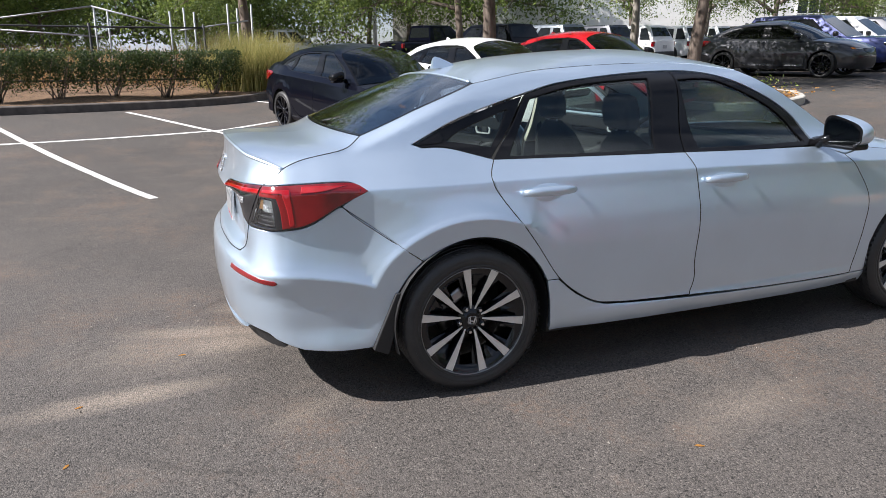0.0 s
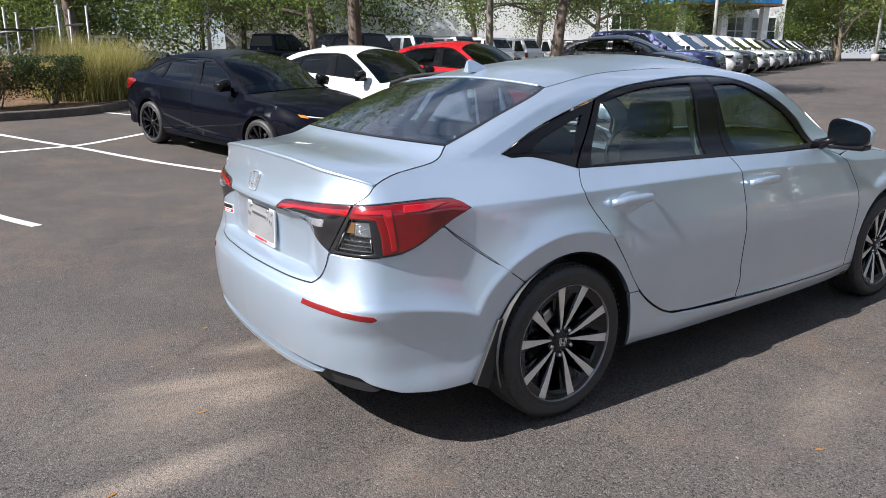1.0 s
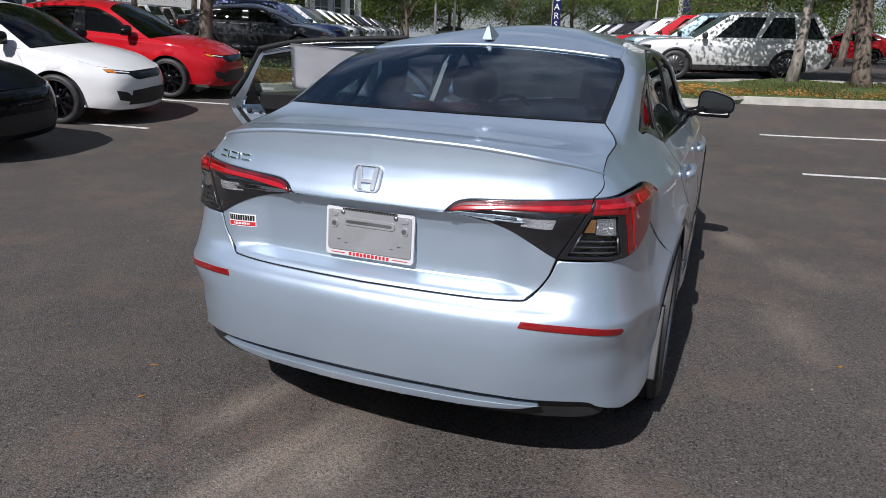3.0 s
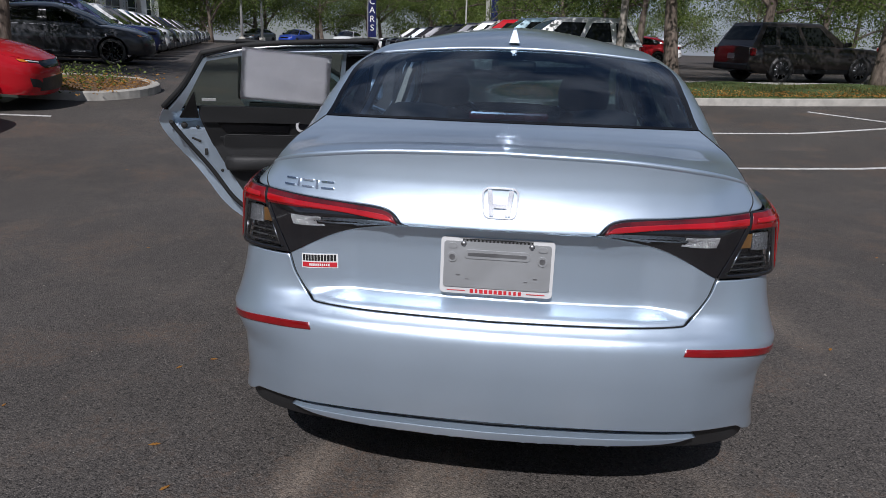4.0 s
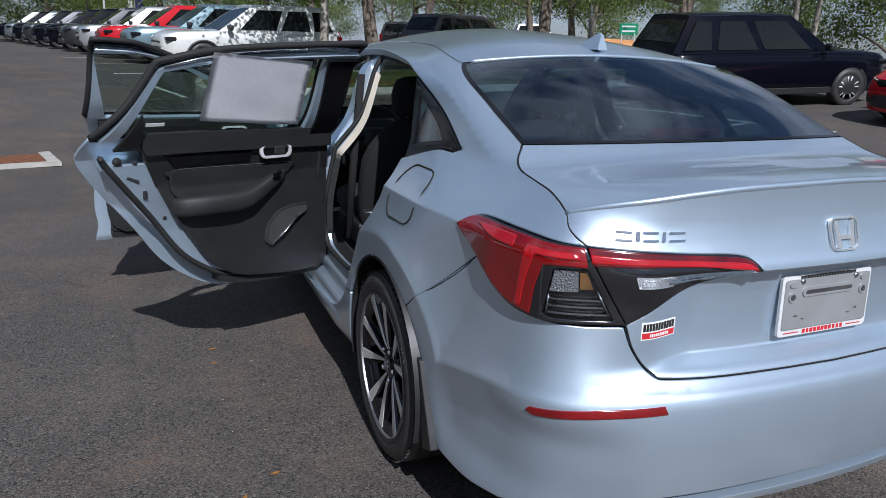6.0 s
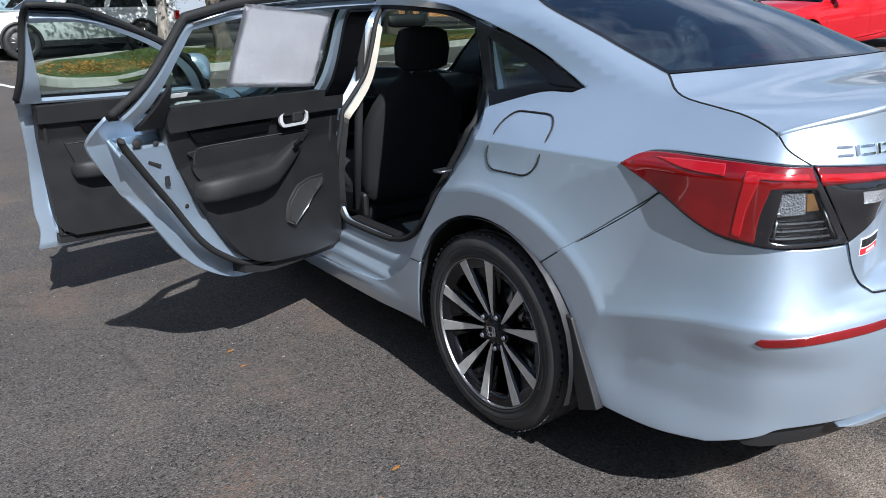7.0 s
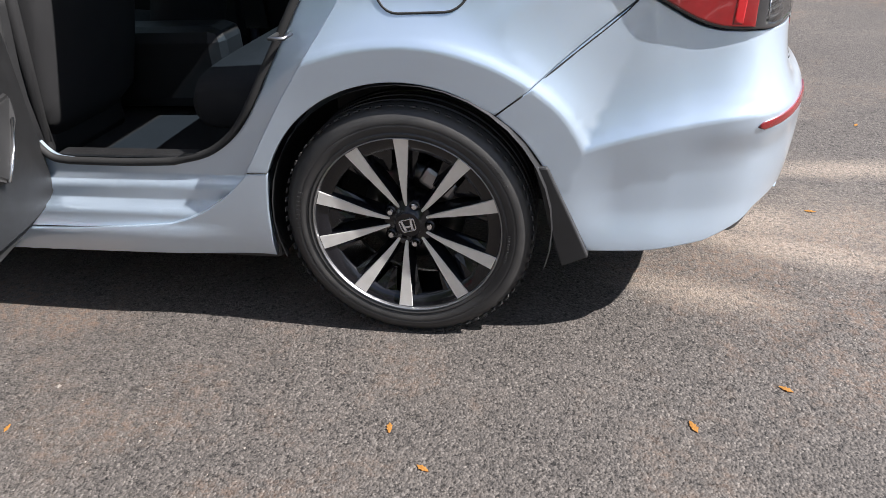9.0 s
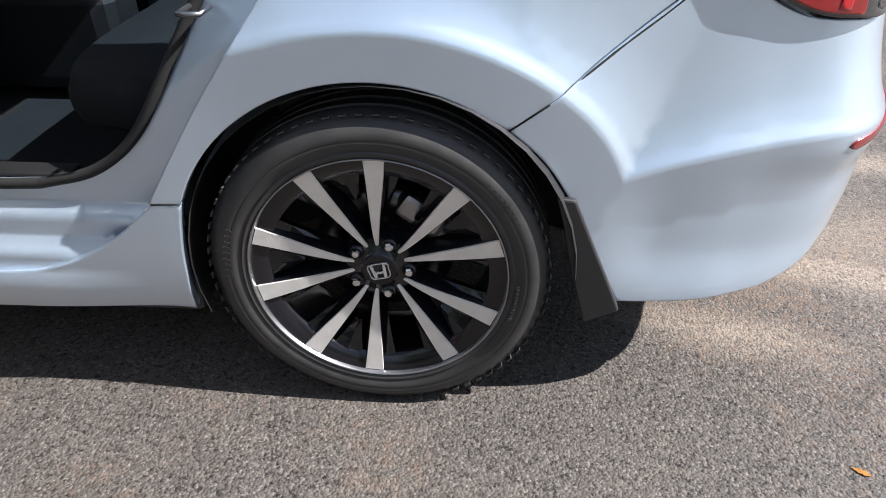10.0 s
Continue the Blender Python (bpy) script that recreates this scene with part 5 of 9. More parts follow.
        # bumper reflector
        rf = LP(F([(0.520, 0.590), (0.68, 0.583), (0.825, 0.566)]), F([(0.825, 0.566), (0.838, 0.555), (0.82, 0.546)]), F([(0.82, 0.546), (0.68, 0.562), (0.512, 0.571)]), F([(0.512, 0.571), (0.520, 0.590)]))
        part("bumper_reflector", SH("bumper_reflector", rf, thick=0.01, lift=0.004), LENS_RED, root, "red reflector strip")
        # mud flaps
        if fine:
            fr_ = catmull([(-0.318, 0.482), (-0.336, 0.42), (-0.362, 0.31), (-0.392, 0.208)], 6)
            bk_ = catmull([(-0.458, 0.238), (-0.436, 0.29), (-0.400, 0.37), (-0.352, 0.478)], 6)
            flap = prism([tuple(p) for p in fr_] + [tuple(p) for p in bk_], sg * 0.70, sg * 0.879, 0.006)
            part("mud_flap", flap, SATIN_BLACK, root, "black plastic mud flap")
        # liners and wheels
        for cx in (0.0, WHEELBASE):
            prof = [(0.365, sg * 0.893), (0.372, sg * 0.86), (0.385, sg * 0.62), (0.30, sg * 0.60), (0.02, sg * 0.60)]
            ln = lathe(prof, 40)
            bmesh.ops.transform(ln, matrix=Matrix.Translation((cx, 0, AXLE_Z)), verts=ln.verts[:])
            bmesh.ops.delete(ln, geom=[v for v in ln.verts if v.co.z < 0.20], context="VERTS")
            part("wheel_arch_liner", ln, SATIN_BLACK, root)
    # middle pieces -------------------------------------------------
    full = lambda seg: seg + [(-s, z) for s, z in seg[::-1]][1 if abs(seg[-1][0]) < 1e-9 else 0:]
    back = [(-s, z) for s, z in LID_LOW]
    lidface = LP([(float(s), float(LIP(abs(s)))) for s in np.linspace(-0.845, 0.845, 25)], flip(LID_GAP[::-1], 1), LAMP_TOP_IN, LAMP_LOW_IN, LID_LOW, flip(LID_LOW[::-1], -1),
                 flip(LAMP_LOW_IN[::-1], -1), flip(LAMP_TOP_IN[::-1], -1), flip(LID_GAP, -1))
    lid = part("boot_lid", SH("boot_lid", lidface, thick=0.015, lines=[[(-0.56, zz), (0.0, zz), (0.56, zz)] for zz in (0.6465, 0.654, 0.662, 0.670, 0.678, 0.869, 0.875, 0.881, 0.887)]), paint, root, "boot lid with a lip spoiler")
    # bumper all the way round
    half_up = LAMP_LOW[1:] + []
    top = [(0.0, 0.6315), (0.46, 0.6355), (0.5455, 0.6505), (0.601, 0.7065), (0.628, 0.762)]
    bump_r = LP(top, [(0.628, 0.762), (0.75, 0.762), (0.86, 0.765), (0.97, 0.780), (1.09, 0.843), (sx(-0.55), 0.848)], on_side([(-0.55, 0.848), SEAM_LOW]),
                on_side([SEAM_LOW, (-0.293, 0.548), (-0.345, 0.470), (-0.382, 0.39), (-0.418, 0.32), (-0.456, 0.245)]), on_side([(-0.456, 0.245), (-0.6, 0.245), (-0.74, 0.258)]),
                [(sx(-0.74), 0.258), (0.80, 0.297), (0.725, 0.324), (0.46, 0.341), (0.0, 0.345)], [(0.0, 0.345), (-0.46, 0.341), (-0.725, 0.324), (-0.80, 0.297), (-sx(-0.74), 0.258)],
                on_side([(-0.74, 0.258), (-0.6, 0.245), (-0.456, 0.245)], -1), on_side([(-0.456, 0.245), (-0.418, 0.32), (-0.382, 0.39), (-0.345, 0.470), (-0.293, 0.548), SEAM_LOW], -1),
                on_side([SEAM_LOW, (-0.55, 0.848)], -1), [(-sx(-0.55), 0.848), (-1.09, 0.843), (-0.97, 0.780), (-0.86, 0.765), (-0.75, 0.762), (-0.628, 0.762)], flip(top[::-1], -1))
    part("rear_bumper", SH("rear_bumper", bump_r, thick=0.015, lines=[[(-0.5, 0.611), (0, 0.612), (0.5, 0.611)], [(-0.5, 0.594), (0, 0.594), (0.5, 0.594)]] + [[(q * sx(x), float(FOLD_Z(x)) + o_) for x in (-0.44, -0.47, -0.5, -0.54, -0.6, -0.65, -0.72, -0.8, -0.87, -0.93)] for q in (1, -1) for o_ in (-0.016, -0.003, 0.0, 0.003, 0.013, 0.026)] + [[(q * sx(x), z) for x, z in fold_line(o_)[-14:]] for q in (1, -1) for o_ in (-0.012, -0.0025, 0.0, 0.0025, 0.012, 0.024)]), paint, root, "painted rear bumper")
    # black valance and painted strip under the bumper
    val = LP([(-0.83, 0.30), (-0.725, 0.330), (0, 0.345), (0.725, 0.330), (0.83, 0.30)], [(0.83, 0.30), (0.78, 0.255), (0.5, 0.262)], [(0.5, 0.262), (0, 0.262), (-0.5, 0.262)], [(-0.5, 0.262), (-0.78, 0.255), (-0.83, 0.30)])
    part("valance", sheet("valance", val, lambda s, z: shell(s, z) + np.stack([0.03 + 0 * s, 0 * s, 0 * s], -1), BODY_REF, step=st, soft=0, thick=0.01), SATIN_BLACK, root, "black plastic valance")
    strip = LP([(-0.60, 0.314), (-0.3, 0.312), (0, 0.310), (0.3, 0.312), (0.60, 0.314)], [(0.60, 0.314), (0.45, 0.290), (0, 0.280), (-0.45, 0.290), (-0.60, 0.314)])
    part("valance_strip", sheet("valance_strip", strip, lambda s, z: shell(s, z) + np.stack([-0.001 + 0 * s, 0 * s, 0 * s], -1), BODY_REF, step=st, soft=sf, thick=0.03), paint, root, "painted strip along the valance")
    # glass, roof, lid top, hood as patches between shared edges
    pt = lambda x, z: shell(np.array([sx(x)]), np.array([z]))[0]
    g0, g1 = pt(*GLASS_EDGE[0]), pt(*GLASS_EDGE[-1])
    def across(edge, mid, p=2.0):
        """A level curve over the car from its right edge to its left one."""
        def f(v):
            w = 2 * np.asarray(v, float) - 1
            a = np.abs(w) ** p
            return np.stack([mid[0] + (edge[0] - mid[0]) * a, edge[1] * w, mid[2] + (edge[2] - mid[2]) * a], -1)
        return f
    def lip_curve(v):
        s = (2 * np.asarray(v, float) - 1) * 0.845
        return shell(s, LIP(np.abs(s)))
    gl_low, gl_top = across(g0, (-0.475, 0, 1.118)), across(g1, (0.09, 0, 1.352))
    w1 = pt(*SCREEN_EDGE[0])
    w0 = pt(*SCREEN_EDGE[-1])
    ws_top, ws_low = across(w1, (1.52, 0, 1.425)), across(w0, (2.62, 0, 0.985))
    edge3 = lambda pts: curve3([pt(x, z) for x, z in catmull(pts, 6)])
    gap_up = curve3([shell(np.array([s]), np.array([z]))[0] for s, z in catmull(LID_GAP_UP, 6)])
    ge = edge3(GLASS_EDGE)
    glass_f = coons(gl_low, gl_top, mirrored(ge), ge)
    m_ = (26, 40) if fine else (8, 12)
    part("rear_window_surround", patch_mesh("rear_window_surround", glass_f, m_[0], 3, 0.006, (0, 0, 1), 0, 1, 0, 0.014), GLOSS_BLACK, root)
    part("rear_window_surround", patch_mesh("rear_window_surround", glass_f, m_[0], 3, 0.006, (0, 0, 1), 0, 1, 0.986, 1), GLOSS_BLACK, root)
    part("rear_window_surround", patch_mesh("rear_window_surround", glass_f, 3, m_[1], 0.006, (0, 0, 1), 0, 0.025, 0.014, 0.986), GLOSS_BLACK, root)
    part("rear_window", patch_mesh("rear_window", glass_f, m_[0], m_[1], 0.004, (0, 0, 1), 0.025, 0.99, 0.014, 0.986), rear_glass, root, "raked rear window")
    rl = edge3(RAIL)
    def crown(f, h):
        return lambda t, v: f(t, v) + np.stack([0 * t, 0 * t, h * np.sin(math.pi * np.clip(t, 0, 1)) * (1 - (2 * v - 1) ** 2)], -1)
    roof_f = crown(coons(gl_top, ws_top, mirrored(rl), rl), 0.012)
    part("roof", patch_mesh("roof", roof_f, 60 if fine else 16, 50 if fine else 14, 0.01, (0, 0, 1), 0.004, 1, 0, 1), paint, root)
    if fine:
        part("roof_edge", tube([tuple(q_) for q_ in gl_top(np.linspace(0.03, 0.97, 50)) + np.array((0.006, 0, 0.001))], 0.0065, 10), paint, root, "rolled rear edge of the roof")
        part("headliner", patch_mesh("headliner", lambda t, v: roof_f(t, v) - np.array((0, 0, 0.05)), 20, 16, 0.012, (0, 0, 1), 0.06, 0.97, 0.10, 0.90), HEADLINER, root, "pale grey headliner")
    lid_f = coons(lip_curve, gl_low, mirrored(gap_up), gap_up)
    # a slight ducktail towards the lip
    lid_g = lambda t, v: lid_f(t, v) - np.stack([0 * t, 0 * t, 0.012 * np.sin(math.pi * np.clip(t, 0, 1)) * (1 - np.abs(2 * v - 1) ** 6)], -1)
    part("lid_top", patch_mesh("lid_top", lid_g, 30 if fine else 8, 60 if fine else 14, 0.01, (0, 0, 1), 0, 0.985, 0.004, 0.996), paint, lid)
    if fine:
        part("lip_edge", tube([tuple(p) for p in lip_curve(np.linspace(0.006, 0.994, 70)) + np.array((0.0040, 0, -0.0062))], 0.0078, 10), paint, lid)
    se = edge3(SCREEN_EDGE)
    scr = crown(coons(ws_top, ws_low, mirrored(se), se), 0.02)
    part("windscreen", patch_mesh("windscreen", scr, 20 if fine else 8, 30 if fine else 10, 0.005, (0, 0, 1), 0.01, 0.985, 0.02, 0.98), glass, root)
    part("screen_pillar_edge", patch_mesh("screen_pillar_edge", scr, 14, 2, 0.008, (0, 0, 1), 0, 1, 0, 0.02), GLOSS_BLACK, root)
    part("screen_pillar_edge", patch_mesh("screen_pillar_edge", scr, 14, 2, 0.008, (0, 0, 1), 0, 1, 0.98, 1), GLOSS_BLACK, root)
    def nose_curve(v):
        w = 2 * np.asarray(v, float) - 1
        sg_ = np.where(w < 0, -1.0, 1.0)
        d = SMAX - sx(3.25)
        a = np.abs(w)
        z = 0.715 + (0.775 - 0.715) * smooth(0.45, 1.0, a)
        return shell(sg_ * (SMAX - d * a), z)
    he = edge3(HOOD_EDGE)
    hood_f = crown(coons(ws_low, nose_curve, mirrored(he), he), 0.03)
    part("bonnet", patch_mesh("bonnet", hood_f, 30 if fine else 12, 40 if fine else 16, 0.01, (0, 0, 1), 0.02, 1, 0.003, 0.997), paint, root)
    S0 = lambda d, z: (SMAX - d, z)
    def front_mesh(nm, pts, mat, lift, label=""):
        # across the nose, u runs from the right (-) to the left (+) of the middle
        f = lambda u, z: shell(np.where(u < 0, -1.0, 1.0) * (SMAX - np.abs(u)), z)
        part(nm, sheet(nm, loop(*pts, step=0.03), f, BODY_REF, step=0.05, soft=0, thick=0.02, lift=lift), mat, root, label)
    front_mesh("upper_grille", [[(-0.43, 0.645), (-0.3, 0.605), (0, 0.605), (0.3, 0.605), (0.43, 0.645)], [(0.43, 0.645), (0.43, 0.712)], [(0.43, 0.712), (0, 0.712), (-0.43, 0.712)], [(-0.43, 0.712), (-0.43, 0.645)]], GLOSS_BLACK, -0.006, "slim black upper grille")
    front_mesh("lower_grille", [[(-0.52, 0.27), (0, 0.255), (0.52, 0.27)], [(0.52, 0.27), (0.44, 0.46)], [(0.44, 0.46), (0, 0.47), (-0.44, 0.46)], [(-0.44, 0.46), (-0.52, 0.27)]], SATIN_BLACK, 0.004, "wide black lower grille")
    # underbody and cabin shell
    under = bm_box(2.0, 1.735, 0.09, (1.37, 0, 0.225), 0.02)
    part("underbody", under, SATIN_BLACK, root)
    part("underbody_rear", bm_box(0.62, 1.15, 0.16, (-0.62, 0, 0.33), 0.05), SATIN_BLACK, root)
    part("underbody_front", bm_box(0.55, 1.1, 0.25, (2.98, 0, 0.36), 0.05), SATIN_BLACK, root)
    part("rear_axle", tube([(0, -0.7, HUB_Z), (0, 0.7, HUB_Z)], 0.05, 10), SATIN_BLACK, root)
    # wheels
    w0 = build_wheel(root, fine, black=not fine)
    w0.matrix_basis = pose(0.007, 0.787, HUB_Z, 0, 15.0, 0)
    for cx, sg, turn in ((0, -1, -9), (WHEELBASE, 1, 40), (WHEELBASE, -1, 12)):
        m = Matrix.Translation((cx, sg * 0.787, HUB_Z)) @ (Matrix.Rotation(math.pi, 4, "Z") if sg < 0 else Matrix.Identity(4)) @ Matrix.Rotation(radians(turn), 4, "Y")
        copy_thing(w0, m)
    for sg in (1, -1):
        if fine:
            cal = bm_box(0.10, 0.07, 0.055, (0, 0, 0), 0.012)
            part("brake_caliper", cal, STEEL, root, "grey brake caliper", pose(-0.075, sg * 0.80, HUB_Z + 0.105, 0, -35, 0))
    # roof fin
    fin = prism([(0.0, 0.0), (0.05, 0.030), (0.10, 0.052), (0.128, 0.060), (0.142, 0.050), (0.150, 0.0)], -0.021, 0.021, 0.0)
    for v in fin.verts:
        v.co.y *= 1.0 - 0.86 * min(1, max(0, v.co.z / 0.060))
        v.co.x = -v.co.x
    part("roof_antenna", fin, paint, root, "body-coloured shark-fin aerial", Matrix.Translation((0.285, 0, 1.375)))
    return lid


# ---- the subject: a sedan standing in the lane ----
sedan = thing("sedan", "silver-blue four-door sedan with two side doors standing open", "car")
boot_lid = build_sedan(sedan, PAINT, fine=True, open_left=True)


# ---- ground ----
RISE = pchip([(0, -0.029), (3.6, -0.029), (5.0, -0.015), (7.5, 0.1), (9.5, 0.24), (11.5, 0.41), (14, 0.58), (16.5, 0.71), (20, 0.82), (26, 0.92), (35, 1.05), (60, 1.45), (110, 2.1), (400, 3.0), (1600, 3.0)])


def ground_z(x, y):
    """The lot dips to a drain near where the sedan stands and rises gently all round."""
    return RISE(np.hypot(np.asarray(x, float) - 1.0, np.asarray(y, float)))


def gz(x, y):
    return float(ground_z(x, y))


def asphalt_mat():
    """Worn asphalt: single stones, dark pits, dust, tyre-worn tone, sandy patches, painted sun glints and a few cracks.
    """
    m, nt, b = mat_base("asphalt")
    tcn = nt.nodes.new("ShaderNodeTexCoord")
    N = lambda kind, **kw: nt.nodes.new("ShaderNode" + kind)
    def vor(scale, feature="F1", rnd=1.0):
        v = N("TexVoronoi")
        v.feature = feature
        v.inputs["Scale"].default_value, v.inputs["Randomness"].default_value = scale, rnd
        nt.links.new(tcn.outputs["Object"], v.inputs["Vector"])
        return v
    stones, fine_ = vor(165), vor(420)
    pits = noise_tex(nt, 92, 4, 0.7)
    big = noise_tex(nt, 0.30, 6, 0.65)
    mid = noise_tex(nt, 1.7, 8, 0.72)
    sep = N("SeparateColor")
    nt.links.new(stones.outputs["Color"], sep.inputs["Color"])
    sep2 = N("SeparateColor")
    nt.links.new(fine_.outputs["Color"], sep2.inputs["Color"])
    base = ramp(nt, sep.outputs["Red"], [(0.0, (0.062, 0.055, 0.050)), (0.5, (0.088, 0.078, 0.070)), (0.85, (0.113, 0.099, 0.088)), (1.0, (0.16, 0.143, 0.128))])
    grit = ramp(nt, sep2.outputs["Green"], [(0.0, 0.74), (0.6, 1.0), (1.0, 1.30)])
    c0 = mix(nt, 1.0, base.outputs["Color"], grit.outputs["Color"], "MULTIPLY")
    dark = ramp(nt, pits.outputs["Fac"], [(0.37, 0.20), (0.47, 1.0)])
    c0 = mix(nt, 1.0, c0, dark.outputs["Color"], "MULTIPLY")
    dust = ramp(nt, mid.outputs["Fac"], [(0.47, 0.0), (0.72, 0.30)])
    c1 = mix(nt, dust.outputs["Color"], c0, (0.17, 0.145, 0.122))
    tone = ramp(nt, big.outputs["Fac"], [(0.32, 0.80), (0.68, 1.16)])
    c2 = mix(nt, 1.0, c1, tone.outputs["Color"], "MULTIPLY")
    # sandy patches, and sunlight thrown back by the car painted in as pale colour
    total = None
    for x, y, rx, ry, turn, k in GLINTS_AND_SAND:
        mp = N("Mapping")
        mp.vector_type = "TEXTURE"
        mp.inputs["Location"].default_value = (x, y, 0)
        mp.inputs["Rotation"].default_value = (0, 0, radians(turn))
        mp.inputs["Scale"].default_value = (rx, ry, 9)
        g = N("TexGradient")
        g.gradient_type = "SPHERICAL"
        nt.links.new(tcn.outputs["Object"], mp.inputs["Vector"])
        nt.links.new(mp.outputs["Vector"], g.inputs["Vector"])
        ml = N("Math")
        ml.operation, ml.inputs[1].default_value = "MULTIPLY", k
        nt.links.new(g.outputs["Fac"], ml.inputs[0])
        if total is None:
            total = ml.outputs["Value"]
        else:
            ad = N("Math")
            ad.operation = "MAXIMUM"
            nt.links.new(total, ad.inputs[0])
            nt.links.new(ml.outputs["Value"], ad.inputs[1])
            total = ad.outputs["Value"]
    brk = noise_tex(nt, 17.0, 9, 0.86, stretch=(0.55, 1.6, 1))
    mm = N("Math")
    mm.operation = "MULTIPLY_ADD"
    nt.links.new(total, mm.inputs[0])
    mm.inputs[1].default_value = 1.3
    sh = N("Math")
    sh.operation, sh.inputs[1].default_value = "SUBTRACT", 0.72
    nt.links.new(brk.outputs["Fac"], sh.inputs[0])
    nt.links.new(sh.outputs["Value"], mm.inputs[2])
    glint_sand0 = ramp(nt, mm.outputs["Value"], [(0.02, 0.0), (0.60, 1.0)])
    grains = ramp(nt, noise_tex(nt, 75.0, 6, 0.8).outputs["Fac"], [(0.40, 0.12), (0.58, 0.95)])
    glint_sand = N("Mix")
    glint_sand.data_type, glint_sand.blend_type = "RGBA", "MULTIPLY"
    glint_sand.inputs["Factor"].default_value = 1.0
    nt.links.new(glint_sand0.outputs["Color"], glint_sand.inputs["A"])
    nt.links.new(grains.outputs["Color"], glint_sand.inputs["B"])
    glint_sandc = mix(nt, 1.0, (0.27, 0.222, 0.178), grit.outputs["Color"], "MULTIPLY")
    rusty = noise_tex(nt, 0.85, 7, 0.75)
    speck = noise_tex(nt, 34.0, 5, 0.8)
    rmask = mix(nt, 1.0, ramp(nt, rusty.outputs["Fac"], [(0.50, 0.0), (0.66, 0.85)]).outputs["Color"], ramp(nt, speck.outputs["Fac"], [(0.46, 0.0), (0.58, 1.0)]).outputs["Color"], "MULTIPLY")
    c2 = mix(nt, rmask, c2, (0.155, 0.098, 0.066))
    c3 = mix(nt, glint_sand.outputs["Result"], c2, glint_sandc)
    cr = vor(0.42, "DISTANCE_TO_EDGE")
    wob = noise_tex(nt, 2.5, 5)
    crk = ramp(nt, cr.outputs["Distance"], [(0.0, 0.78), (0.010, 1.0)])
    hide = ramp(nt, wob.outputs["Fac"], [(0.52, 1.0), (0.60, 0.0)])
    cmul = mix(nt, hide.outputs["Color"], crk.outputs["Color"], (1, 1, 1))
    c4 = mix(nt, 1.0, c3, cmul, "MULTIPLY")
    nt.links.new(c4, b.inputs["Base Color"])
    setp(b, rough=0.78, spec=0.4)
    hsum = N("Math")
    hsum.operation = "SUBTRACT"
    nt.links.new(pits.outputs["Fac"], hsum.inputs[0])
    nt.links.new(stones.outputs["Distance"], hsum.inputs[1])
    bump(nt, b, hsum.outputs["Value"], 0.65, 0.0042)
    return m


# pale patches, painted sun glints round the tail, sandy ones elsewhere: x, y, two radii, turn, strength
GLINTS_AND_SAND = ((-1.10, 0.30, 0.80, 0.16, -17, 0.8), (-0.80, 0.60, 0.46, 0.17, -14, 0.62), (-1.02, 0.10, 0.50, 0.26, 0, 0.75), (-1.50, -0.37, 0.75, 0.17, 4, 0.75), (-1.25, 0.15, 1.1, 0.7, 0, 0.45), (-0.74, -0.80, 0.55, 0.22, 30, 0.40),
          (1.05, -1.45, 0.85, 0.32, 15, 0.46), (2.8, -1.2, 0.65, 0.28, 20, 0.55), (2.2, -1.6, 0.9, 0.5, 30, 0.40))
ASPHALT = asphalt_mat()


def build_ground():
    rs = np.concatenate([np.linspace(0, 30, 76), np.geomspace(31, 1500, 26)])
    na = 128
    verts, faces = [(1.0, 0, 0)], []
    for r in rs[1:]:
        for k in range(na):
            a = 2 * math.pi * k / na
            x, y = 1.0 + r * math.cos(a), r * math.sin(a)
            verts.append((x, y, float(ground_z(x, y))))
    for k in range(na):
        faces.append((0, 1 + k, 1 + (k + 1) % na))
    for i in range(len(rs) - 2):
        for k in range(na):
            a, b = 1 + i * na + k, 1 + i * na + (k + 1) % na
            faces.append((a, a + na, b + na, b))
    me = bpy.data.meshes.new("ground")
    me.from_pydata(verts, [], faces, shade_flat=False)
    tagged(part("ground", me, ASPHALT), "weathered dark grey dusty asphalt parking lot with pale sandy patches and painted sun glints", "ground", kind="structure")


build_ground()


# ---- markings, kerbs, islands ----
LINE_PAINT = plain("worn_white_line", (0.62, 0.61, 0.58), 0.8, vary=0.3, scale=14, relief=0.3, relief_scale=260)
CONCRETE = plain("kerb_concrete", (0.42, 0.40, 0.36), 0.85, vary=0.22, scale=5, relief=0.35, relief_scale=90)
# kerb concrete again, much darker and more uneven in tone
CONCRETE_DARK = plain("dark_kerb_concrete", (0.10, 0.085, 0.075), 0.9, vary=0.35, scale=6, relief=0.35, relief_scale=90)


def soil_mat(name, a, b_, c, scale):
    m, nt, b = mat_base(name)
    n = noise_tex(nt, scale, 6, 0.65)
    n2 = noise_tex(nt, scale * 0.12, 4)
    col = ramp(nt, n.outputs["Fac"], [(0.3, a), (0.52, b_), (0.72, c)])
    tone = ramp(nt, n2.outputs["Fac"], [(0.3, 0.7), (0.7, 1.25)])
    nt.links.new(mix(nt, 1.0, col.outputs["Color"], tone.outputs["Color"], "MULTIPLY"), b.inputs["Base Color"])
    setp(b, rough=0.95)
    bump(nt, b, n.outputs["Fac"], 0.8, 0.03)
    return m


SOIL = soil_mat("mulch_soil", (0.06, 0.035, 0.02), (0.16, 0.095, 0.05), (0.30, 0.20, 0.11), 24)
TURF = soil_mat("turf", (0.025, 0.05, 0.012), (0.07, 0.115, 0.025), (0.20, 0.19, 0.07), 30)


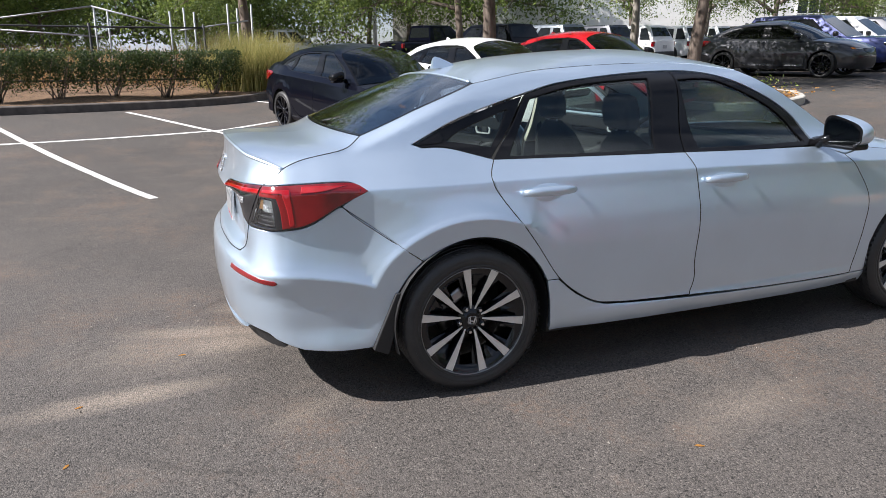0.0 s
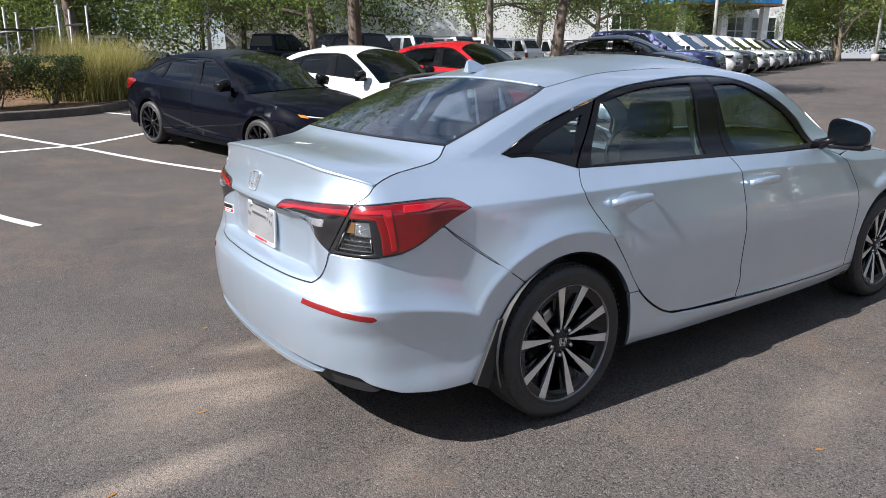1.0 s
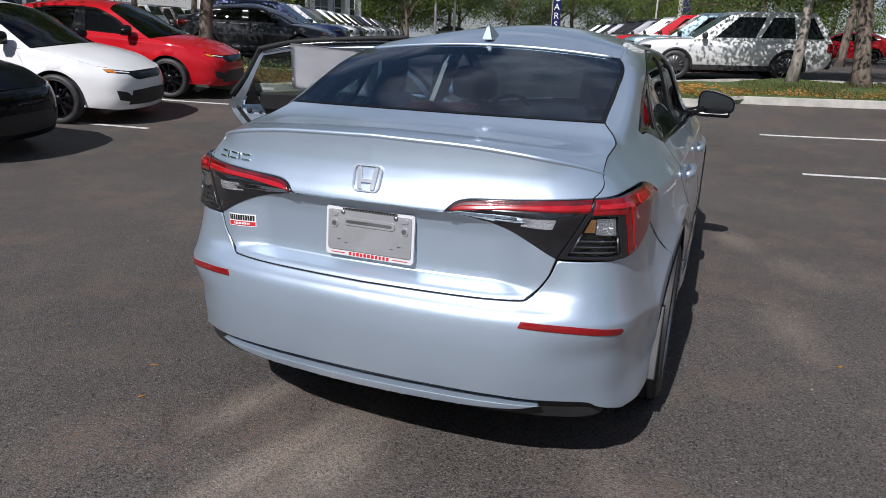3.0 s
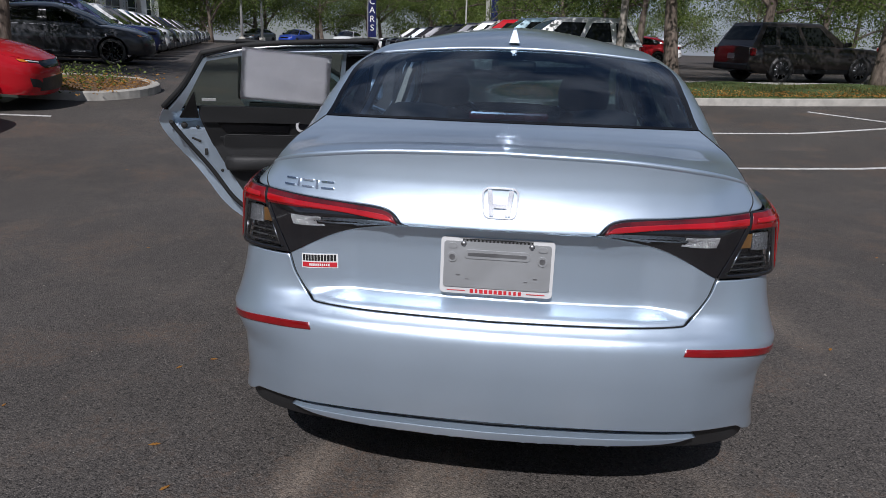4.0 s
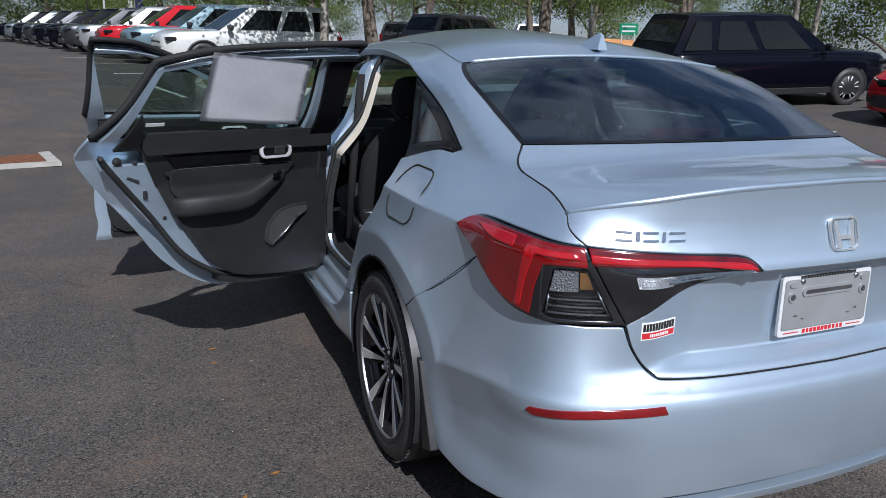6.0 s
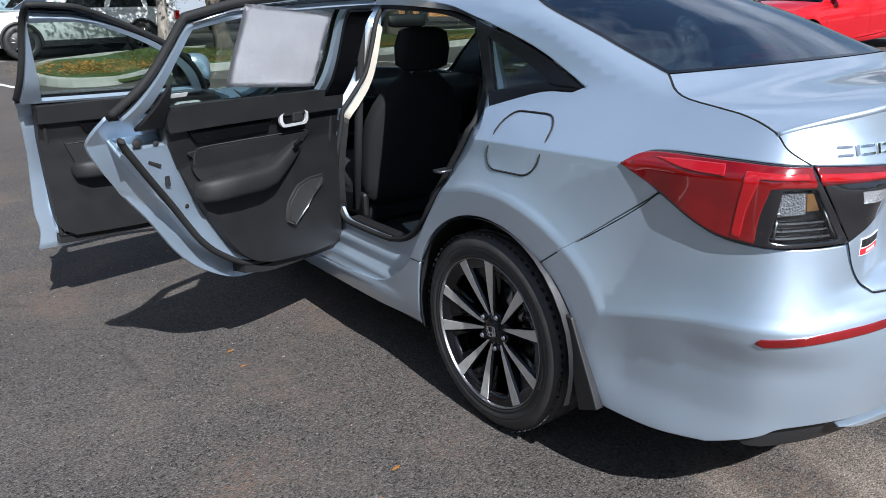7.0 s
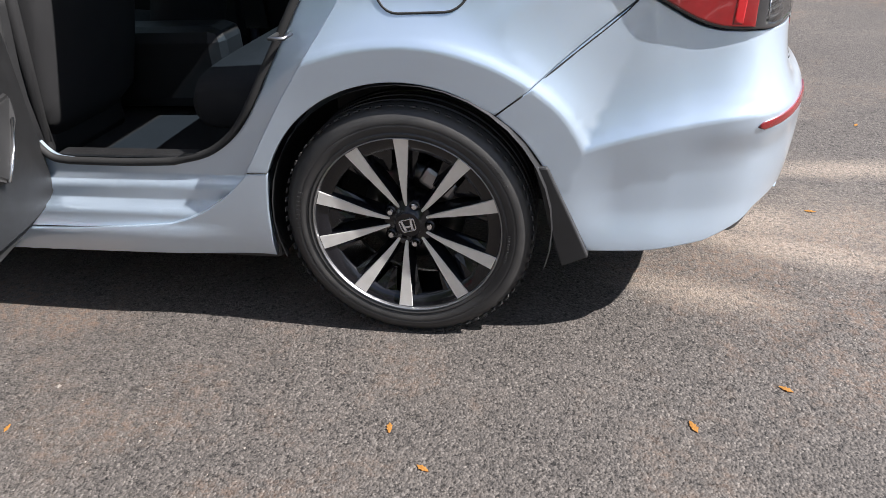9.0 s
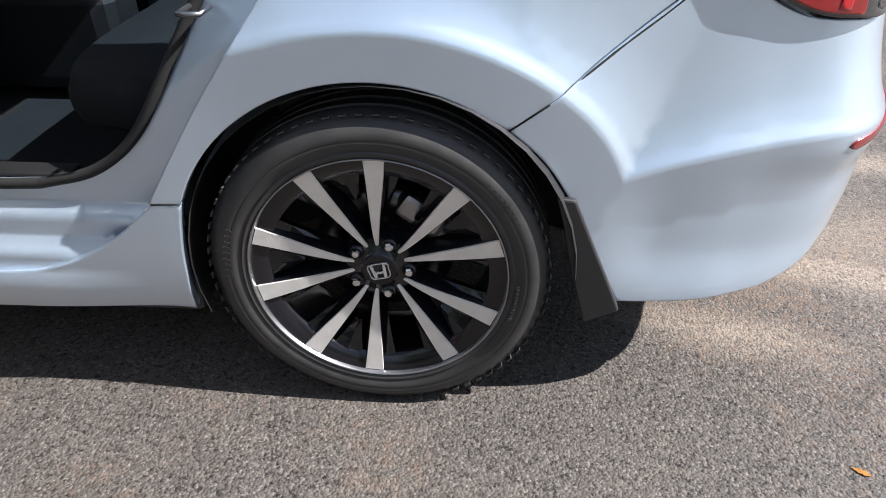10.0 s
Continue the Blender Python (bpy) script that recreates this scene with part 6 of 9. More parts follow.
def ground_strip(name, pts, width, material, lift, label, category, kind="", group="", broken=0.0):
    """A painted line that lies on the ground along points."""
    bm = bmesh.new()
    c = resample(np.array(pts, float), 0.25)
    t = np.gradient(c, axis=0)
    t /= np.linalg.norm(t, axis=1)[:, None]
    n = np.stack([-t[:, 1], t[:, 0]], 1)
    rows = []
    for p, q in zip(c, n):
        row = []
        for k in (-0.5, 0.5):
            j = 0.006 * noise.noise((p[0] * 3, p[1] * 3, k))
            a = p + q * (width * k + j)
            row.append(bm.verts.new((a[0], a[1], gz(*a) + lift)))
        rows.append(row)
    for A, B in zip(rows, rows[1:]):
        bm.faces.new((A[0], A[1], B[1], B[0]))
    bmesh.ops.recalc_face_normals(bm, faces=bm.faces[:])
    if bm.faces[0].normal.z < 0:
        bmesh.ops.reverse_faces(bm, faces=bm.faces[:])
    return tagged(part(name, bm, material), label, category, group, kind)


for pts in ([(-1.47, 4.45), (-3.88, 9.71), (-4.6, 11.2)], [(1.45, 5.40), (0.38, 7.29), (-0.45, 8.95), (-2.06, 11.5)], [(0.95, 12.2), (0.25, 13.1)], [(4.62, 6.35), (3.9, 8.4), (2.7, 11.8)],
            [(7.08, 6.95), (6.4, 8.6), (5.2, 12.2)], [(6.33, -1.95), (6.54, -4.5), (6.95, -5.9), (7.2, -8.0)], [(9.1, -1.55), (9.25, -4.6), (9.9, -6.9), (10.1, -8.0)],
            [(3.15, -3.2), (3.35, -5.2), (3.6, -7.5)], [(12.0, 1.0), (14.2, 1.8)], [(15.87, 2.36), (16.9, -1.0)], [(19.0, 3.2), (20.0, -0.2)], [(22.0, 4.0), (23.0, 0.5)]):
    ground_strip("parking_line", pts, 0.10, LINE_PAINT, 0.004, "worn white painted parking line on asphalt", "line", group="parking lines", kind="structure")
for pts in ([(-6.0, 7.75), (-3.64, 8.37), (-0.43, 9.21), (0.75, 10.05)], [(11.6, -5.6), (10.26, -6.5), (8.7, -7.55), (5.9, -8.6)]):
    ground_strip("parking_line", pts, 0.10, LINE_PAINT, 0.0055, "worn white painted line crossing the stalls", "line", group="parking lines", kind="structure")


def island(name, outline, top_mat, kerb_mat, label, h=0.15, kerb_w=0.15):
    """A raised bed inside a kerb."""
    lp = loop(*outline, step=0.25)
    inn = inset(lp, kerb_w)
    bm = bmesh.new()
    def ring(l, dz):
        return [bm.verts.new((p[0], p[1], gz(p[0], p[1]) + dz)) for p in l]
    k0, k1 = ring(lp, -0.05), ring((lp - lp.mean(0)) * 0.999 + lp.mean(0), h - 0.015)
    for i in range(len(lp)):
        j = (i + 1) % len(lp)
        bm.faces.new((k0[i], k0[j], k1[j], k1[i]))
    # kerb top as a band to a ring of its own
    cen = lp.mean(0)
    a = ring(lp + (cen - lp) / np.linalg.norm(cen - lp, axis=1)[:, None] * 0.025, h)
    b = ring(lp + (cen - lp) / np.linalg.norm(cen - lp, axis=1)[:, None] * kerb_w, h)
    c = ring(lp + (cen - lp) / np.linalg.norm(cen - lp, axis=1)[:, None] * (kerb_w + 0.01), h - 0.06)
    for i in range(len(lp)):
        j = (i + 1) % len(lp)
        bm.faces.new((k1[i], k1[j], a[j], a[i]))
        bm.faces.new((a[i], a[j], b[j], b[i]))
        bm.faces.new((b[i], b[j], c[j], c[i]))
    bmesh.ops.recalc_face_normals(bm, faces=bm.faces[:])
    tagged(part("kerb", bm, kerb_mat), "weathered concrete kerb round a planted bed", "kerb", kind="structure")
    me = sheet(name, lp + (cen - lp) / np.linalg.norm(cen - lp, axis=1)[:, None] * (kerb_w - 0.01),
               lambda u, v: np.stack([u, v, ground_z(u, v) + h - 0.02 + 0.05 * np.sin(u * 1.7) * np.sin(v * 2.1)], -1), lambda P: P - np.array((0, 0, 1)), step=0.3, soft=0, thick=0.05)
    tagged(part(name, me, top_mat), label, "planted bed", kind="structure")
    return lp


island("planted_bed", [[(8.35, 8.0), (8.75, 7.25), (9.6, 6.85), (10.5, 7.0), (11.05, 7.7)], [(11.05, 7.7), (10.9, 9.0), (9.9, 13.0)], [(9.9, 13.0), (7.2, 12.2)], [(7.2, 12.2), (8.35, 8.0)]], SOIL, CONCRETE, "brown mulch bed with low shrubs")
island("planted_bed", [[(12.3, -1.2), (11.6, -0.4), (11.9, 0.5), (13.4, 0.75), (14.7, 0.1)], [(14.7, 0.1), (15.9, -2.0), (16.4, -8.0), (16.9, -14.0), (18.0, -26.0)], [(18.0, -26.0), (14.2, -26.0)], [(14.2, -26.0), (12.9, -12.0), (12.45, -6.0), (12.3, -1.2)]], TURF, CONCRETE, "strip of mown turf and leaf litter")
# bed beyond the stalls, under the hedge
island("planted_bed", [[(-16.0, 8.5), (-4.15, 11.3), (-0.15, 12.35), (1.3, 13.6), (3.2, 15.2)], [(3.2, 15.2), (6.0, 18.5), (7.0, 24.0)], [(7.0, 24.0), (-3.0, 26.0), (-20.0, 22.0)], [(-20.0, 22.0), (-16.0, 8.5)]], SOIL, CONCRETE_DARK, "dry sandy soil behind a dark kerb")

# drain
grate = thing("drain_grate", "rust-brown iron drain grate in a pale concrete surround, set in asphalt", "drain", m=Matrix.Translation((6.97, 3.12, gz(6.97, 3.12))) @ Matrix.Rotation(radians(14), 4, "Z"))
part("surround", join_bm(bm_box(1.3, 0.12, 0.04, (0, 0.38, -0.01)), bm_box(1.3, 0.12, 0.04, (0, -0.38, -0.01)), bm_box(0.12, 0.64, 0.04, (0.59, 0, -0.01)), bm_box(0.12, 0.64, 0.04, (-0.59, 0, -0.01))), CONCRETE, grate, "pale concrete surround")
RUST = plain("rusty_iron", (0.16, 0.065, 0.03), 0.85, 0.2, vary=0.4, scale=18, relief=0.4, relief_scale=120)
for k in range(12):
    part("grate_bar", bm_box(0.05, 0.64, 0.03, (-0.49 + 0.089 * k, 0, -0.008), 0.004, 1), RUST, grate)
part("grate_bed", bm_box(1.06, 0.64, 0.01, (0, 0, -0.012)), RUST, grate)


# ---- other vehicles ----
def recolour(ob, paint, old):
    for o in (ob, *ob.children_recursive):
        for s in o.material_slots:
            if s.material == old:
                s.material = paint


def cabin_block(root, z0=0.45, x0=0.1, x1=2.0, w=1.1):
    part("cabin", join_bm(bm_box(1.1, w * 1.15, 0.14, (1.0, 0, 0.62), 0.05), bm_box(0.2, 0.5, 0.62, (1.05, 0.36, 0.90), 0.08), bm_box(0.2, 0.5, 0.62, (1.05, -0.36, 0.90), 0.08),
                          bm_box(0.25, w, 0.6, (0.2, 0, 0.86), 0.08), bm_box(0.45, w * 1.1, 0.25, (1.95, 0, 0.85), 0.08)), CLOTH, root, "dark cabin with seats")


def place(x, y, heading):
    m = Matrix.Translation((x, y, gz(x, y))) @ Matrix.Rotation(radians(heading), 4, "Z")
    # lean with the slope of the lot
    h = Vector((math.cos(radians(heading)), math.sin(radians(heading))))
    dzx = (gz(x + h.x * 2.7, y + h.y * 2.7) - gz(x, y)) / 2.7
    dzy = (gz(x - h.y * 0.8, y + h.x * 0.8) - gz(x + h.y * 0.8, y - h.x * 0.8)) / 1.6
    return m @ Matrix.Rotation(-math.atan(dzx), 4, "Y") @ Matrix.Rotation(math.atan(dzy), 4, "X")


SEDAN_GLASS = glass_mat("parked_car_glass", (0.34, 0.38, 0.37))
parked = thing("parked_sedan", "glossy black sedan parked on asphalt between white lines", "car", "parked cars")
build_sedan(parked, PAINT_BLACK, fine=False, open_left=False, glass=SEDAN_GLASS, rear_glass=SEDAN_GLASS)
cabin_block(parked)
stall = lambda x, y, hd: place(x, y, hd) @ Matrix.Translation((0, 0, 0.029))
parked.matrix_basis = stall(1.44, 9.36, -72.5)
for x, y, hd, paint, label in ((4.08, 10.25, -72.5, PAINT_WHITE, "white sedan with black mirrors and wheels, parked in a stall"), (6.83, 10.86, -72.5, PAINT_RED, "bright red sedan parked beside a planted bed"),
                               (14.7, 13.4, -70, PAINT_DARK, "charcoal sedan parked beyond a planted bed")):
    c = copy_thing(parked, stall(x, y, hd))
    recolour(c, paint, PAINT_BLACK)
    c["label"] = label


def loft(rows, cap=True, smooth_=True):
    """Skin over rows of points of equal count; each row mirrored in y."""
    bm = bmesh.new()
    vr = []
    for r in rows:
        full = [(x, y, z) for x, y, z in r] + [(x, -y, z) for x, y, z in r[::-1] if abs(y) > 1e-6]
        vr.append([bm.verts.new(p) for p in full])
    n = len(vr[0])
    for A, B in zip(vr, vr[1:]):
        for k in range(n):
            bm.faces.new((A[k], A[(k + 1) % n], B[(k + 1) % n], B[k]))
    if cap:
        bm.faces.new(vr[0])
        bm.faces.new(vr[-1][::-1])
    bmesh.ops.recalc_face_normals(bm, faces=bm.faces[:])
    for f in bm.faces:
        f.smooth = smooth_
    return bm


def build_suv(root, paint, kind="suv", L=4.6, W=1.86, H=1.68, wb=2.66, rim=None):
    """A tall car: suv, van or pickup; x ahead from the rear axle."""
    rim = rim or STEEL
    half, ro = W / 2, (L - wb) * 0.52
    x0, x1 = -ro, L - ro
    belt = 0.60 * H if kind != "pickup" else 0.58 * H
    R = 0.36 if kind != "van" else 0.33
    hood = belt * (0.98 if kind != "van" else 0.92)
    cow = x0 + L * (0.685 if kind != "van" else 0.78)
    top = pchip([(x0, belt * 0.96), (x0 + 0.15, belt), (cow, belt * 1.0), (cow + 0.35, hood), (x1 - 0.45, hood * 0.97), (x1 - 0.14, hood * 0.90), (x1 - 0.03, hood * 0.78), (x1, hood * 0.60)])
    wid = pchip([(x0, half * 0.86), (x0 + 0.18, half * 0.97), (x0 + 0.6, half), (x1 - 1.0, half), (x1 - 0.4, half * 0.93), (x1 - 0.1, half * 0.80), (x1, half * 0.66)])
    rows = []
    for x in np.concatenate([[x0, x0 + 0.06], np.linspace(x0 + 0.2, x1 - 0.4, 18), [x1 - 0.25, x1 - 0.1, x1 - 0.03, x1]]):
        w, t = float(wid(x)), float(top(x))
        lo = 0.26 + 0.10 * float(smooth(x0 + 0.5, x0, x)) + 0.04 * float(smooth(x1 - 0.5, x1, x))
        rows.append([(x, 0, lo), (x, w * 0.90, lo), (x, w * 0.985, lo + 0.10), (x, w, lo + 0.30), (x, w * 0.992, t * 0.80), (x, w * 0.955, t - 0.05), (x, w * 0.90, t), (x, w * 0.5, t + 0.025), (x, 0, t + 0.035)])
    body = part("body", loft(rows), paint, root)
    sharpen(body, 40)
    # cabin
    if kind == "pickup":
        cx0b, cx0t, cx1t, cx1b = x0 + 1.75, x0 + 1.85, cow - 0.75, cow + 0.15
    elif kind == "van":
        cx0b, cx0t, cx1t, cx1b = x0 + 0.04, x0 + 0.25, cow - 0.75, cow + 0.35
    else:
        cx0b, cx0t, cx1t, cx1b = x0 + 0.05, x0 + 0.42, cow - 0.80, cow + 0.12
    wb_, wt = half * 0.93, half * 0.735
    zb, zt = belt - 0.02, H
    def cab(u, v):
        """u along 0..1, v up 0..1, left side."""
        v2 = v
        xa, xb = cx0b + (cx0t - cx0b) * v2, cx1b + (cx1t - cx1b) * v2
        y = wb_ + (wt - wb_) * v2 ** 1.25
        return (xa + (xb - xa) * u, y, zb + (zt - 0.06 - zb) * v2)
    rows = []
    for u in np.linspace(0, 1, 12):
        e = 1 - 0.06 * float(abs(2 * u - 1) ** 4)
        side = [cab(u, v) for v in (0, 0.35, 0.7, 0.9, 1.0)]
        xr = cab(u, 1.0)[0]
        crown = [(xr, wt * 0.9, zt - 0.025 * (1 + 0.6 * abs(2 * u - 1) ** 3)), (xr, wt * 0.5, zt - 0.005 - 0.03 * abs(2 * u - 1) ** 3), (xr, 0, zt - 0.025 * abs(2 * u - 1) ** 3)]
        rows.append([(x, y * e, z) for x, y, z in side] + [(x, y * e, z) for x, y, z in crown])
    # close the section at the belt
    rows = [[(r[0][0], 0, zb)] + r for r in rows]
    sharpen(part("roof", loft(rows), paint, root), 45)
    # side windows: rows of panes just proud of the cabin
    panes = {"suv": ((0.05, 0.22), (0.26, 0.52), (0.56, 0.86)), "van": ((0.04, 0.30), (0.33, 0.62), (0.65, 0.90)), "pickup": ((0.10, 0.42), (0.47, 0.84),)}[kind]
    for u0, u1 in panes:
        for sg in (1, -1):
            bm = bmesh.new()
            q = []
            for uu, vv in ((u0, 0.10), (u1, 0.10), (u1 - (0.02 if u1 < 0.8 else -0.02), 0.86), (u0 + 0.02, 0.86)):
                p = cab(uu, vv)
                q.append((p[0], (p[1] + 0.012) * sg, p[2]))
            v4 = [bm.verts.new(p) for p in q]
            in4 = [bm.verts.new((p[0], p[1] - 0.02 * sg, p[2])) for p in q]
            bm.faces.new(v4)
            for k in range(4):
                bm.faces.new((v4[k], v4[(k + 1) % 4], in4[(k + 1) % 4], in4[k]))
            bmesh.ops.recalc_face_normals(bm, faces=bm.faces[:])
            part("side_window", bm, CAR_GLASS, root)
    for nm, ends, uo in (("windscreen", ((cx1b, 0.06), (cx1t, 0.93)), 0.012), ("rear_window", ((cx0b, 0.30), (cx0t, 0.90)), -0.012)):
        bm = bmesh.new()
        q = []
        for vv in (ends[0][1], ends[1][1]):
            p = cab(1.0 if nm == "windscreen" else 0.0, vv)
            e = 0.94 * 0.90
            q.append((p[0] + uo, p[1] * e, p[2]))
        a = [(q[0][0], q[0][1], q[0][2]), (q[0][0], -q[0][1], q[0][2]), (q[1][0], -q[1][1], q[1][2]), (q[1][0], q[1][1], q[1][2])]
        v4 = [bm.verts.new(p) for p in a]
        in4 = [bm.verts.new((p[0] - 2 * uo, p[1], p[2])) for p in a]
        bm.faces.new(v4)
        for k in range(4):
            bm.faces.new((v4[k], v4[(k + 1) % 4], in4[(k + 1) % 4], in4[k]))
        bmesh.ops.recalc_face_normals(bm, faces=bm.faces[:])
        part(nm, bm, CAR_GLASS, root)
    if kind == "pickup":
        part("load_bed", bm_box(1.45, W * 0.80, 0.02, (x0 + 0.92, 0, belt + 0.045)), SATIN_BLACK, root, "dark open load bed")
    # cladding, lamps, grille, plates
    for sg in (1, -1):
        for cx in (0.0, wb):
            arch = lathe([(R + 0.02, 0.0), (R + 0.075, 0.004), (R + 0.075, 0.03), (R + 0.02, 0.03)], 32, closed=True)
            bmesh.ops.delete(arch, geom=[v for v in arch.verts if v.co.z < -0.10], context="VERTS")
            y = float(wid(cx)) * 0.998
            part("arch_trim", arch, SATIN_BLACK, root, "", Matrix.Translation((cx, sg * (y - 0.012), R)))
            disc = lathe([(0.0, 0.0), (R + 0.03, 0.0), (R + 0.03, 0.06), (0.0, 0.06)], 32)
            bmesh.ops.bisect_plane(disc, geom=disc.verts[:] + disc.edges[:] + disc.faces[:], plane_co=(0, 0, -0.13), plane_no=(0, 0, -1), clear_outer=True)
            part("wheel_arch", disc, SATIN_BLACK, root, "", Matrix.Translation((cx, sg * (y + 0.004) - (0.06 if sg > 0 else 0), R)))
        sill = bm_box(wb - 2 * R - 0.1, 0.03, 0.12, (wb / 2, sg * half * 0.985, 0.33), 0.01)
        part("sill_cladding", sill, SATIN_BLACK, root)
        part("tail_lamp", bm_box(0.14, 0.13, 0.22 if kind != "van" else 0.4, (x0 + 0.075, sg * half * 0.90, belt * 0.84), 0.03), LENS_RED, root, "red tail lamp")
        part("headlamp", bm_box(0.26, 0.34, 0.10, (x1 - 0.21, sg * half * 0.72, hood * 0.80), 0.03), LENS_SMOKE, root, "headlamp")
        part("mirror", bm_box(0.12, 0.20, 0.14, (cow - 0.12, sg * (half + 0.08), belt + 0.08), 0.04), SATIN_BLACK if kind != "van" else paint, root)
    part("rear_bumper", bm_box(0.16, W * 0.88, 0.20, (x0 + 0.055, 0, 0.44), 0.05), SATIN_BLACK, root)
    part("front_bumper", bm_box(0.22, W * 0.74, 0.20, (x1 - 0.09, 0, 0.38), 0.05), SATIN_BLACK, root)
    part("grille", bm_box(0.10, W * 0.52, 0.17, (x1 - 0.06, 0, hood * 0.66), 0.03), GLOSS_BLACK, root)
    part("number_plate", bm_box(0.02, 0.31, 0.15, (x0 - 0.012, 0, belt * 0.72), 0.005), PLATE, root, "blank pale plate")
    # wheels
    tyre = lathe([(R * 0.66, -0.10), (R * 0.95, -0.112), (R, -0.08), (R, 0.08), (R * 0.95, 0.112), (R * 0.68, 0.104), (R * 0.66, 0.095)], 36)
    w = part("wheel", lathe([(R * 0.66, 0.098), (R * 0.62, 0.085), (R * 0.60, -0.05), (0.0, -0.05)], 36), WHEEL_BLACK, root)
    part("tyre", tyre, TYRE, w)
    for k in range(5):
        a = radians(90 + 72 * k)
        for d in (-0.22, 0.22):
            p0 = (0.03 * math.cos(a), 0.075, 0.03 * math.sin(a))
            p1 = (R * 0.63 * math.cos(a + d), 0.092, R * 0.63 * math.sin(a + d))
            part("spoke", tube([p0, p1], 0.018, 6), rim, w)
    part("hub", lathe([(0, 0.09), (0.05, 0.088), (0.06, 0.06)], 20), rim, w)
    w.matrix_basis = Matrix.Translation((0, half - 0.098, R))
    for cx, sg in ((0, -1), (wb, 1), (wb, -1)):
        copy_thing(w, Matrix.Translation((cx, sg * (half - 0.098), R)) @ (Matrix.Rotation(math.pi, 4, "Z") if sg < 0 else Matrix.Identity(4)))


CAR_GLASS = plain("dark_car_glass", (0.010, 0.012, 0.012), 0.05, vary=0.05, spec=0.35)
suv = thing("parked_suv", "pearl-white compact SUV with black cladding parked nose-out beside turf", "car", "parked cars")
build_suv(suv, PAINT_PEARL)
suv.matrix_basis = place(17.6, -2.1, 101)
for x, y, hd, paint, label in (
        (20.4, -1.3, 101, PAINT_SAGE, "grey-blue compact SUV parked nose-out in a row"), (23.2, -0.5, 101, PAINT_RED, "red compact SUV parked nose-out in a row"),
        (26.0, 0.3, 101, PAINT_SILVER, "silver compact SUV parked nose-out in a row"), (28.8, 1.1, 101, PAINT_DARK, "charcoal compact SUV parked nose-out in a row"),
        (31.6, 1.9, 101, PAINT_BLACK, "black SUV parked nose-out in a row"), (34.4, 2.7, 101, PAINT_BLACK, "black SUV parked nose-out in a row"), (37.2, 3.5, 101, PAINT_DARK, "charcoal SUV parked nose-out in a row"), (40.0, 4.3, 101, PAINT_BLACK, "black SUV parked nose-out in a row"), (42.8, 5.1, 101, PAINT_GREY, "grey SUV parked nose-out in a row"), (45.6, 5.9, 101, PAINT_BLACK, "black SUV parked nose-out in a row"), (48.4, 6.7, 101, PAINT_WHITE, "white SUV parked nose-out in a row"),
        (19.2, -7.0, -70, PAINT_BROWN, "dark brown SUV parked behind turf")):
    c = copy_thing(suv, place(x, y, hd))
    recolour(c, paint, PAINT_PEARL)
    c["label"] = label
big = thing("parked_suv", "large black SUV with alloy wheels parked across the lane", "car", "parked cars")
build_suv(big, PAINT_BLACK, L=4.95, W=1.99, H=1.79, wb=2.82, rim=SATIN_SILVER)
big.matrix_basis = place(9.45, -8.75, -100)
# the long row and the row behind it
ROW = ((PAINT_NAVY, "navy"), (PAINT_WHITE, "white"), (PAINT_DARK, "charcoal"), (PAINT_WHITE, "white"), (PAINT_WHITE, "white"), (PAINT_SILVER, "silver"), (PAINT_WHITE, "white"), (PAINT_DARK, "charcoal"),
       (PAINT_NAVY, "navy"), (PAINT_WHITE, "white"), (PAINT_DARK, "charcoal"), (PAINT_WHITE, "white"), (PAINT_GREY, "grey"), (PAINT_DARK, "charcoal"))
for k, (paint, word) in enumerate(ROW):
    x, y = 17.4 + k * 2.70, 14.5 + k * 1.10
    c = copy_thing(suv, place(x, y, -69))
    recolour(c, paint, PAINT_PEARL)
    c["label"] = word + " compact SUV parked in a long row"
for k, (paint, word) in enumerate(((PAINT_BLACK, "black"), (PAINT_GREY, "grey"), (PAINT_DARK, "charcoal"), (PAINT_WHITE, "white"), (PAINT_WHITE, "white"), (PAINT_WHITE, "white"), (PAINT_BROWN, "brown"), (PAINT_WHITE, "white"), (PAINT_SILVER, "silver"), (PAINT_WHITE, "white"))):
    x, y = 10.6 + k * 2.85, 20.6 + k * 1.12
    c = copy_thing(suv, place(x, y, 111))
    recolour(c, paint, PAINT_PEARL)
    c["label"] = word + " SUV parked with its tail to the lane behind"
truck = thing("parked_pickup", "black pickup truck parked in front of trees", "car", "parked cars")
build_suv(truck, PAINT_BLACK, kind="pickup", L=5.7, W=2.0, H=1.88, wb=3.6)
truck.matrix_basis = place(9.6, 29.5, 20)
for x, y, hd, paint, word in ((13.5, 30.5, 20, PAINT_BLACK, "black"), (3.5, 38.0, 10, PAINT_SILVER, "pale"), (20.0, 35.0, 15, PAINT_DARK, "charcoal")):
    c = copy_thing(truck, place(x, y, hd))
    recolour(c, paint, PAINT_BLACK)
    c["label"] = word + " pickup truck parked far off near trees"
van = thing("minivan", "silver minivan parked beyond trees", "car", "parked cars")
build_suv(van, PAINT_SILVER, kind="van", L=5.1, W=1.98, H=1.74, wb=3.0)
van.matrix_basis = place(28.5, -15.5, -25)
for x, y, hd, paint, word in ((35.0, -11.0, -25, PAINT_DARK, "charcoal"),):
    c = copy_thing(van, place(x, y, hd))
    recolour(c, paint, PAINT_SILVER)
    c["label"] = word + " minivan parked beyond trees"
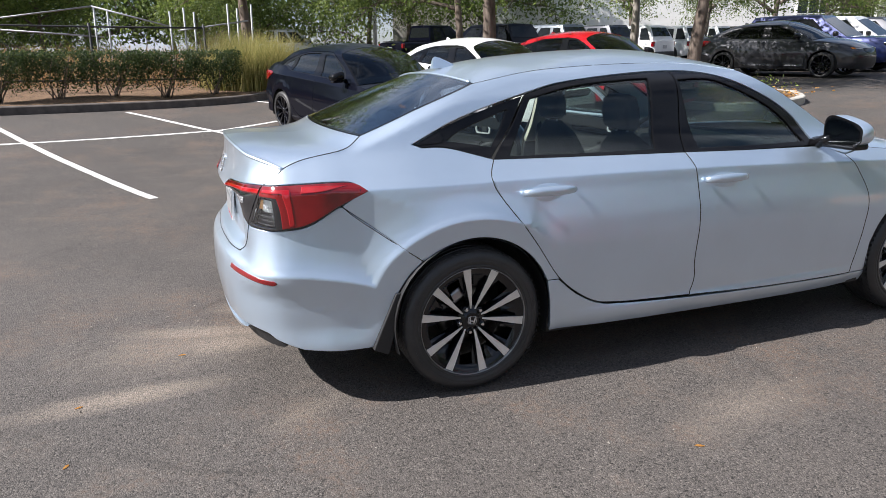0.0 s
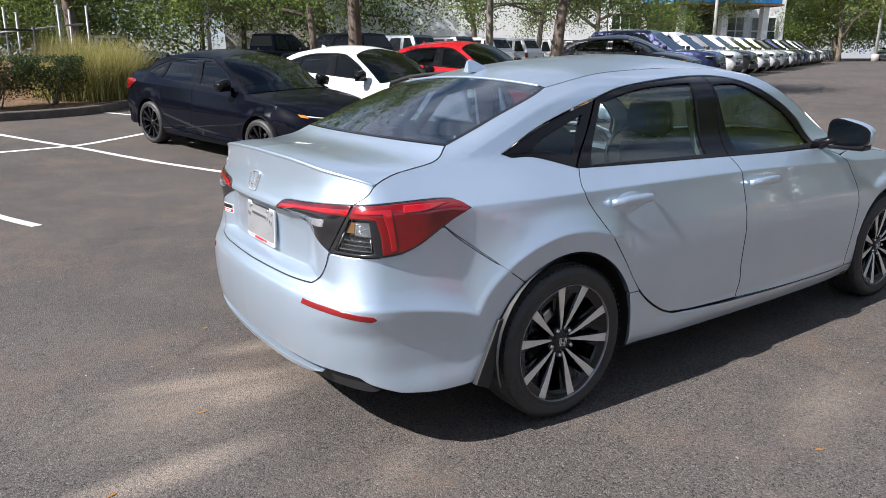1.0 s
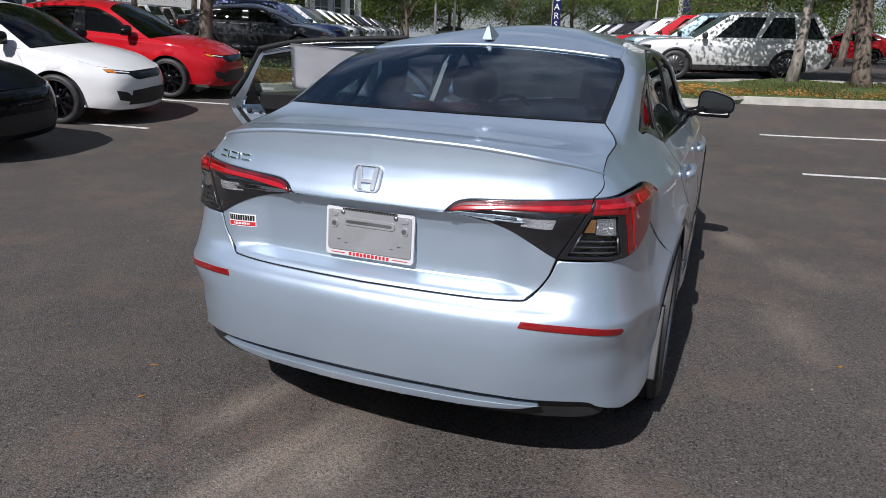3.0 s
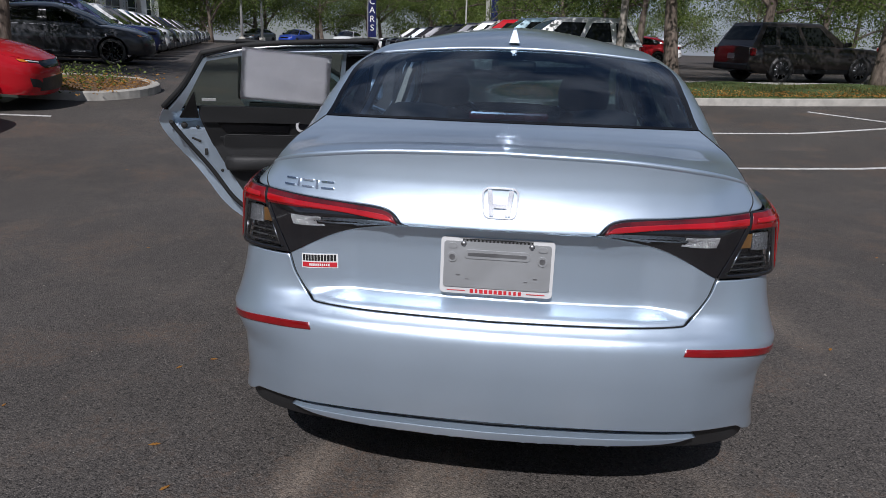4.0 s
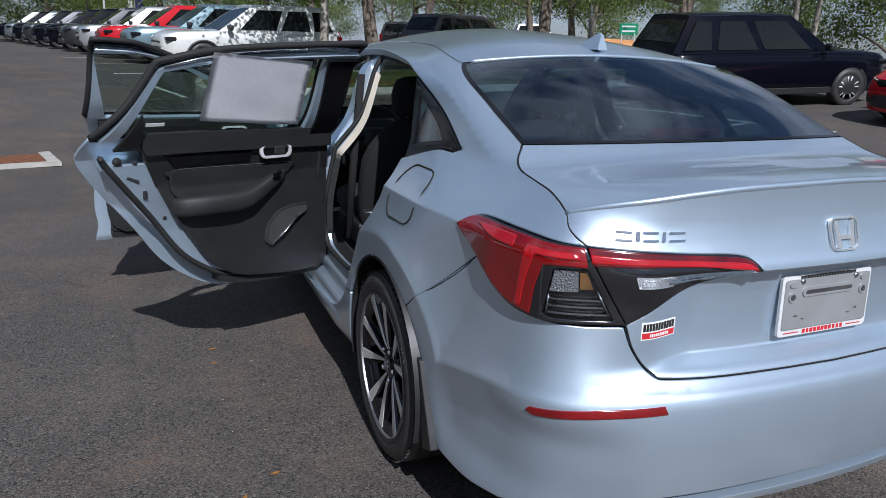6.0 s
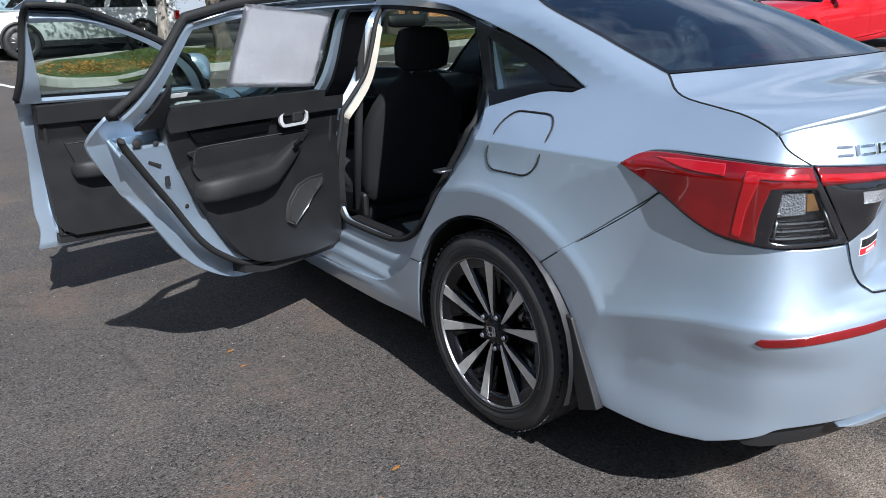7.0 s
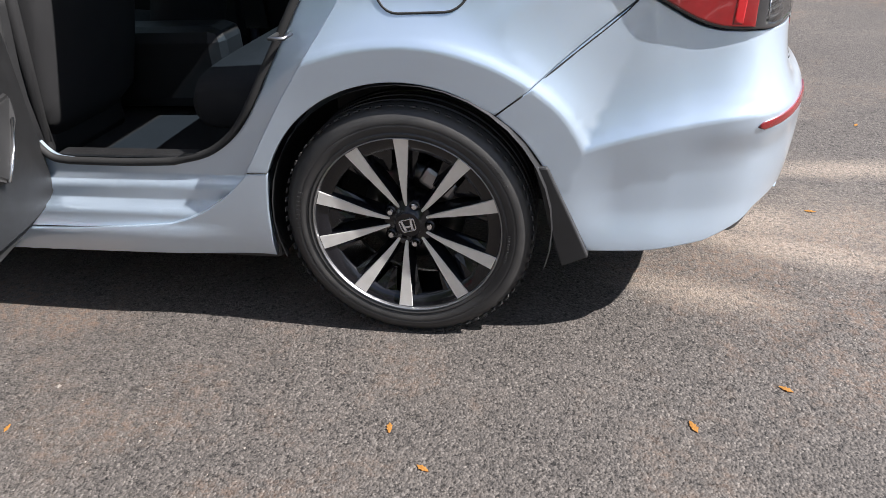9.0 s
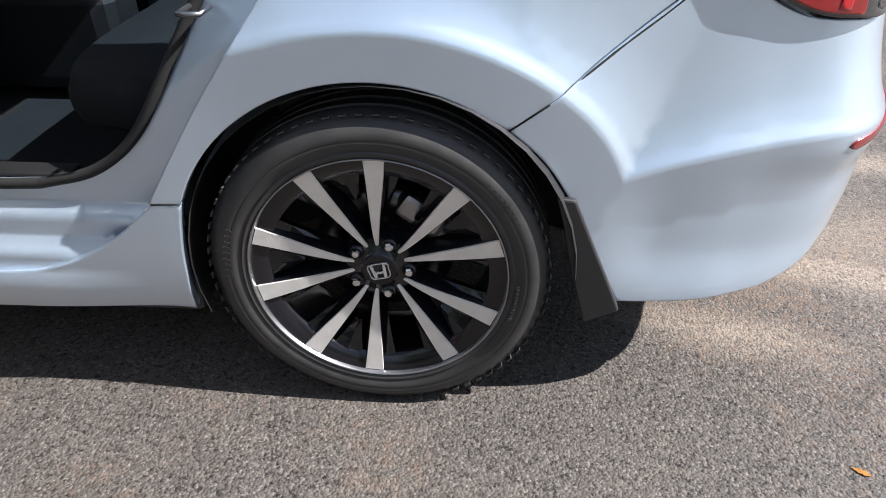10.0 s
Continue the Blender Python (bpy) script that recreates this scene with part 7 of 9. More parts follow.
for x, y, hd, paint, word in ((66.0, 21.5, 170, PAINT_BLUE, "blue"), (62.0, 15.5, 175, PAINT_WHITE, "white"), (38.0, -7.5, 80, PAINT_RED, "red"), (44.0, -9.0, 80, PAINT_WHITE, "white"), (5.2, -13.2, 80, PAINT_RED, "red"), (68.0, 26.0, 170, PAINT_GREY, "grey")):
    c = copy_thing(parked, stall(x, y, hd))
    recolour(c, paint, PAINT_BLACK)
    c["label"] = word + " car parked far off in the lot"


# ---- plants ----
def leaf_mat(name, dark, light, gloss=0.5):
    m, nt, b = mat_base(name)
    g = nt.nodes.new("ShaderNodeNewGeometry")
    r = ramp(nt, g.outputs["Random Per Island"], [(0.0, dark), (0.6, [(a + c) / 2 for a, c in zip(dark, light)]), (1.0, light)])
    n = noise_tex(nt, 0.9, 3)
    tone = ramp(nt, n.outputs["Fac"], [(0.3, 0.65), (0.7, 1.3)])
    col = mix(nt, 1.0, r.outputs["Color"], tone.outputs["Color"], "MULTIPLY")
    nt.links.new(col, b.inputs["Base Color"])
    setp(b, rough=gloss, spec=0.4)
    tr = nt.nodes.new("ShaderNodeBsdfTranslucent")
    nt.links.new(col, tr.inputs["Color"])
    mx = nt.nodes.new("ShaderNodeMixShader")
    mx.inputs["Fac"].default_value = 0.45
    nt.links.new(b.outputs["BSDF"], mx.inputs[1])
    nt.links.new(tr.outputs["BSDF"], mx.inputs[2])
    nt.links.new(mx.outputs["Shader"], nt.nodes["Material Output"].inputs["Surface"])
    return m


LEAF_OAK = leaf_mat("oak_leaves", (0.065, 0.11, 0.02), (0.245, 0.315, 0.075))
LEAF_PALE = leaf_mat("young_leaves", (0.10, 0.15, 0.03), (0.28, 0.34, 0.09))
LEAF_HEDGE = leaf_mat("hedge_leaves", (0.022, 0.045, 0.014), (0.10, 0.13, 0.04))
LEAF_DRY = leaf_mat("tall_dry_grass", (0.16, 0.17, 0.04), (0.50, 0.43, 0.18), 0.7)
LEAF_STRAW = leaf_mat("straw_grass", (0.28, 0.16, 0.07), (0.55, 0.36, 0.18), 0.8)
LEAF_TURF = leaf_mat("grass_blades", (0.055, 0.075, 0.016), (0.24, 0.22, 0.075), 0.6)
LEAF_FALLEN = leaf_mat("fallen_leaf", (0.45, 0.20, 0.04), (0.62, 0.36, 0.10), 0.7)


def bark_mat(name, a, b_):
    m, nt, b = mat_base(name)
    n = noise_tex(nt, 9, 6, 0.65, stretch=(1, 1, 0.25))
    nt.links.new(ramp(nt, n.outputs["Fac"], [(0.35, a), (0.65, b_)]).outputs["Color"], b.inputs["Base Color"])
    setp(b, rough=0.9)
    bump(nt, b, n.outputs["Fac"], 0.9, 0.03)
    return m


BARK = bark_mat("brown_bark", (0.07, 0.052, 0.04), (0.22, 0.175, 0.14))
BARK_PALE = bark_mat("pale_bark", (0.16, 0.14, 0.12), (0.40, 0.36, 0.31))


def leaves_mesh(name, centres, size, rng, flat=0.0, aspect=0.55):
    """Many small folded leaves, one island each."""
    n = len(centres)
    d = rng.normal(size=(n, 3))
    d[:, 2] *= 1 - flat
    d /= np.linalg.norm(d, axis=1)[:, None]
    up = rng.normal(size=(n, 3)) + np.array((0, 0, 1.2))
    s = np.cross(d, up)
    s /= np.maximum(np.linalg.norm(s, axis=1), 1e-6)[:, None]
    k = np.cross(s, d)
    L = size * rng.uniform(0.65, 1.25, n)[:, None]
    a = centres - d * L * 0.5
    b = centres + d * L * 0.5
    m1 = centres + s * L * aspect * 0.5 + k * L * 0.10
    m2 = centres - s * L * aspect * 0.5 + k * L * 0.10
    V = np.stack([a, m1, b, m2], 1).reshape(-1, 3)
    base = np.arange(n)[:, None] * 4
    F = np.concatenate([base + np.array((0, 1, 2)), base + np.array((0, 2, 3))], 1).reshape(-1, 3)
    me = bpy.data.meshes.new(name)
    me.from_pydata(V.tolist(), [], F.tolist(), shade_flat=True)
    return me


def build_tree(name, label, seed, height, spread, trunk_r, clear, n_leaf, leaf=0.12, leaf_mat_=None, bark=None, clumps=0.42):
    rng = np.random.default_rng(seed)
    root = thing(name, label, "tree", "trees")
    wood = bmesh.new()
    tips = []
    def add(bm):
        me = bpy.data.meshes.new("tmp")
        bm.to_mesh(me)
        bm.free()
        wood.from_mesh(me)
        bpy.data.meshes.remove(me)
    lean = rng.normal(0, 0.04, 2)
    trunk = [np.array((lean[0] * z + 0.05 * math.sin(z * 1.3 + seed), lean[1] * z + 0.05 * math.cos(z * 1.1 + seed), z)) for z in np.linspace(-0.15, height * 0.72, 9)]
    rad = [trunk_r * (1.35 if i == 0 else 1.0) * (1 - 0.75 * i / 8) for i in range(9)]
    add(tube(trunk, trunk_r, 12, rad))
    nl = 8
    for i in range(nl):
        z = clear + (height * 0.68 - clear) * (i / (nl - 1)) ** 0.9
        k = z / (height * 0.72) * 8
        p = trunk[min(8, int(k))] * (1 - (k % 1)) + trunk[min(8, int(k) + 1)] * (k % 1)
        az = i * 2.4 + rng.uniform(-0.4, 0.4)
        ln = spread * (1.0 - 0.45 * (i / (nl - 1))) * rng.uniform(0.8, 1.1)
        up = rng.uniform(0.35, 0.75) + 0.5 * i / nl
        d = np.array((math.cos(az), math.sin(az), up))
        pts = [p]
        for s_ in range(5):
            d = d + np.array((0, 0, -0.10)) + rng.normal(0, 0.16, 3)
            d /= np.linalg.norm(d)
            pts.append(pts[-1] + d * ln / 5)
        r0 = trunk_r * 0.5 * (1 - 0.5 * i / nl)
        add(tube(pts, r0, 7, [r0 * (1 - 0.8 * j / 5) for j in range(6)]))
        for j in range(2, 6):
            for q in range(3):
                d2 = rng.normal(size=3) + d * 0.7 + np.array((0, 0, 0.25))
                d2 /= np.linalg.norm(d2)
                l2 = ln * rng.uniform(0.25, 0.45)
                t_ = [pts[j], pts[j] + d2 * l2 * 0.5 + rng.normal(0, 0.06, 3), pts[j] + d2 * l2 + rng.normal(0, 0.1, 3)]
                add(tube(t_, r0 * 0.3, 5, [r0 * 0.32, r0 * 0.2, r0 * 0.06]))
                tips += [t_[1], t_[2], (t_[1] + t_[2]) / 2]
    for q in range(8):
        tips.append(trunk[-1] + rng.normal(0, spread * 0.25, 3) + np.array((0, 0, height * 0.1)))
    trunk_ob = part("trunk", wood, bark or BARK, root)
    tips = np.array(tips)
    w = rng.uniform(0.4, 1.6, len(tips))
    idx = rng.choice(len(tips), n_leaf, p=w / w.sum())
    c = tips[idx] + rng.normal(0, 1, (n_leaf, 3)) * np.array((clumps, clumps, clumps * 0.7)) * (spread / 3.5)
    c = c[c[:, 2] > clear * 0.75]
    part("crown", leaves_mesh("crown", c, leaf, rng), leaf_mat_ or LEAF_OAK, root)
    return root


def stand(x, y, turn=0.0, scale=1.0, lift=0.0):
    return Matrix.Translation((x, y, gz(x, y) + lift)) @ Matrix.Rotation(radians(turn), 4, "Z") @ Matrix.Diagonal((scale, scale, scale, 1))


def plant(proto, x, y, turn, scale, label=None, lift=0.0):
    c = copy_thing(proto, Matrix.Identity(4))
    c.matrix_basis = stand(x, y, turn, scale, lift)
    if label:
        c["label"] = label
    return c


oak_a = build_tree("oak_tree", "oak with brown bark and small green leaves in a mulch bed", 3, 7.2, 3.6, 0.17, 2.3, 16000, 0.11)
oak_b = build_tree("oak_tree", "spreading oak with forked limbs and green leaves", 8, 7.5, 4.2, 0.21, 2.4, 18000, 0.12)
oak_c = build_tree("oak_tree", "slim pale-barked tree with light green leaves", 15, 7.0, 3.0, 0.13, 2.6, 12000, 0.11, LEAF_PALE, BARK_PALE)
wood_a = build_tree("woodland_tree", "dense dark green tree at the edge of the lot", 21, 9.5, 5.0, 0.25, 1.2, 17000, 0.22, clumps=0.6)
wood_b = build_tree("woodland_tree", "pale green leafy tree at the edge of the lot", 27, 8.0, 4.6, 0.2, 0.8, 15000, 0.20, LEAF_PALE, clumps=0.6)
oak_a.matrix_basis = stand(10.2, 10.1, 0, 1.0, 0.12)
oak_b.matrix_basis = stand(6.4, 13.2, 40)
oak_c.matrix_basis = stand(15.3, -2.3, 10, 1.0, 0.12)
wood_a.matrix_basis = stand(-5.0, 38.0, 0, 1.2)
wood_b.matrix_basis = stand(2.5, 42.0, 0, 1.1)
for proto, x, y, turn, sc in ((oak_a, 8.0, 19.1, 120, 0.95), (oak_c, 12.0, 15.0, 60, 1.15), (oak_b, 15.4, -3.75, 200, 0.95), (oak_b, 15.9, -8.9, 110, 1.05), (oak_a, 16.8, -14.5, 20, 1.0), (oak_c, 17.2, -20.0, 250, 1.1),
                              (oak_b, 1.5, 21.5, 300, 1.05), (oak_a, 24.0, 26.0, 33, 1.1), (oak_b, 30.0, 27.5, 150, 1.0), (oak_a, 37.0, 30.0, 250, 1.05), (oak_b, 45.0, 31.5, 10, 1.05), (oak_a, 19.0, 24.5, 210, 1.05),
                              (oak_b, 26.0, -9.0, 45, 1.05), (oak_a, 27.5, -15.0, 90, 1.1), (oak_b, 31.0, -19.5, 180, 1.1), (oak_a, 35.0, -23.0, 300, 1.1), (oak_b, 25.0, -21.5, 60, 1.1), (oak_c, 21.0, -25.0, 10, 1.2),
                              (oak_a, 38.0, -13.0, 200, 1.15), (oak_b, 42.0, -17.5, 100, 1.15), (oak_a, 30.0, -5.0, 350, 1.1), (oak_b, 36.5, -4.5, 220, 1.1), (oak_a, 43.0, -2.5, 70, 1.15), (oak_b, 48.0, 1.0, 20, 1.2), (oak_a, 53.0, 5.0, 160, 1.2)):
    plant(proto, x, y, turn, sc)
rw = np.random.default_rng(5)
for x, y, sc in ((62, 29, 1.15), (69, 33, 1.2), (58, 33.5, 1.05), (76, 30, 1.25), (82, 24, 1.2), (88, 18, 1.25), (92, 11, 1.2), (95, 4, 1.25), (90, 27, 1.3), (97, 20, 1.3)):
    plant((wood_a, oak_b, wood_b)[int(x) % 3], x, y, x * 7.0, sc)
for k in range(30):
    # woods beyond the bed and round the far edge of the lot
    t = k / 29
    if k < 11:
        x, y = -26 + 50 * k / 10 + rw.uniform(-1.5, 1.5), 44 + rw.uniform(-3, 6) - 8 * (1 - k / 10)
    elif k < 23:
        a = (k - 11) / 11
        x, y = 66 + 26 * math.sin(a * 3.0) + rw.uniform(-3, 3), 44 - 88 * a + rw.uniform(-2, 2)
    else:
        a = (k - 23) / 6
        x, y = 50 - 62 * a + rw.uniform(-2, 2), -44 - 4 * a + rw.uniform(-2, 2)
    plant((wood_a, wood_b, oak_b)[k % 3], x, y, rw.uniform(0, 360), rw.uniform(0.95, 1.35), lift=-0.2)
for k in range(5):
    plant((wood_b, wood_a)[k % 2], -20 + 5.0 * k + rw.uniform(-1, 1), 27.5 + rw.uniform(-1.5, 2.5), rw.uniform(0, 360), rw.uniform(0.42, 0.62), "leafy young tree growing wild behind a fence", -0.4)


# unseen trees round the sunny side, added to block low sky light and darken reflections
for k in range(13):
    a = radians(112 + 160 * k / 12)
    r = 30 + rw.uniform(-3, 4)
    plant((wood_b, oak_b, wood_a)[k % 3], 1 + r * math.cos(a), r * math.sin(a), rw.uniform(0, 360), rw.uniform(0.8, 1.0))


# hedge
def build_shrub(seed):
    rng = np.random.default_rng(seed)
    root = thing("hedge_shrub", "clipped evergreen hedge shrub, thin and twiggy near the soil", "shrub", "hedge")
    wood = bmesh.new()
    for k in range(9):
        a = rng.uniform(0, 6.28)
        p = [np.array((rng.normal(0, 0.06), rng.normal(0, 0.05), -0.05))]
        d = np.array((math.cos(a) * 0.5, math.sin(a) * 0.35, 1.0))
        for s_ in range(4):
            p.append(p[-1] + d * 0.2 + rng.normal(0, 0.03, 3))
        b = tube(p, 0.012, 5, [0.016, 0.013, 0.010, 0.008, 0.005])
        me = bpy.data.meshes.new("tmp")
        b.to_mesh(me)
        b.free()
        wood.from_mesh(me)
        bpy.data.meshes.remove(me)
    part("stems", wood, BARK, root)
    n = 5200
    c = np.stack([rng.uniform(-0.56, 0.56, n), rng.uniform(-0.38, 0.38, n), 0.10 + 0.84 * rng.beta(2.2, 1.1, n)], 1)
    c += rng.normal(0, 0.03, (n, 3))
    keep = np.array([noise.noise((p[0] * 3 + seed, p[1] * 3, p[2] * 3)) > -0.32 + 0.30 * (0.5 - p[2]) for p in c])
    part("foliage", leaves_mesh("foliage", c[keep], 0.055, rng), LEAF_HEDGE, root)
    return root


sh = [build_shrub(31), build_shrub(32)]
for k in range(15):
    t = k / 14
    x, y = -14.5 + 14.2 * t, 9.65 + 3.25 * t + 0.35
    m = Matrix.Translation((x, y, gz(x, y) + 0.12)) @ Matrix.Rotation(radians(13 + 180 * (k % 2)), 4, "Z")
    if k < 2:
        sh[k].matrix_basis = m
    else:
        copy_thing(sh[k % 2], m)


def blades(name, pts, height, width, rng, lean=0.35, segs=3):
    """Grass blades, each a bent tapering strip."""
    n = len(pts)
    az = rng.uniform(0, 2 * math.pi, n)
    out = np.stack([np.cos(az), np.sin(az), 0 * az], 1)
    side = np.stack([-np.sin(az), np.cos(az), 0 * az], 1)
    H = height * rng.uniform(0.55, 1.15, n)
    ln = lean * rng.uniform(0.2, 1.4, n)
    V = []
    for s_ in range(segs + 1):
        t = s_ / segs
        c = pts + out * (ln * H * t * t)[:, None] + np.array((0, 0, 1)) * (H * t * (1 - 0.25 * ln * t))[:, None]
        w = width * (1 - t * 0.92)
        V += [c - side * w / 2, c + side * w / 2]
    V = np.stack(V, 1).reshape(-1, 3)
    k = 2 * (segs + 1)
    base = np.arange(n)[:, None] * k
    F = np.concatenate([base + np.array((2 * s_, 2 * s_ + 1, 2 * s_ + 3, 2 * s_ + 2)) for s_ in range(segs)], 1).reshape(-1, 4)
    me = bpy.data.meshes.new(name)
    me.from_pydata(V.tolist(), [], F.tolist(), shade_flat=False)
    return me


def on_ground(xy, lift=0.0):
    z = ground_z(xy[:, 0], xy[:, 1]) + lift
    return np.stack([xy[:, 0], xy[:, 1], z], 1)


rg = np.random.default_rng(77)
cl = np.array([(0.5, 14.0), (1.1, 14.5), (0.9, 15.2), (0.2, 15.0), (-0.1, 14.2), (0.5, 15.9), (1.5, 15.2)])
ids = rg.integers(0, len(cl), 5200)
p = cl[ids] + rg.normal(0, 0.20, (5200, 2))
tagged(part("tall_grass", blades("tall_grass", on_ground(p, 0.1), 1.35, 0.016, rg, 0.55, 4), LEAF_DRY), "clumps of tall yellow-green grass", "grass", kind="stuff")
p = np.stack([rg.uniform(-14, 1.5, 5000), rg.uniform(15.0, 22.0, 5000)], 1)
tagged(part("dry_weeds", blades("dry_weeds", on_ground(p, 0.1), 0.95, 0.02, rg, 0.5, 3), LEAF_STRAW), "dry straw-coloured weeds behind a fence", "grass", kind="stuff")
p = np.stack([rg.uniform(-16, 6, 4200), rg.uniform(17.0, 25.0, 4200)], 1)
c = on_ground(p, 0.0)
c[:, 2] += rg.uniform(0.1, 1.7, 4200) * (0.4 + 0.6 * np.array([noise.noise((q[0] * 0.5, q[1] * 0.5, 0)) for q in p]))
tagged(part("wild_scrub", leaves_mesh("wild_scrub", c, 0.14, rg), LEAF_PALE), "wild green scrub behind a fence", "scrub", kind="stuff")
# turf on the strip, weeds in the bed
n = 16000
t = rg.uniform(0, 1, n)
p = np.stack([12.5 + 0.5 * t + rg.uniform(0, 2.9, n), -1.2 - 13.0 * t], 1)
tagged(part("turf_grass", blades("turf_grass", on_ground(p, 0.13), 0.085, 0.012, rg, 0.6, 2), LEAF_TURF), "mown grass on a kerbed strip", "grass", kind="stuff")
n = 2600
t = rg.uniform(0, 1, n)
q = np.stack([12.4 + 0.5 * t + np.abs(rg.normal(0, 0.6, n)), -1.0 - 13.0 * t], 1)
tagged(part("leaf_litter", leaves_mesh("leaf_litter", on_ground(q, 0.175), 0.055, rg, 0.8), LEAF_FALLEN), "dry orange leaf litter on mown grass", "leaf litter", kind="stuff")
p = np.stack([9.7 - 1.0 * t + rg.normal(0, 0.55, n), 7.4 + 4.8 * t], 1)
c = on_ground(p, 0.13)
c[:, 2] += rg.uniform(0.0, 0.32, n)
tagged(part("ground_cover", leaves_mesh("ground_cover", c, 0.06, rg), LEAF_OAK), "low leafy ground cover in a mulch bed", "ground cover", kind="stuff")
n = 900
p = np.concatenate([np.stack([9.7 + rg.normal(0, 0.7, n), 7.9 + rg.uniform(-0.9, 1.5, n)], 1), np.stack([12.7 + rg.uniform(-0.7, 1.0, n), -0.3 + rg.normal(0, 0.5, n)], 1)])
c = on_ground(p, 0.15)
c[:, 2] += rg.uniform(0, 0.06, len(c))
tagged(part("leaf_litter", leaves_mesh("leaf_litter", c, 0.06, rg, 0.8), LEAF_FALLEN), "orange-brown leaf litter on a bed", "leaves", kind="stuff")


# ---- cabin, seen through the glass and the open doors ----
def loft(rings, caps=True):
    bm = bmesh.new()
    vs = [[bm.verts.new(p) for p in r] for r in rings]
    n = len(vs[0])
    for A, B in zip(vs, vs[1:]):
        for i in range(n):
            bm.faces.new((A[i], A[(i + 1) % n], B[(i + 1) % n], B[i]))
    if caps:
        bm.faces.new(vs[0][::-1])
        bm.faces.new(vs[-1])
    bmesh.ops.recalc_face_normals(bm, faces=bm.faces[:])
    for f in bm.faces:
        f.smooth = True
    return bm


def padded(stations, n=28, power=0.55):
    """A padded body: stations of (centre, half width, half depth, depth axis) joined up; width lies along y."""
    rings = []
    for c, w, d, ax in stations:
        ax = np.array(ax, float)
        ax /= np.linalg.norm(ax)
        r = []
        for k in range(n):
            a = 2 * math.pi * k / n
            cu, su = math.cos(a), math.sin(a)
            u, v = math.copysign(abs(cu) ** power, cu), math.copysign(abs(su) ** power, su)
            r.append(tuple(np.array(c, float) + np.array((0, 1, 0)) * u * w + ax * v * d))
        rings.append(r)
    return loft(rings)


def front_seat(y):
    seat = part("front_seat", padded([((1.22, y, 0.50), 0.20, 0.02, (0, 0, 1)), ((1.25, y, 0.51), 0.25, 0.07, (0, 0, 1)), ((1.50, y, 0.52), 0.26, 0.085, (0, 0, 1)), ((1.70, y, 0.545), 0.255, 0.075, (0, 0, 1)), ((1.75, y, 0.54), 0.22, 0.03, (0, 0, 1))]), CLOTH, sedan, "dark cloth front seat")
    st = []
    for t in np.linspace(0, 1, 10):
        z = 0.42 + 0.62 * t
        x = 1.27 - 0.19 * t
        w = 0.235 + 0.03 * math.sin(math.pi * min(1, t * 1.1)) - 0.10 * max(0, t - 0.72) / 0.28
        d = 0.075 - 0.025 * t
        if t in (0.0, 1.0):
            w, d = w - 0.05, d * 0.4
        st.append(((x, y, z), w, d, (1, 0, 0.25)))
    part("backrest", padded(st), CLOTH, seat)
    part("headrest", padded([((1.075, y, 1.055), 0.09, 0.025, (1, 0, 0.2)), ((1.072, y, 1.075), 0.128, 0.045, (1, 0, 0.2)), ((1.062, y, 1.15), 0.135, 0.050, (1, 0, 0.2)), ((1.052, y, 1.215), 0.118, 0.040, (1, 0, 0.2)), ((1.05, y, 1.232), 0.08, 0.018, (1, 0, 0.2))]), CLOTH, seat)
    for dy in (-0.05, 0.05):
        part("headrest_post", tube([(1.085, y + dy, 1.0), (1.075, y + dy, 1.08)], 0.006, 8), STEEL, seat)
    part("seat_base", bm_box(0.42, 0.42, 0.14, (1.46, y, 0.39), 0.03), TRIM_DARK, seat)
    part("side_shield", bm_box(0.42, 0.035, 0.12, (1.42, y + math.copysign(0.245, y), 0.44), 0.015), TRIM_DARK, seat)


for y in (0.37, -0.37):
    front_seat(y)
bench = part("rear_bench", padded([((0.20, 0, 0.53), 0.60, 0.05, (0, 0, 1)), ((0.24, 0, 0.53), 0.64, 0.10, (0, 0, 1)), ((0.50, 0, 0.54), 0.645, 0.105, (0, 0, 1)), ((0.66, 0, 0.545), 0.64, 0.09, (0, 0, 1)), ((0.70, 0, 0.53), 0.60, 0.04, (0, 0, 1))], 40, 0.35), CLOTH, sedan, "dark cloth rear bench")
for y, w in ((0.36, 0.255), (-0.36, 0.255), (0.0, 0.105)):
    part("bench_back", padded([((0.24, y, 0.56), w - 0.04, 0.03, (1, 0, 0.35)), ((0.22, y, 0.62), w, 0.075, (1, 0, 0.35)), ((0.10, y, 0.88), w, 0.07, (1, 0, 0.35)), ((0.03, y, 1.03), w - 0.015, 0.045, (1, 0, 0.35)), ((0.02, y, 1.05), w - 0.06, 0.02, (1, 0, 0.35))]), CLOTH, bench)
for y in (0.36, -0.36):
    part("bench_headrest", padded([((0.0, y, 1.04), 0.10, 0.03, (1, 0, 0.3)), ((-0.005, y, 1.06), 0.125, 0.045, (1, 0, 0.3)), ((-0.02, y, 1.115), 0.12, 0.04, (1, 0, 0.3)), ((-0.022, y, 1.135), 0.08, 0.015, (1, 0, 0.3))]), CLOTH, bench)
part("parcel_shelf", bm_box(0.46, 1.16, 0.025, (-0.22, 0, 1.050), 0.008), TRIM_DARK, sedan)
part("shelf_front_wall", bm_box(0.03, 1.2, 0.5, (-0.02, 0, 0.80), 0.005), TRIM_DARK, sedan)
part("high_stop_lamp", bm_box(0.05, 0.27, 0.03, (-0.335, 0, 1.128), 0.008), LENS_RED_DEEP, sedan, "deep red high stop lamp inside the rear window")
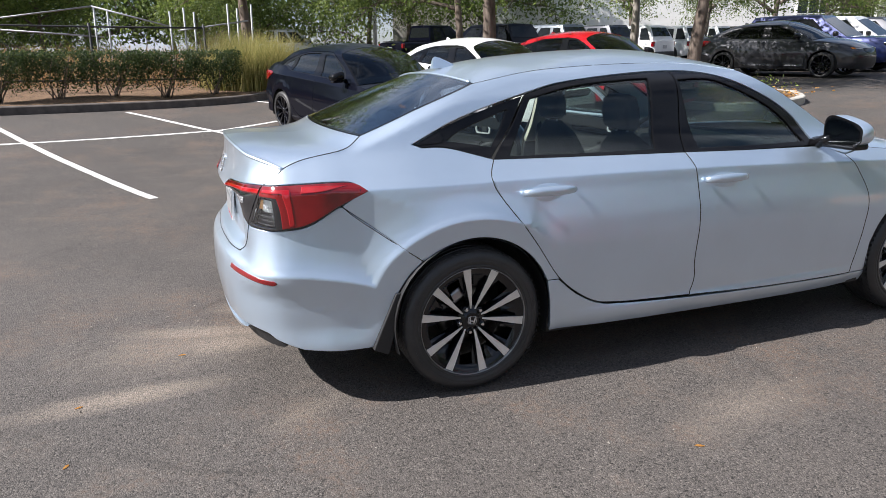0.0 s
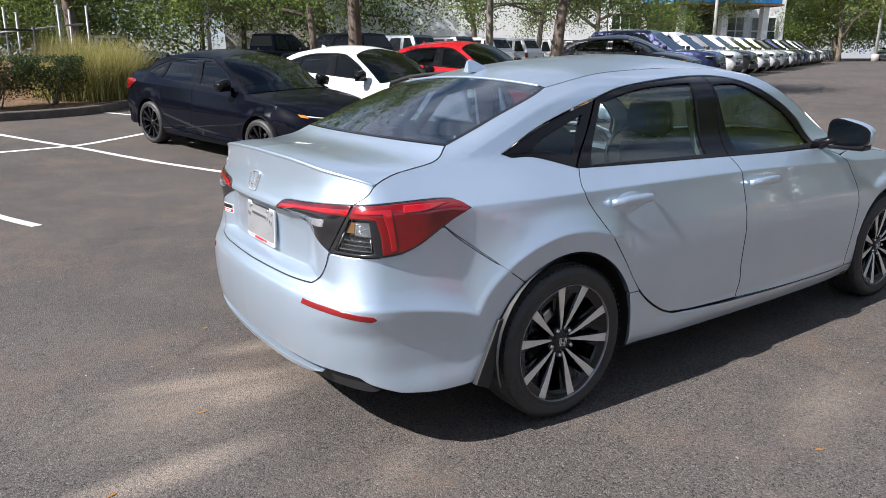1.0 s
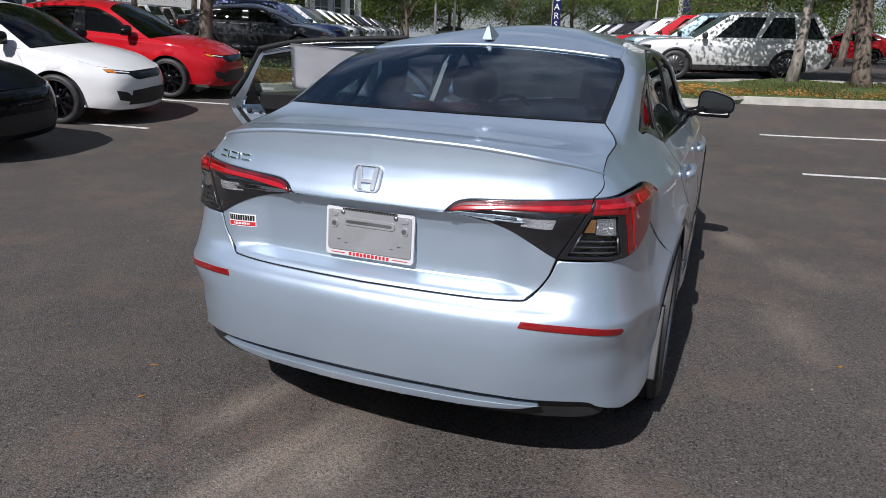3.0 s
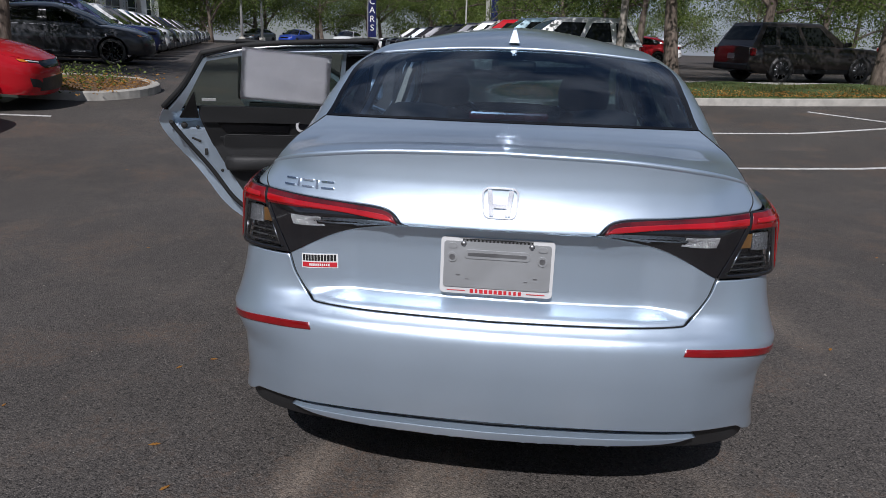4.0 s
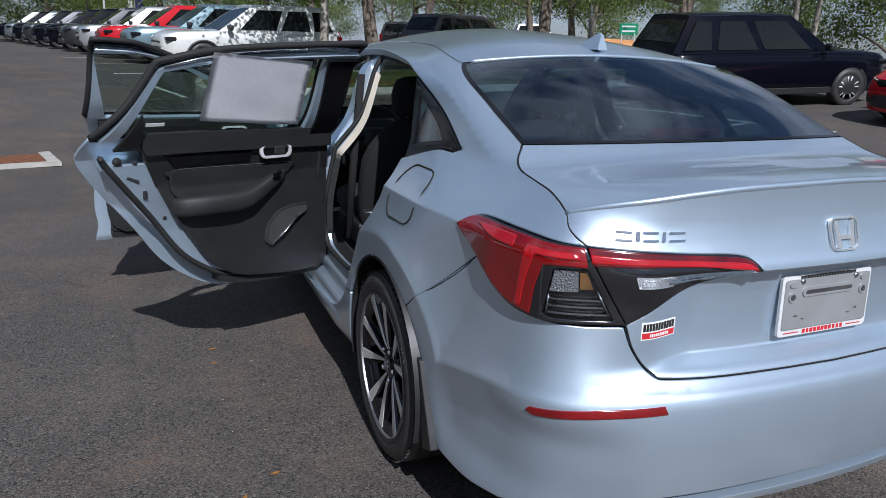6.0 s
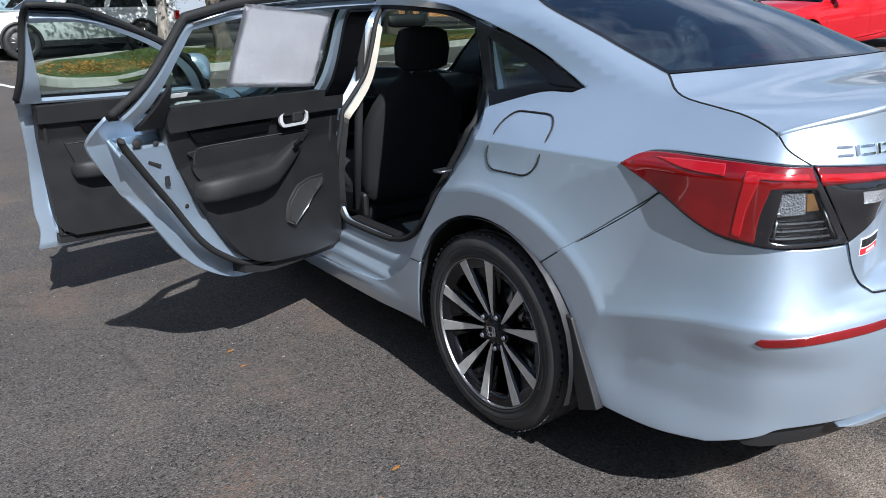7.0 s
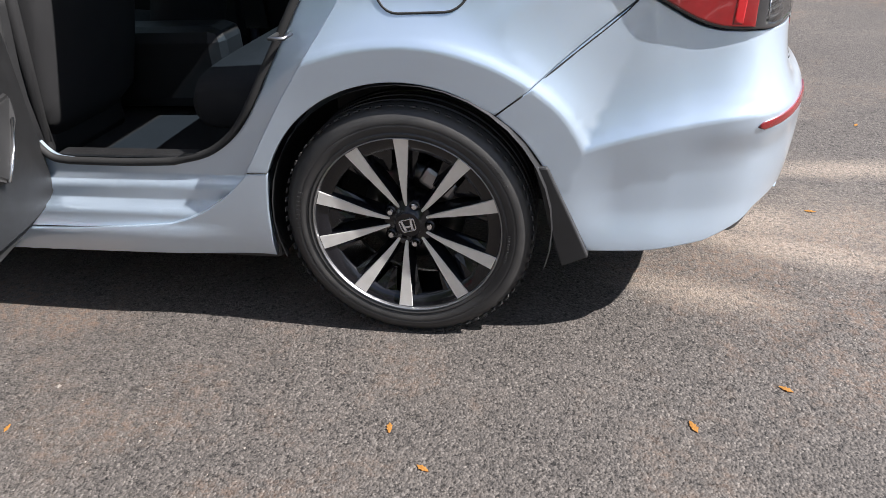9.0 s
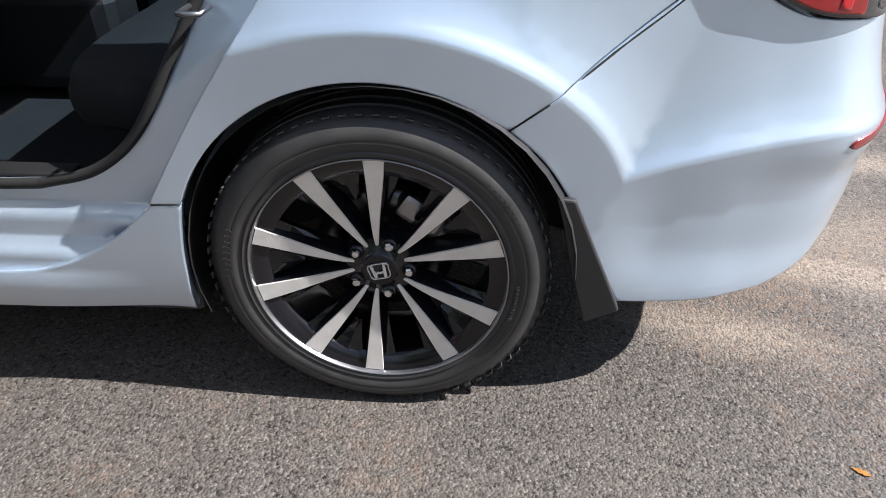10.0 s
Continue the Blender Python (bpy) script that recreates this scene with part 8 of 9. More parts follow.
part("stop_lamp_base", bm_box(0.08, 0.22, 0.06, (-0.31, 0, 1.085), 0.01), TRIM_DARK, sedan)
part("cabin_floor", bm_box(2.0, 1.46, 0.03, (1.25, 0, 0.315), 0.005), CLOTH, sedan, "dark cabin carpet")
part("centre_console", bm_box(1.15, 0.21, 0.30, (1.42, 0, 0.50), 0.05), TRIM_DARK, sedan)
dash = []
for k in range(13):
    y = -0.70 + 1.40 * k / 12
    dash.append([(2.06, y, 0.55), (1.98, y, 0.70), (1.95, y, 0.84), (1.98, y, 0.915 + (0.03 if 0.2 < y < 0.55 else 0)), (2.12, y, 0.935), (2.42, y, 0.90), (2.40, y, 0.55)])
part("dashboard", loft(dash), TRIM_SOFT, sedan, "dark dashboard")
wheel_c, wheel_n = Vector((1.78, 0.37, 0.86)), Vector((-1, 0, 0.42)).normalized()
ring = []
for k in range(41):
    a = 2 * math.pi * k / 40
    u, v = Vector((0, 1, 0)), wheel_n.cross(Vector((0, 1, 0)))
    ring.append(tuple(wheel_c + 0.182 * (math.cos(a) * u + math.sin(a) * v)))
sw = part("steering_wheel", tube(ring, 0.015, 8, caps=False), TRIM_SOFT, sedan, "dark steering wheel")
part("steering_hub", padded([(tuple(wheel_c + wheel_n * 0.03), 0.05, 0.04, (0.4, 0, 1)), (tuple(wheel_c), 0.085, 0.065, (0.4, 0, 1)), (tuple(wheel_c - wheel_n * 0.16), 0.05, 0.05, (0.4, 0, 1))]), TRIM_DARK, sw)
for sgn in (-1, 1):
    part("steering_spoke", tube([tuple(wheel_c + Vector((0, sgn * 0.05, 0))), tuple(wheel_c + Vector((0, sgn * 0.178, 0)))], 0.016, 8), TRIM_DARK, sw)
part("inside_mirror", padded([((1.735, 0, 1.228), 0.09, 0.006, (1, 0, 0)), ((1.737, 0, 1.236), 0.118, 0.016, (1, 0, 0)), ((1.742, 0, 1.285), 0.122, 0.017, (1, 0, 0)), ((1.745, 0, 1.296), 0.09, 0.006, (1, 0, 0))]), TRIM_DARK, sedan, "dark inside mirror")
# belts and pillar covers
for sgn in (1, -1):
    part("pillar_cover", sheet("pillar_cover", loop(on_side([(1.085, 0.93), (1.075, 1.1), (1.09, 1.30)], sgn), on_side([(1.09, 1.30), (1.235, 1.30)], sgn), on_side([(1.235, 1.30), (1.215, 1.1), (1.205, 0.93)], sgn), on_side([(1.205, 0.93), (1.085, 0.93)], sgn), step=0.03), shell, BODY_REF, step=0.04, soft=0.004, thick=0.03, lift=-0.075), BEIGE, sedan, "beige pillar cover")
    part("pillar_cover_low", sheet("pillar_cover_low", loop(on_side([(1.07, 0.46), (1.085, 0.925)], sgn), on_side([(1.085, 0.925), (1.235, 0.925)], sgn), on_side([(1.235, 0.925), (1.25, 0.46)], sgn), on_side([(1.25, 0.46), (1.07, 0.46)], sgn), step=0.03), shell, BODY_REF, step=0.05, soft=0.004, thick=0.03, lift=-0.08), TRIM_DARK, sedan)
    part("seat_belt", tube([(1.13, sgn * 0.635, 1.24), (1.14, sgn * 0.67, 0.85), (1.16, sgn * 0.70, 0.45)], 0.02, 6), CLOTH, sedan)
part("pillar_core", sheet("pillar_core", loop(on_side([(1.12, 0.32), (1.135, 0.9), (1.15, 1.33)]), on_side([(1.15, 1.33), (1.26, 1.34)]), on_side([(1.26, 1.34), (1.245, 0.9), (1.23, 0.32)]), on_side([(1.23, 0.32), (1.12, 0.32)]), step=0.03), shell, BODY_REF, step=0.03, soft=0.006, thick=0.05, lift=-0.045), PAINT, sedan, "painted centre pillar")


def aperture(nm, outer, hole, low):
    """Painted jamb round a door opening, stepped down to the sill, with its rubber seal."""
    def f(s, z):
        deep = 0.012 + 0.040 * smooth(low + 0.012, low + 0.05, z) + 0.030 * smooth(low + 0.075, low + 0.115, z)
        P = shell(s, z)
        P[..., 1] -= deep
        return P
    o, h = loop(*[on_side(q) for q in outer], step=0.014), loop(*[on_side(q) for q in hole], step=0.014)
    s_of = lambda pts: [(sx(x), z) for x, z in pts]
    xs = [p[0] for q in outer for p in q]
    lines = [s_of([(max(min(xs) + 0.25, 0.3) + 0.02, low + d), (max(xs) - 0.05, low + d)]) for d in (0.012, 0.03, 0.05, 0.075, 0.095, 0.115)]
    part("door_jamb", sheet("door_jamb", o, f, BODY_REF, holes=[h], step=0.016, soft=0, thick=0.02, lines=lines), PAINT, sedan, "painted door jamb")
    P = f(h[:, 0], h[:, 1]) + np.array((0, 0.006, 0))
    ring = [tuple(p) for p in P]
    part("aperture_seal", tube(ring + ring[:1], 0.011, 8, caps=False), RUBBER, sedan, "black rubber aperture seal")


aperture("rear", [[(0.72, 0.286), (0.61, 0.306), (0.494, 0.375), (0.392, 0.468), (0.290, 0.634), (0.14, 0.850), (0.108, 0.918), (0.116, 0.955), (0.145, 1.003)], [(0.145, 1.003), (0.25, 1.120), (0.348, 1.272)], [(0.348, 1.272), (0.608, 1.326), (1.0, 1.356), (1.23, 1.357)], [(1.23, 1.357), (1.20, 1.15), (1.18, 0.974), (1.20, 0.74), (1.19, 0.46), (1.18, 0.272)], [(1.18, 0.272), (0.95, 0.276), (0.72, 0.286)]],
         [[(0.66, 0.452), (0.54, 0.485), (0.44, 0.565), (0.34, 0.72), (0.235, 0.90), (0.225, 0.96), (0.25, 1.02)], [(0.25, 1.02), (0.32, 1.12), (0.405, 1.245)], [(0.405, 1.245), (0.62, 1.290), (1.0, 1.318), (1.10, 1.318)], [(1.10, 1.318), (1.085, 1.1), (1.085, 0.9), (1.095, 0.65), (1.085, 0.53), (1.04, 0.462), (0.98, 0.448)], [(0.98, 0.448), (0.8, 0.447), (0.66, 0.452)]], 0.30)
aperture("front", [[(1.20, 0.270), (1.21, 0.46), (1.215, 0.74), (1.20, 0.974), (1.22, 1.15), (1.245, 1.357)], [(1.245, 1.357), (1.32, 1.352), (1.46, 1.334), (1.736, 1.222), (1.92, 1.105), (2.03, 0.965)], [(2.03, 0.965), (2.19, 0.905), (2.255, 0.828), (2.32, 0.686), (2.31, 0.514), (2.275, 0.34), (2.255, 0.250)], [(2.255, 0.250), (1.7, 0.250), (1.20, 0.270)]],
         [[(1.36, 0.43), (1.30, 0.47), (1.275, 0.55), (1.27, 0.75), (1.265, 0.95), (1.275, 1.15), (1.29, 1.310)], [(1.29, 1.310), (1.34, 1.312), (1.45, 1.292), (1.71, 1.182), (1.88, 1.07), (1.97, 0.95)], [(1.97, 0.95), (2.10, 0.86), (2.16, 0.74), (2.19, 0.60), (2.17, 0.48), (2.10, 0.42)], [(2.10, 0.42), (1.7, 0.42), (1.36, 0.43)]], 0.265)
# strikers and door check
for x, z, dy in ((0.285, 0.795, 0.83), (1.185, 0.62, 0.835)):
    part("striker", tube([(x - 0.015, dy - 0.02, z - 0.012), (x - 0.015, dy + 0.03, z - 0.012), (x + 0.02, dy + 0.03, z - 0.012), (x + 0.02, dy - 0.02, z - 0.012)], 0.005, 8), STEEL, sedan, "steel door striker")
for zc in (0.48, 0.80):
    part("door_hinge", bm_box(0.06, 0.035, 0.07, (1.20, 0.835, zc), 0.008), PAINT, sedan)
    part("door_hinge", bm_box(0.06, 0.035, 0.07, (2.25, 0.835, zc), 0.008), PAINT, sedan)
# line of the body's flange over the rear sill
part("sill_tread", bm_box(0.42, 0.05, 0.012, (0.83, 0.775, 0.452), 0.004), TRIM_DARK, sedan, "dark tread plate")
part("parcel_side", sheet("parcel_side", loop(on_side([(-0.35, 0.95), (0.2, 0.95)]), on_side([(0.2, 0.95), (0.2, 0.5)]), on_side([(0.2, 0.5), (-0.35, 0.5)]), on_side([(-0.35, 0.5), (-0.35, 0.95)]), step=0.05), shell, BODY_REF, step=0.06, soft=0, thick=0.02, lift=-0.16), TRIM_DARK, sedan)


# ---- badges, plate and seams of the hero car ----
def shell_box(nm, s0, s1, z0, z1, mat, parent, lift=0.002, thick=0.004, label="", fn=shell):
    return part(nm, sheet(nm, loop([(s0, z0), (s1, z0)], [(s1, z0), (s1, z1)], [(s1, z1), (s0, z1)], [(s0, z1), (s0, z0)], step=0.012), fn, BODY_REF, step=0.012, soft=0, thick=thick, lift=lift), mat, parent, label)


part("lid_emblem", emblem_bm(0.103, 0.084, 0.007, 0.0015), EMBLEM, boot_lid, "chrome emblem", on_shell_m(0.0, 0.951))
# model mark as plain chrome strokes
mx = 0.665
for wdt in (0.042, 0.009, 0.044, 0.009, 0.042):
    for zz in ((0.9745, 0.9575) if wdt > 0.02 else (0.9575,)):
        shell_box("model_mark", mx - wdt, mx, zz, zz + (0.0042 if wdt > 0.02 else 0.0212), CHROME, boot_lid, 0.004, 0.005)
    mx -= wdt + 0.011
# dealer's sticker without its words
stk = shell_box("dealer_sticker", 0.468, 0.578, 0.730, 0.772, WHITE_PLASTIC, boot_lid, 0.0012, 0.002, "small white sticker with a black and a red band")
for k in range(11):
    shell_box("sticker_black_bar", 0.5735 - 0.0093 * k - 0.0072, 0.5735 - 0.0093 * k, 0.7510, 0.7690, BLACK_PRINT, stk, 0.0022, 0.002)
shell_box("sticker_red_band", 0.471, 0.575, 0.733, 0.747, RED_PRINT, stk, 0.0022, 0.002)
for k in range(10):
    shell_box("sticker_white_bar", 0.552 - 0.0062 * k - 0.0040, 0.552 - 0.0062 * k, 0.7365, 0.7435, WHITE_PLASTIC, stk, 0.003, 0.002)
# number plate holder
pm = Matrix.Translation((-0.930, 0, 0.771)) @ Matrix.Rotation(radians(3.5), 4, "Y")
holder = part("plate_frame", prism([(p[0], p[1]) for p in round_poly(0.308, 0.158, 0.012)], -0.004, 0.004, plane="yz"), PLATE_FRAME, boot_lid, "white plate frame round a bare plate", pm)
plt = part("bare_plate", prism([(p[0], p[1]) for p in round_poly(0.290, 0.128, 0.008)], -0.0045, 0.002, plane="yz"), PLATE, holder, "bare embossed metal plate", Matrix.Translation((-0.0035, 0, 0.004)))
def slot(y, z, w, h, nm="plate_embossing", mat=PLATE, d=0.0035):
    bm = prism([(p[0], p[1]) for p in round_poly(w, h, min(w, h) * 0.48)], -d, 0.0, plane="yz")
    part(nm, bm, mat, plt, "", Matrix.Translation((-0.0040, y, z)))
slot(0, 0.030, 0.180, 0.024)
slot(0, 0.030, 0.160, 0.010, "plate_groove", STEEL, 0.0042)
for sgn in (-1, 1):
    slot(sgn * 0.122, 0.020, 0.026, 0.026)
    slot(sgn * 0.122, 0.020, 0.016, 0.016, "plate_groove", STEEL, 0.0042)
    slot(sgn * 0.122, 0.052, 0.024, 0.014)
    slot(sgn * 0.105, -0.030, 0.012, 0.004, "plate_groove", STEEL, 0.001)
    slot(sgn * 0.080, -0.040, 0.010, 0.003, "plate_groove", STEEL, 0.001)
    part("plate_screw", lathe([(0.0, -0.006), (0.006, -0.006), (0.008, -0.002), (0.008, 0.0)], 12), STEEL, holder, "", Matrix.Translation((-0.006, sgn * 0.092, 0.062)) @ Matrix.Rotation(radians(-90), 4, "Z"))
part("frame_top_print", bm_box(0.002, 0.19, 0.010, (-0.0046, 0, 0.0705)), BLACK_PRINT, holder)
for y in np.linspace(-0.088, 0.088, 18):
    part("frame_top_mark", bm_box(0.002, 0.005, 0.005, (-0.0054, float(y), 0.0705)), STEEL, holder)
# plain bars where the dealer's words stand
for k, wd in enumerate((0.009, 0.007, 0.010, 0.009, 0.010, 0.009, 0.010, 0.008, 0.007, 0.007, 0.008)):
    part("frame_print", bm_box(0.0016, wd, 0.0105, (-0.0046, 0.066 - 0.0132 * k, -0.0705)), RED_PRINT, holder, "red bars in place of the dealer's words")
for sgn in (-1, 1):
    part("frame_line", bm_box(0.002, 0.050, 0.0018, (-0.0046, sgn * 0.109, -0.0705)), RED_PRINT, holder)

def seam(nm, pts, sgn=1, r=0.0022, mat=RUBBER, lift=0.0):
    P = [tuple(on_shell_m(sgn * s, z, lift).translation) for s, z in catmull(pts, 6)]
    part(nm, tube(P, r, 6), mat, sedan)


for sgn in (1, -1):
    seam("shut_line", LID_GAP + LID_GAP_UP[1:], sgn, 0.0024, lift=-0.0016)
    seam("shut_line", LID_LOW, sgn, 0.0016, lift=-0.0010)
    seam("shut_line", [(sx(-0.457), 0.913), (sx(-0.55), 0.852), (sx(SEAM_LOW[0]), SEAM_LOW[1])], sgn, 0.0021, lift=-0.0012)
    seam("shut_line", on_side([(0.357, 0.4545), (0.41, 0.4545)]), sgn, 0.0018, lift=-0.0010)
seam("shut_line", on_side(DOOR_BACK), -1, 0.0026, lift=-0.0018)
seam("shut_line", on_side([(0.75, 0.296), (1.16, 0.281), (1.7, 0.258), (2.26, 0.254)]), -1, 0.0016, lift=-0.0018)
seam("shut_line", on_side(DOOR_MID), -1, 0.0026, lift=-0.0018)
seam("shut_line", on_side([(2.193, 0.905), (2.260, 0.828), (2.327, 0.686), (2.314, 0.514), (2.278, 0.34), (2.26, 0.256)]), -1, 0.0026, lift=-0.0018)


fd = round_poly(0.215, 0.165, 0.055, 6)
fuel = [(-0.075 + p[0] - 0.10 * (p[1]) , 0.918 + p[1]) for p in fd]
fuel = fuel + fuel[:1]
part("fuel_flap_gap", tube([tuple(on_shell_m(sx(x), z, 0.0016).translation) for x, z in fuel], 0.0028, 6, caps=False), RUBBER, sedan, "shut line of the fuel flap")
# paper sheet taped inside the open rear door's window, and a small sticker under it
def sheet_of_paper(nm, corners, mat, label, n=14, bow=0.012, cat="paper"):
    A, B, C, D = [np.array(c, float) for c in corners]
    bm = bmesh.new()
    rows = []
    nr = np.cross(B - A, D - A)
    nr /= np.linalg.norm(nr)
    for i in range(n + 1):
        u = i / n
        row = []
        for j in range(n + 1):
            v = j / n
            p = (A * (1 - u) + B * u) * (1 - v) + (D * (1 - u) + C * u) * v
            p = p + nr * (bow * math.sin(math.pi * u) * v + 0.0016 * math.sin(7 * u + 5 * v) * v + 0.0012 * math.sin(13 * v - 4 * u) * v)
            row.append(bm.verts.new(p))
        rows.append(row)
    for a, b in zip(rows, rows[1:]):
        for k in range(n):
            bm.faces.new((a[k], a[k + 1], b[k + 1], b[k]))
    for f in bm.faces:
        f.smooth = True
    bmesh.ops.solidify(bm, geom=bm.faces[:], thickness=0.0008)
    return tagged(part(nm, bm, mat, None), label, cat)


# fallen leaves, each a curled blade on the asphalt
def fallen_leaf(x, y, turn, size, label):
    bm = bmesh.new()
    out = [(-0.5, 0.0), (-0.36, 0.10), (-0.20, 0.12), (-0.12, 0.20), (0.02, 0.15), (0.16, 0.21), (0.28, 0.11), (0.5, 0.0), (0.28, -0.11), (0.14, -0.20), (0.0, -0.14), (-0.14, -0.19), (-0.22, -0.11), (-0.36, -0.09)]
    mid = [bm.verts.new((q[0] * size, q[1] * size, size * (0.20 * q[1] ** 2 * 6 + 0.10 * q[0] ** 2))) for q in out]
    c = bm.verts.new((0.0, 0, 0.002))
    for k in range(len(mid)):
        bm.faces.new((c, mid[k], mid[(k + 1) % len(mid)]))
    bmesh.ops.recalc_face_normals(bm, faces=bm.faces[:])
    bmesh.ops.solidify(bm, geom=bm.faces[:], thickness=0.0009)
    ob = part("fallen_leaf", bm, LEAF_FALLEN, None)
    tagged(ob, label, "leaf", "fallen leaves")
    ob.matrix_basis = Matrix.Translation((x, y, gz(x, y) + 0.002)) @ Matrix.Rotation(radians(turn), 4, "Z")


PAPER_AT = ((0.634, 1.324, 1.326), (0.818, 0.926, 1.298), (0.922, 0.976, 1.034), (0.732, 1.386, 1.072))


# ---- buildings, poles, fence, signs ----
WALL_WHITE = plain("white_render", (0.88, 0.87, 0.84), 0.85, vary=0.05, scale=1.2, relief=0.15, relief_scale=40)
BLUE_PANEL = plain("blue_canopy_panel", (0.03, 0.22, 0.55), 0.35)
WINDOW_BAND = plain("shop_window_glass", (0.03, 0.04, 0.045), 0.05, coat=0.5)
POLE_GREY = plain("weathered_pole", (0.42, 0.41, 0.39), 0.75, vary=0.2, relief=0.2, relief_scale=60)
POLE_DARK = plain("dark_post", (0.03, 0.03, 0.032), 0.6)
GALV = plain("galvanised_tube", (0.30, 0.31, 0.32), 0.55, 0.4, vary=0.15)


def build_hall():
    """Long white showroom behind the trees, x along its front."""
    root = thing("showroom", "long white two-storey showroom with gridded windows and a blue canopy", "building", m=stand(20.5, 44.0, -21.0))
    Lw, Hh = 37.5, 7.6
    part("wall", bm_box(Lw, 12.0, Hh, (Lw / 2, 6.0, Hh / 2)), WALL_WHITE, root)
    part("roof", bm_box(Lw + 0.5, 12.5, 0.35, (Lw / 2, 6.0, Hh + 0.175), 0.05), WALL_WHITE, root)
    part("low_wing", bm_box(7.0, 6.0, 4.4, (-3.52, 3.4, 2.2)), CONCRETE, root, "grey panelled wing")
    for x in (23.0, 26.0, 32.5, 35.5):
        w = part("window", bm_box(2.3, 0.08, 3.2, (x, -0.042, 2.2)), WINDOW_BAND, root, "gridded dark window")
        part("window_frame", join_bm(*[bm_box(0.07, 0.10, 3.2, (x - 1.15 + 2.3 * k / 3, -0.06, 2.2)) for k in range(4)], *[bm_box(2.37, 0.10, 0.07, (x, -0.064, 0.6 + 3.2 * k / 3)) for k in range(4)]), WHITE_PLASTIC, w)
    can = part("canopy", bm_box(9.0, 4.5, 1.1, (29.0, -2.3, 5.0), 0.05), BLUE_PANEL, root, "blue entrance canopy")
    part("canopy_soffit", bm_box(9.2, 4.7, 0.12, (29.0, -2.3, 4.38)), SOFFIT, can, "brown soffit")
    for x in (25.5, 29.0, 32.5):
        part("column", bm_box(0.5, 0.5, 4.3, (x, -3.9, 2.15), 0.03), WALL_WHITE, root)
    part("entrance", bm_box(7.0, 0.08, 4.0, (29.0, -0.045, 2.0)), WINDOW_BAND, root, "dark glazed entrance")


SOFFIT = plain("brown_soffit", (0.20, 0.09, 0.04), 0.7)
build_hall()
shed = thing("white_building", "plain white building far behind the lot", "building", m=stand(14.0, -36.0, 10.0))
part("wall", bm_box(16.0, 8.0, 4.2, (0, 0, 2.0)), WALL_WHITE, shed)
part("roof", bm_box(16.5, 8.5, 0.3, (0, 0, 4.25), 0.05), CONCRETE, shed)
for x in (-5, 0, 5):
    part("window", bm_box(2.2, 0.1, 1.3, (x, 4.03, 2.1)), WINDOW_BAND, shed)


def lamp_post(x, y, h, label, turn=0):
    root = thing("street_lamp", label, "street lamp", "street lamps", m=stand(x, y, turn))
    part("pole", tube([(0, 0, -0.2), (0, 0, h * 0.5), (0, 0, h)], 0.1, 12, [0.13, 0.105, 0.08]), POLE_GREY, root)
    part("base", lathe([(0.0, 0.0), (0.28, 0.0), (0.28, 0.6), (0.0, 0.62)], 20, "Z"), CONCRETE, root)
    part("arm", tube([(0, 0, h - 0.05), (0.9, 0, h + 0.12)], 0.04, 8), POLE_GREY, root)
    part("lamp_head", bm_box(0.62, 0.30, 0.10, (1.15, 0, h + 0.14), 0.03), POLE_DARK, root)


lamp_post(10.1, 37.3, 8.5, "grey parking-lot lamp post beyond a grass bed", 200)
lamp_post(2.0, 30.0, 8.0, "grey parking-lot lamp post among trees", 90)
lamp_post(33.6, -22.2, 8.5, "pale leaning lamp post among trees", 150)
lamp_post(41.0, 27.0, 8.5, "grey lamp post behind a row of cars", 270)
lamp_post(62.0, 26.0, 9.0, "grey lamp post far down the lane", 200)
lamp_post(64.5, 25.0, 9.0, "grey lamp post far down the lane", 200)

# pipe fence behind the hedge
fence = thing("pipe_fence", "dark pipe rail fence with bare posts behind a hedge", "fence")
fz = lambda x, y: gz(x, y) + 0.1
F0, F1 = (-15.0, 13.6), (-0.35, 14.6)
for hgt in (1.42, 0.25):
    part("rail", tube([(F0[0] + (F1[0] - F0[0]) * t, F0[1] + (F1[1] - F0[1]) * t, fz(F0[0] + (F1[0] - F0[0]) * t, F0[1] + (F1[1] - F0[1]) * t) + hgt) for t in np.linspace(0, 1, 12)], 0.022, 8), POLE_DARK, fence)
for k in range(7):
    t = k / 6
    x, y = F0[0] + (F1[0] - F0[0]) * t, F0[1] + (F1[1] - F0[1]) * t
    part("post", tube([(x, y, fz(x, y) - 0.2), (x, y, fz(x, y) + 1.5)], 0.03, 8), POLE_DARK, fence)
WIRE = plain("fence_wire", (0.22, 0.23, 0.23), 0.6, 0.5)
wires = bmesh.new()
for k in range(46):
    for sgn in (-1, 1):
        x = F0[0] + (F1[0] - F0[0]) * k / 45
        x2 = x + sgn * 0.8
        t1, t2 = (x - F0[0]) / (F1[0] - F0[0]), (x2 - F0[0]) / (F1[0] - F0[0])
        y1, y2 = F0[1] + (F1[1] - F0[1]) * t1, F0[1] + (F1[1] - F0[1]) * t2
        b = tube([(x, y1, fz(x, y1) + 0.25), (x2, y2, fz(x2, y2) + 1.42)], 0.0035, 4, caps=False)
        me = bpy.data.meshes.new("tmp")
        b.to_mesh(me)
        b.free()
        wires.from_mesh(me)
        bpy.data.meshes.remove(me)
part("wire_mesh", wires, WIRE, fence, "thin woven wire")
pen = thing("livestock_pen", "bare galvanised pipe pen with leaning rails among weeds", "pen")
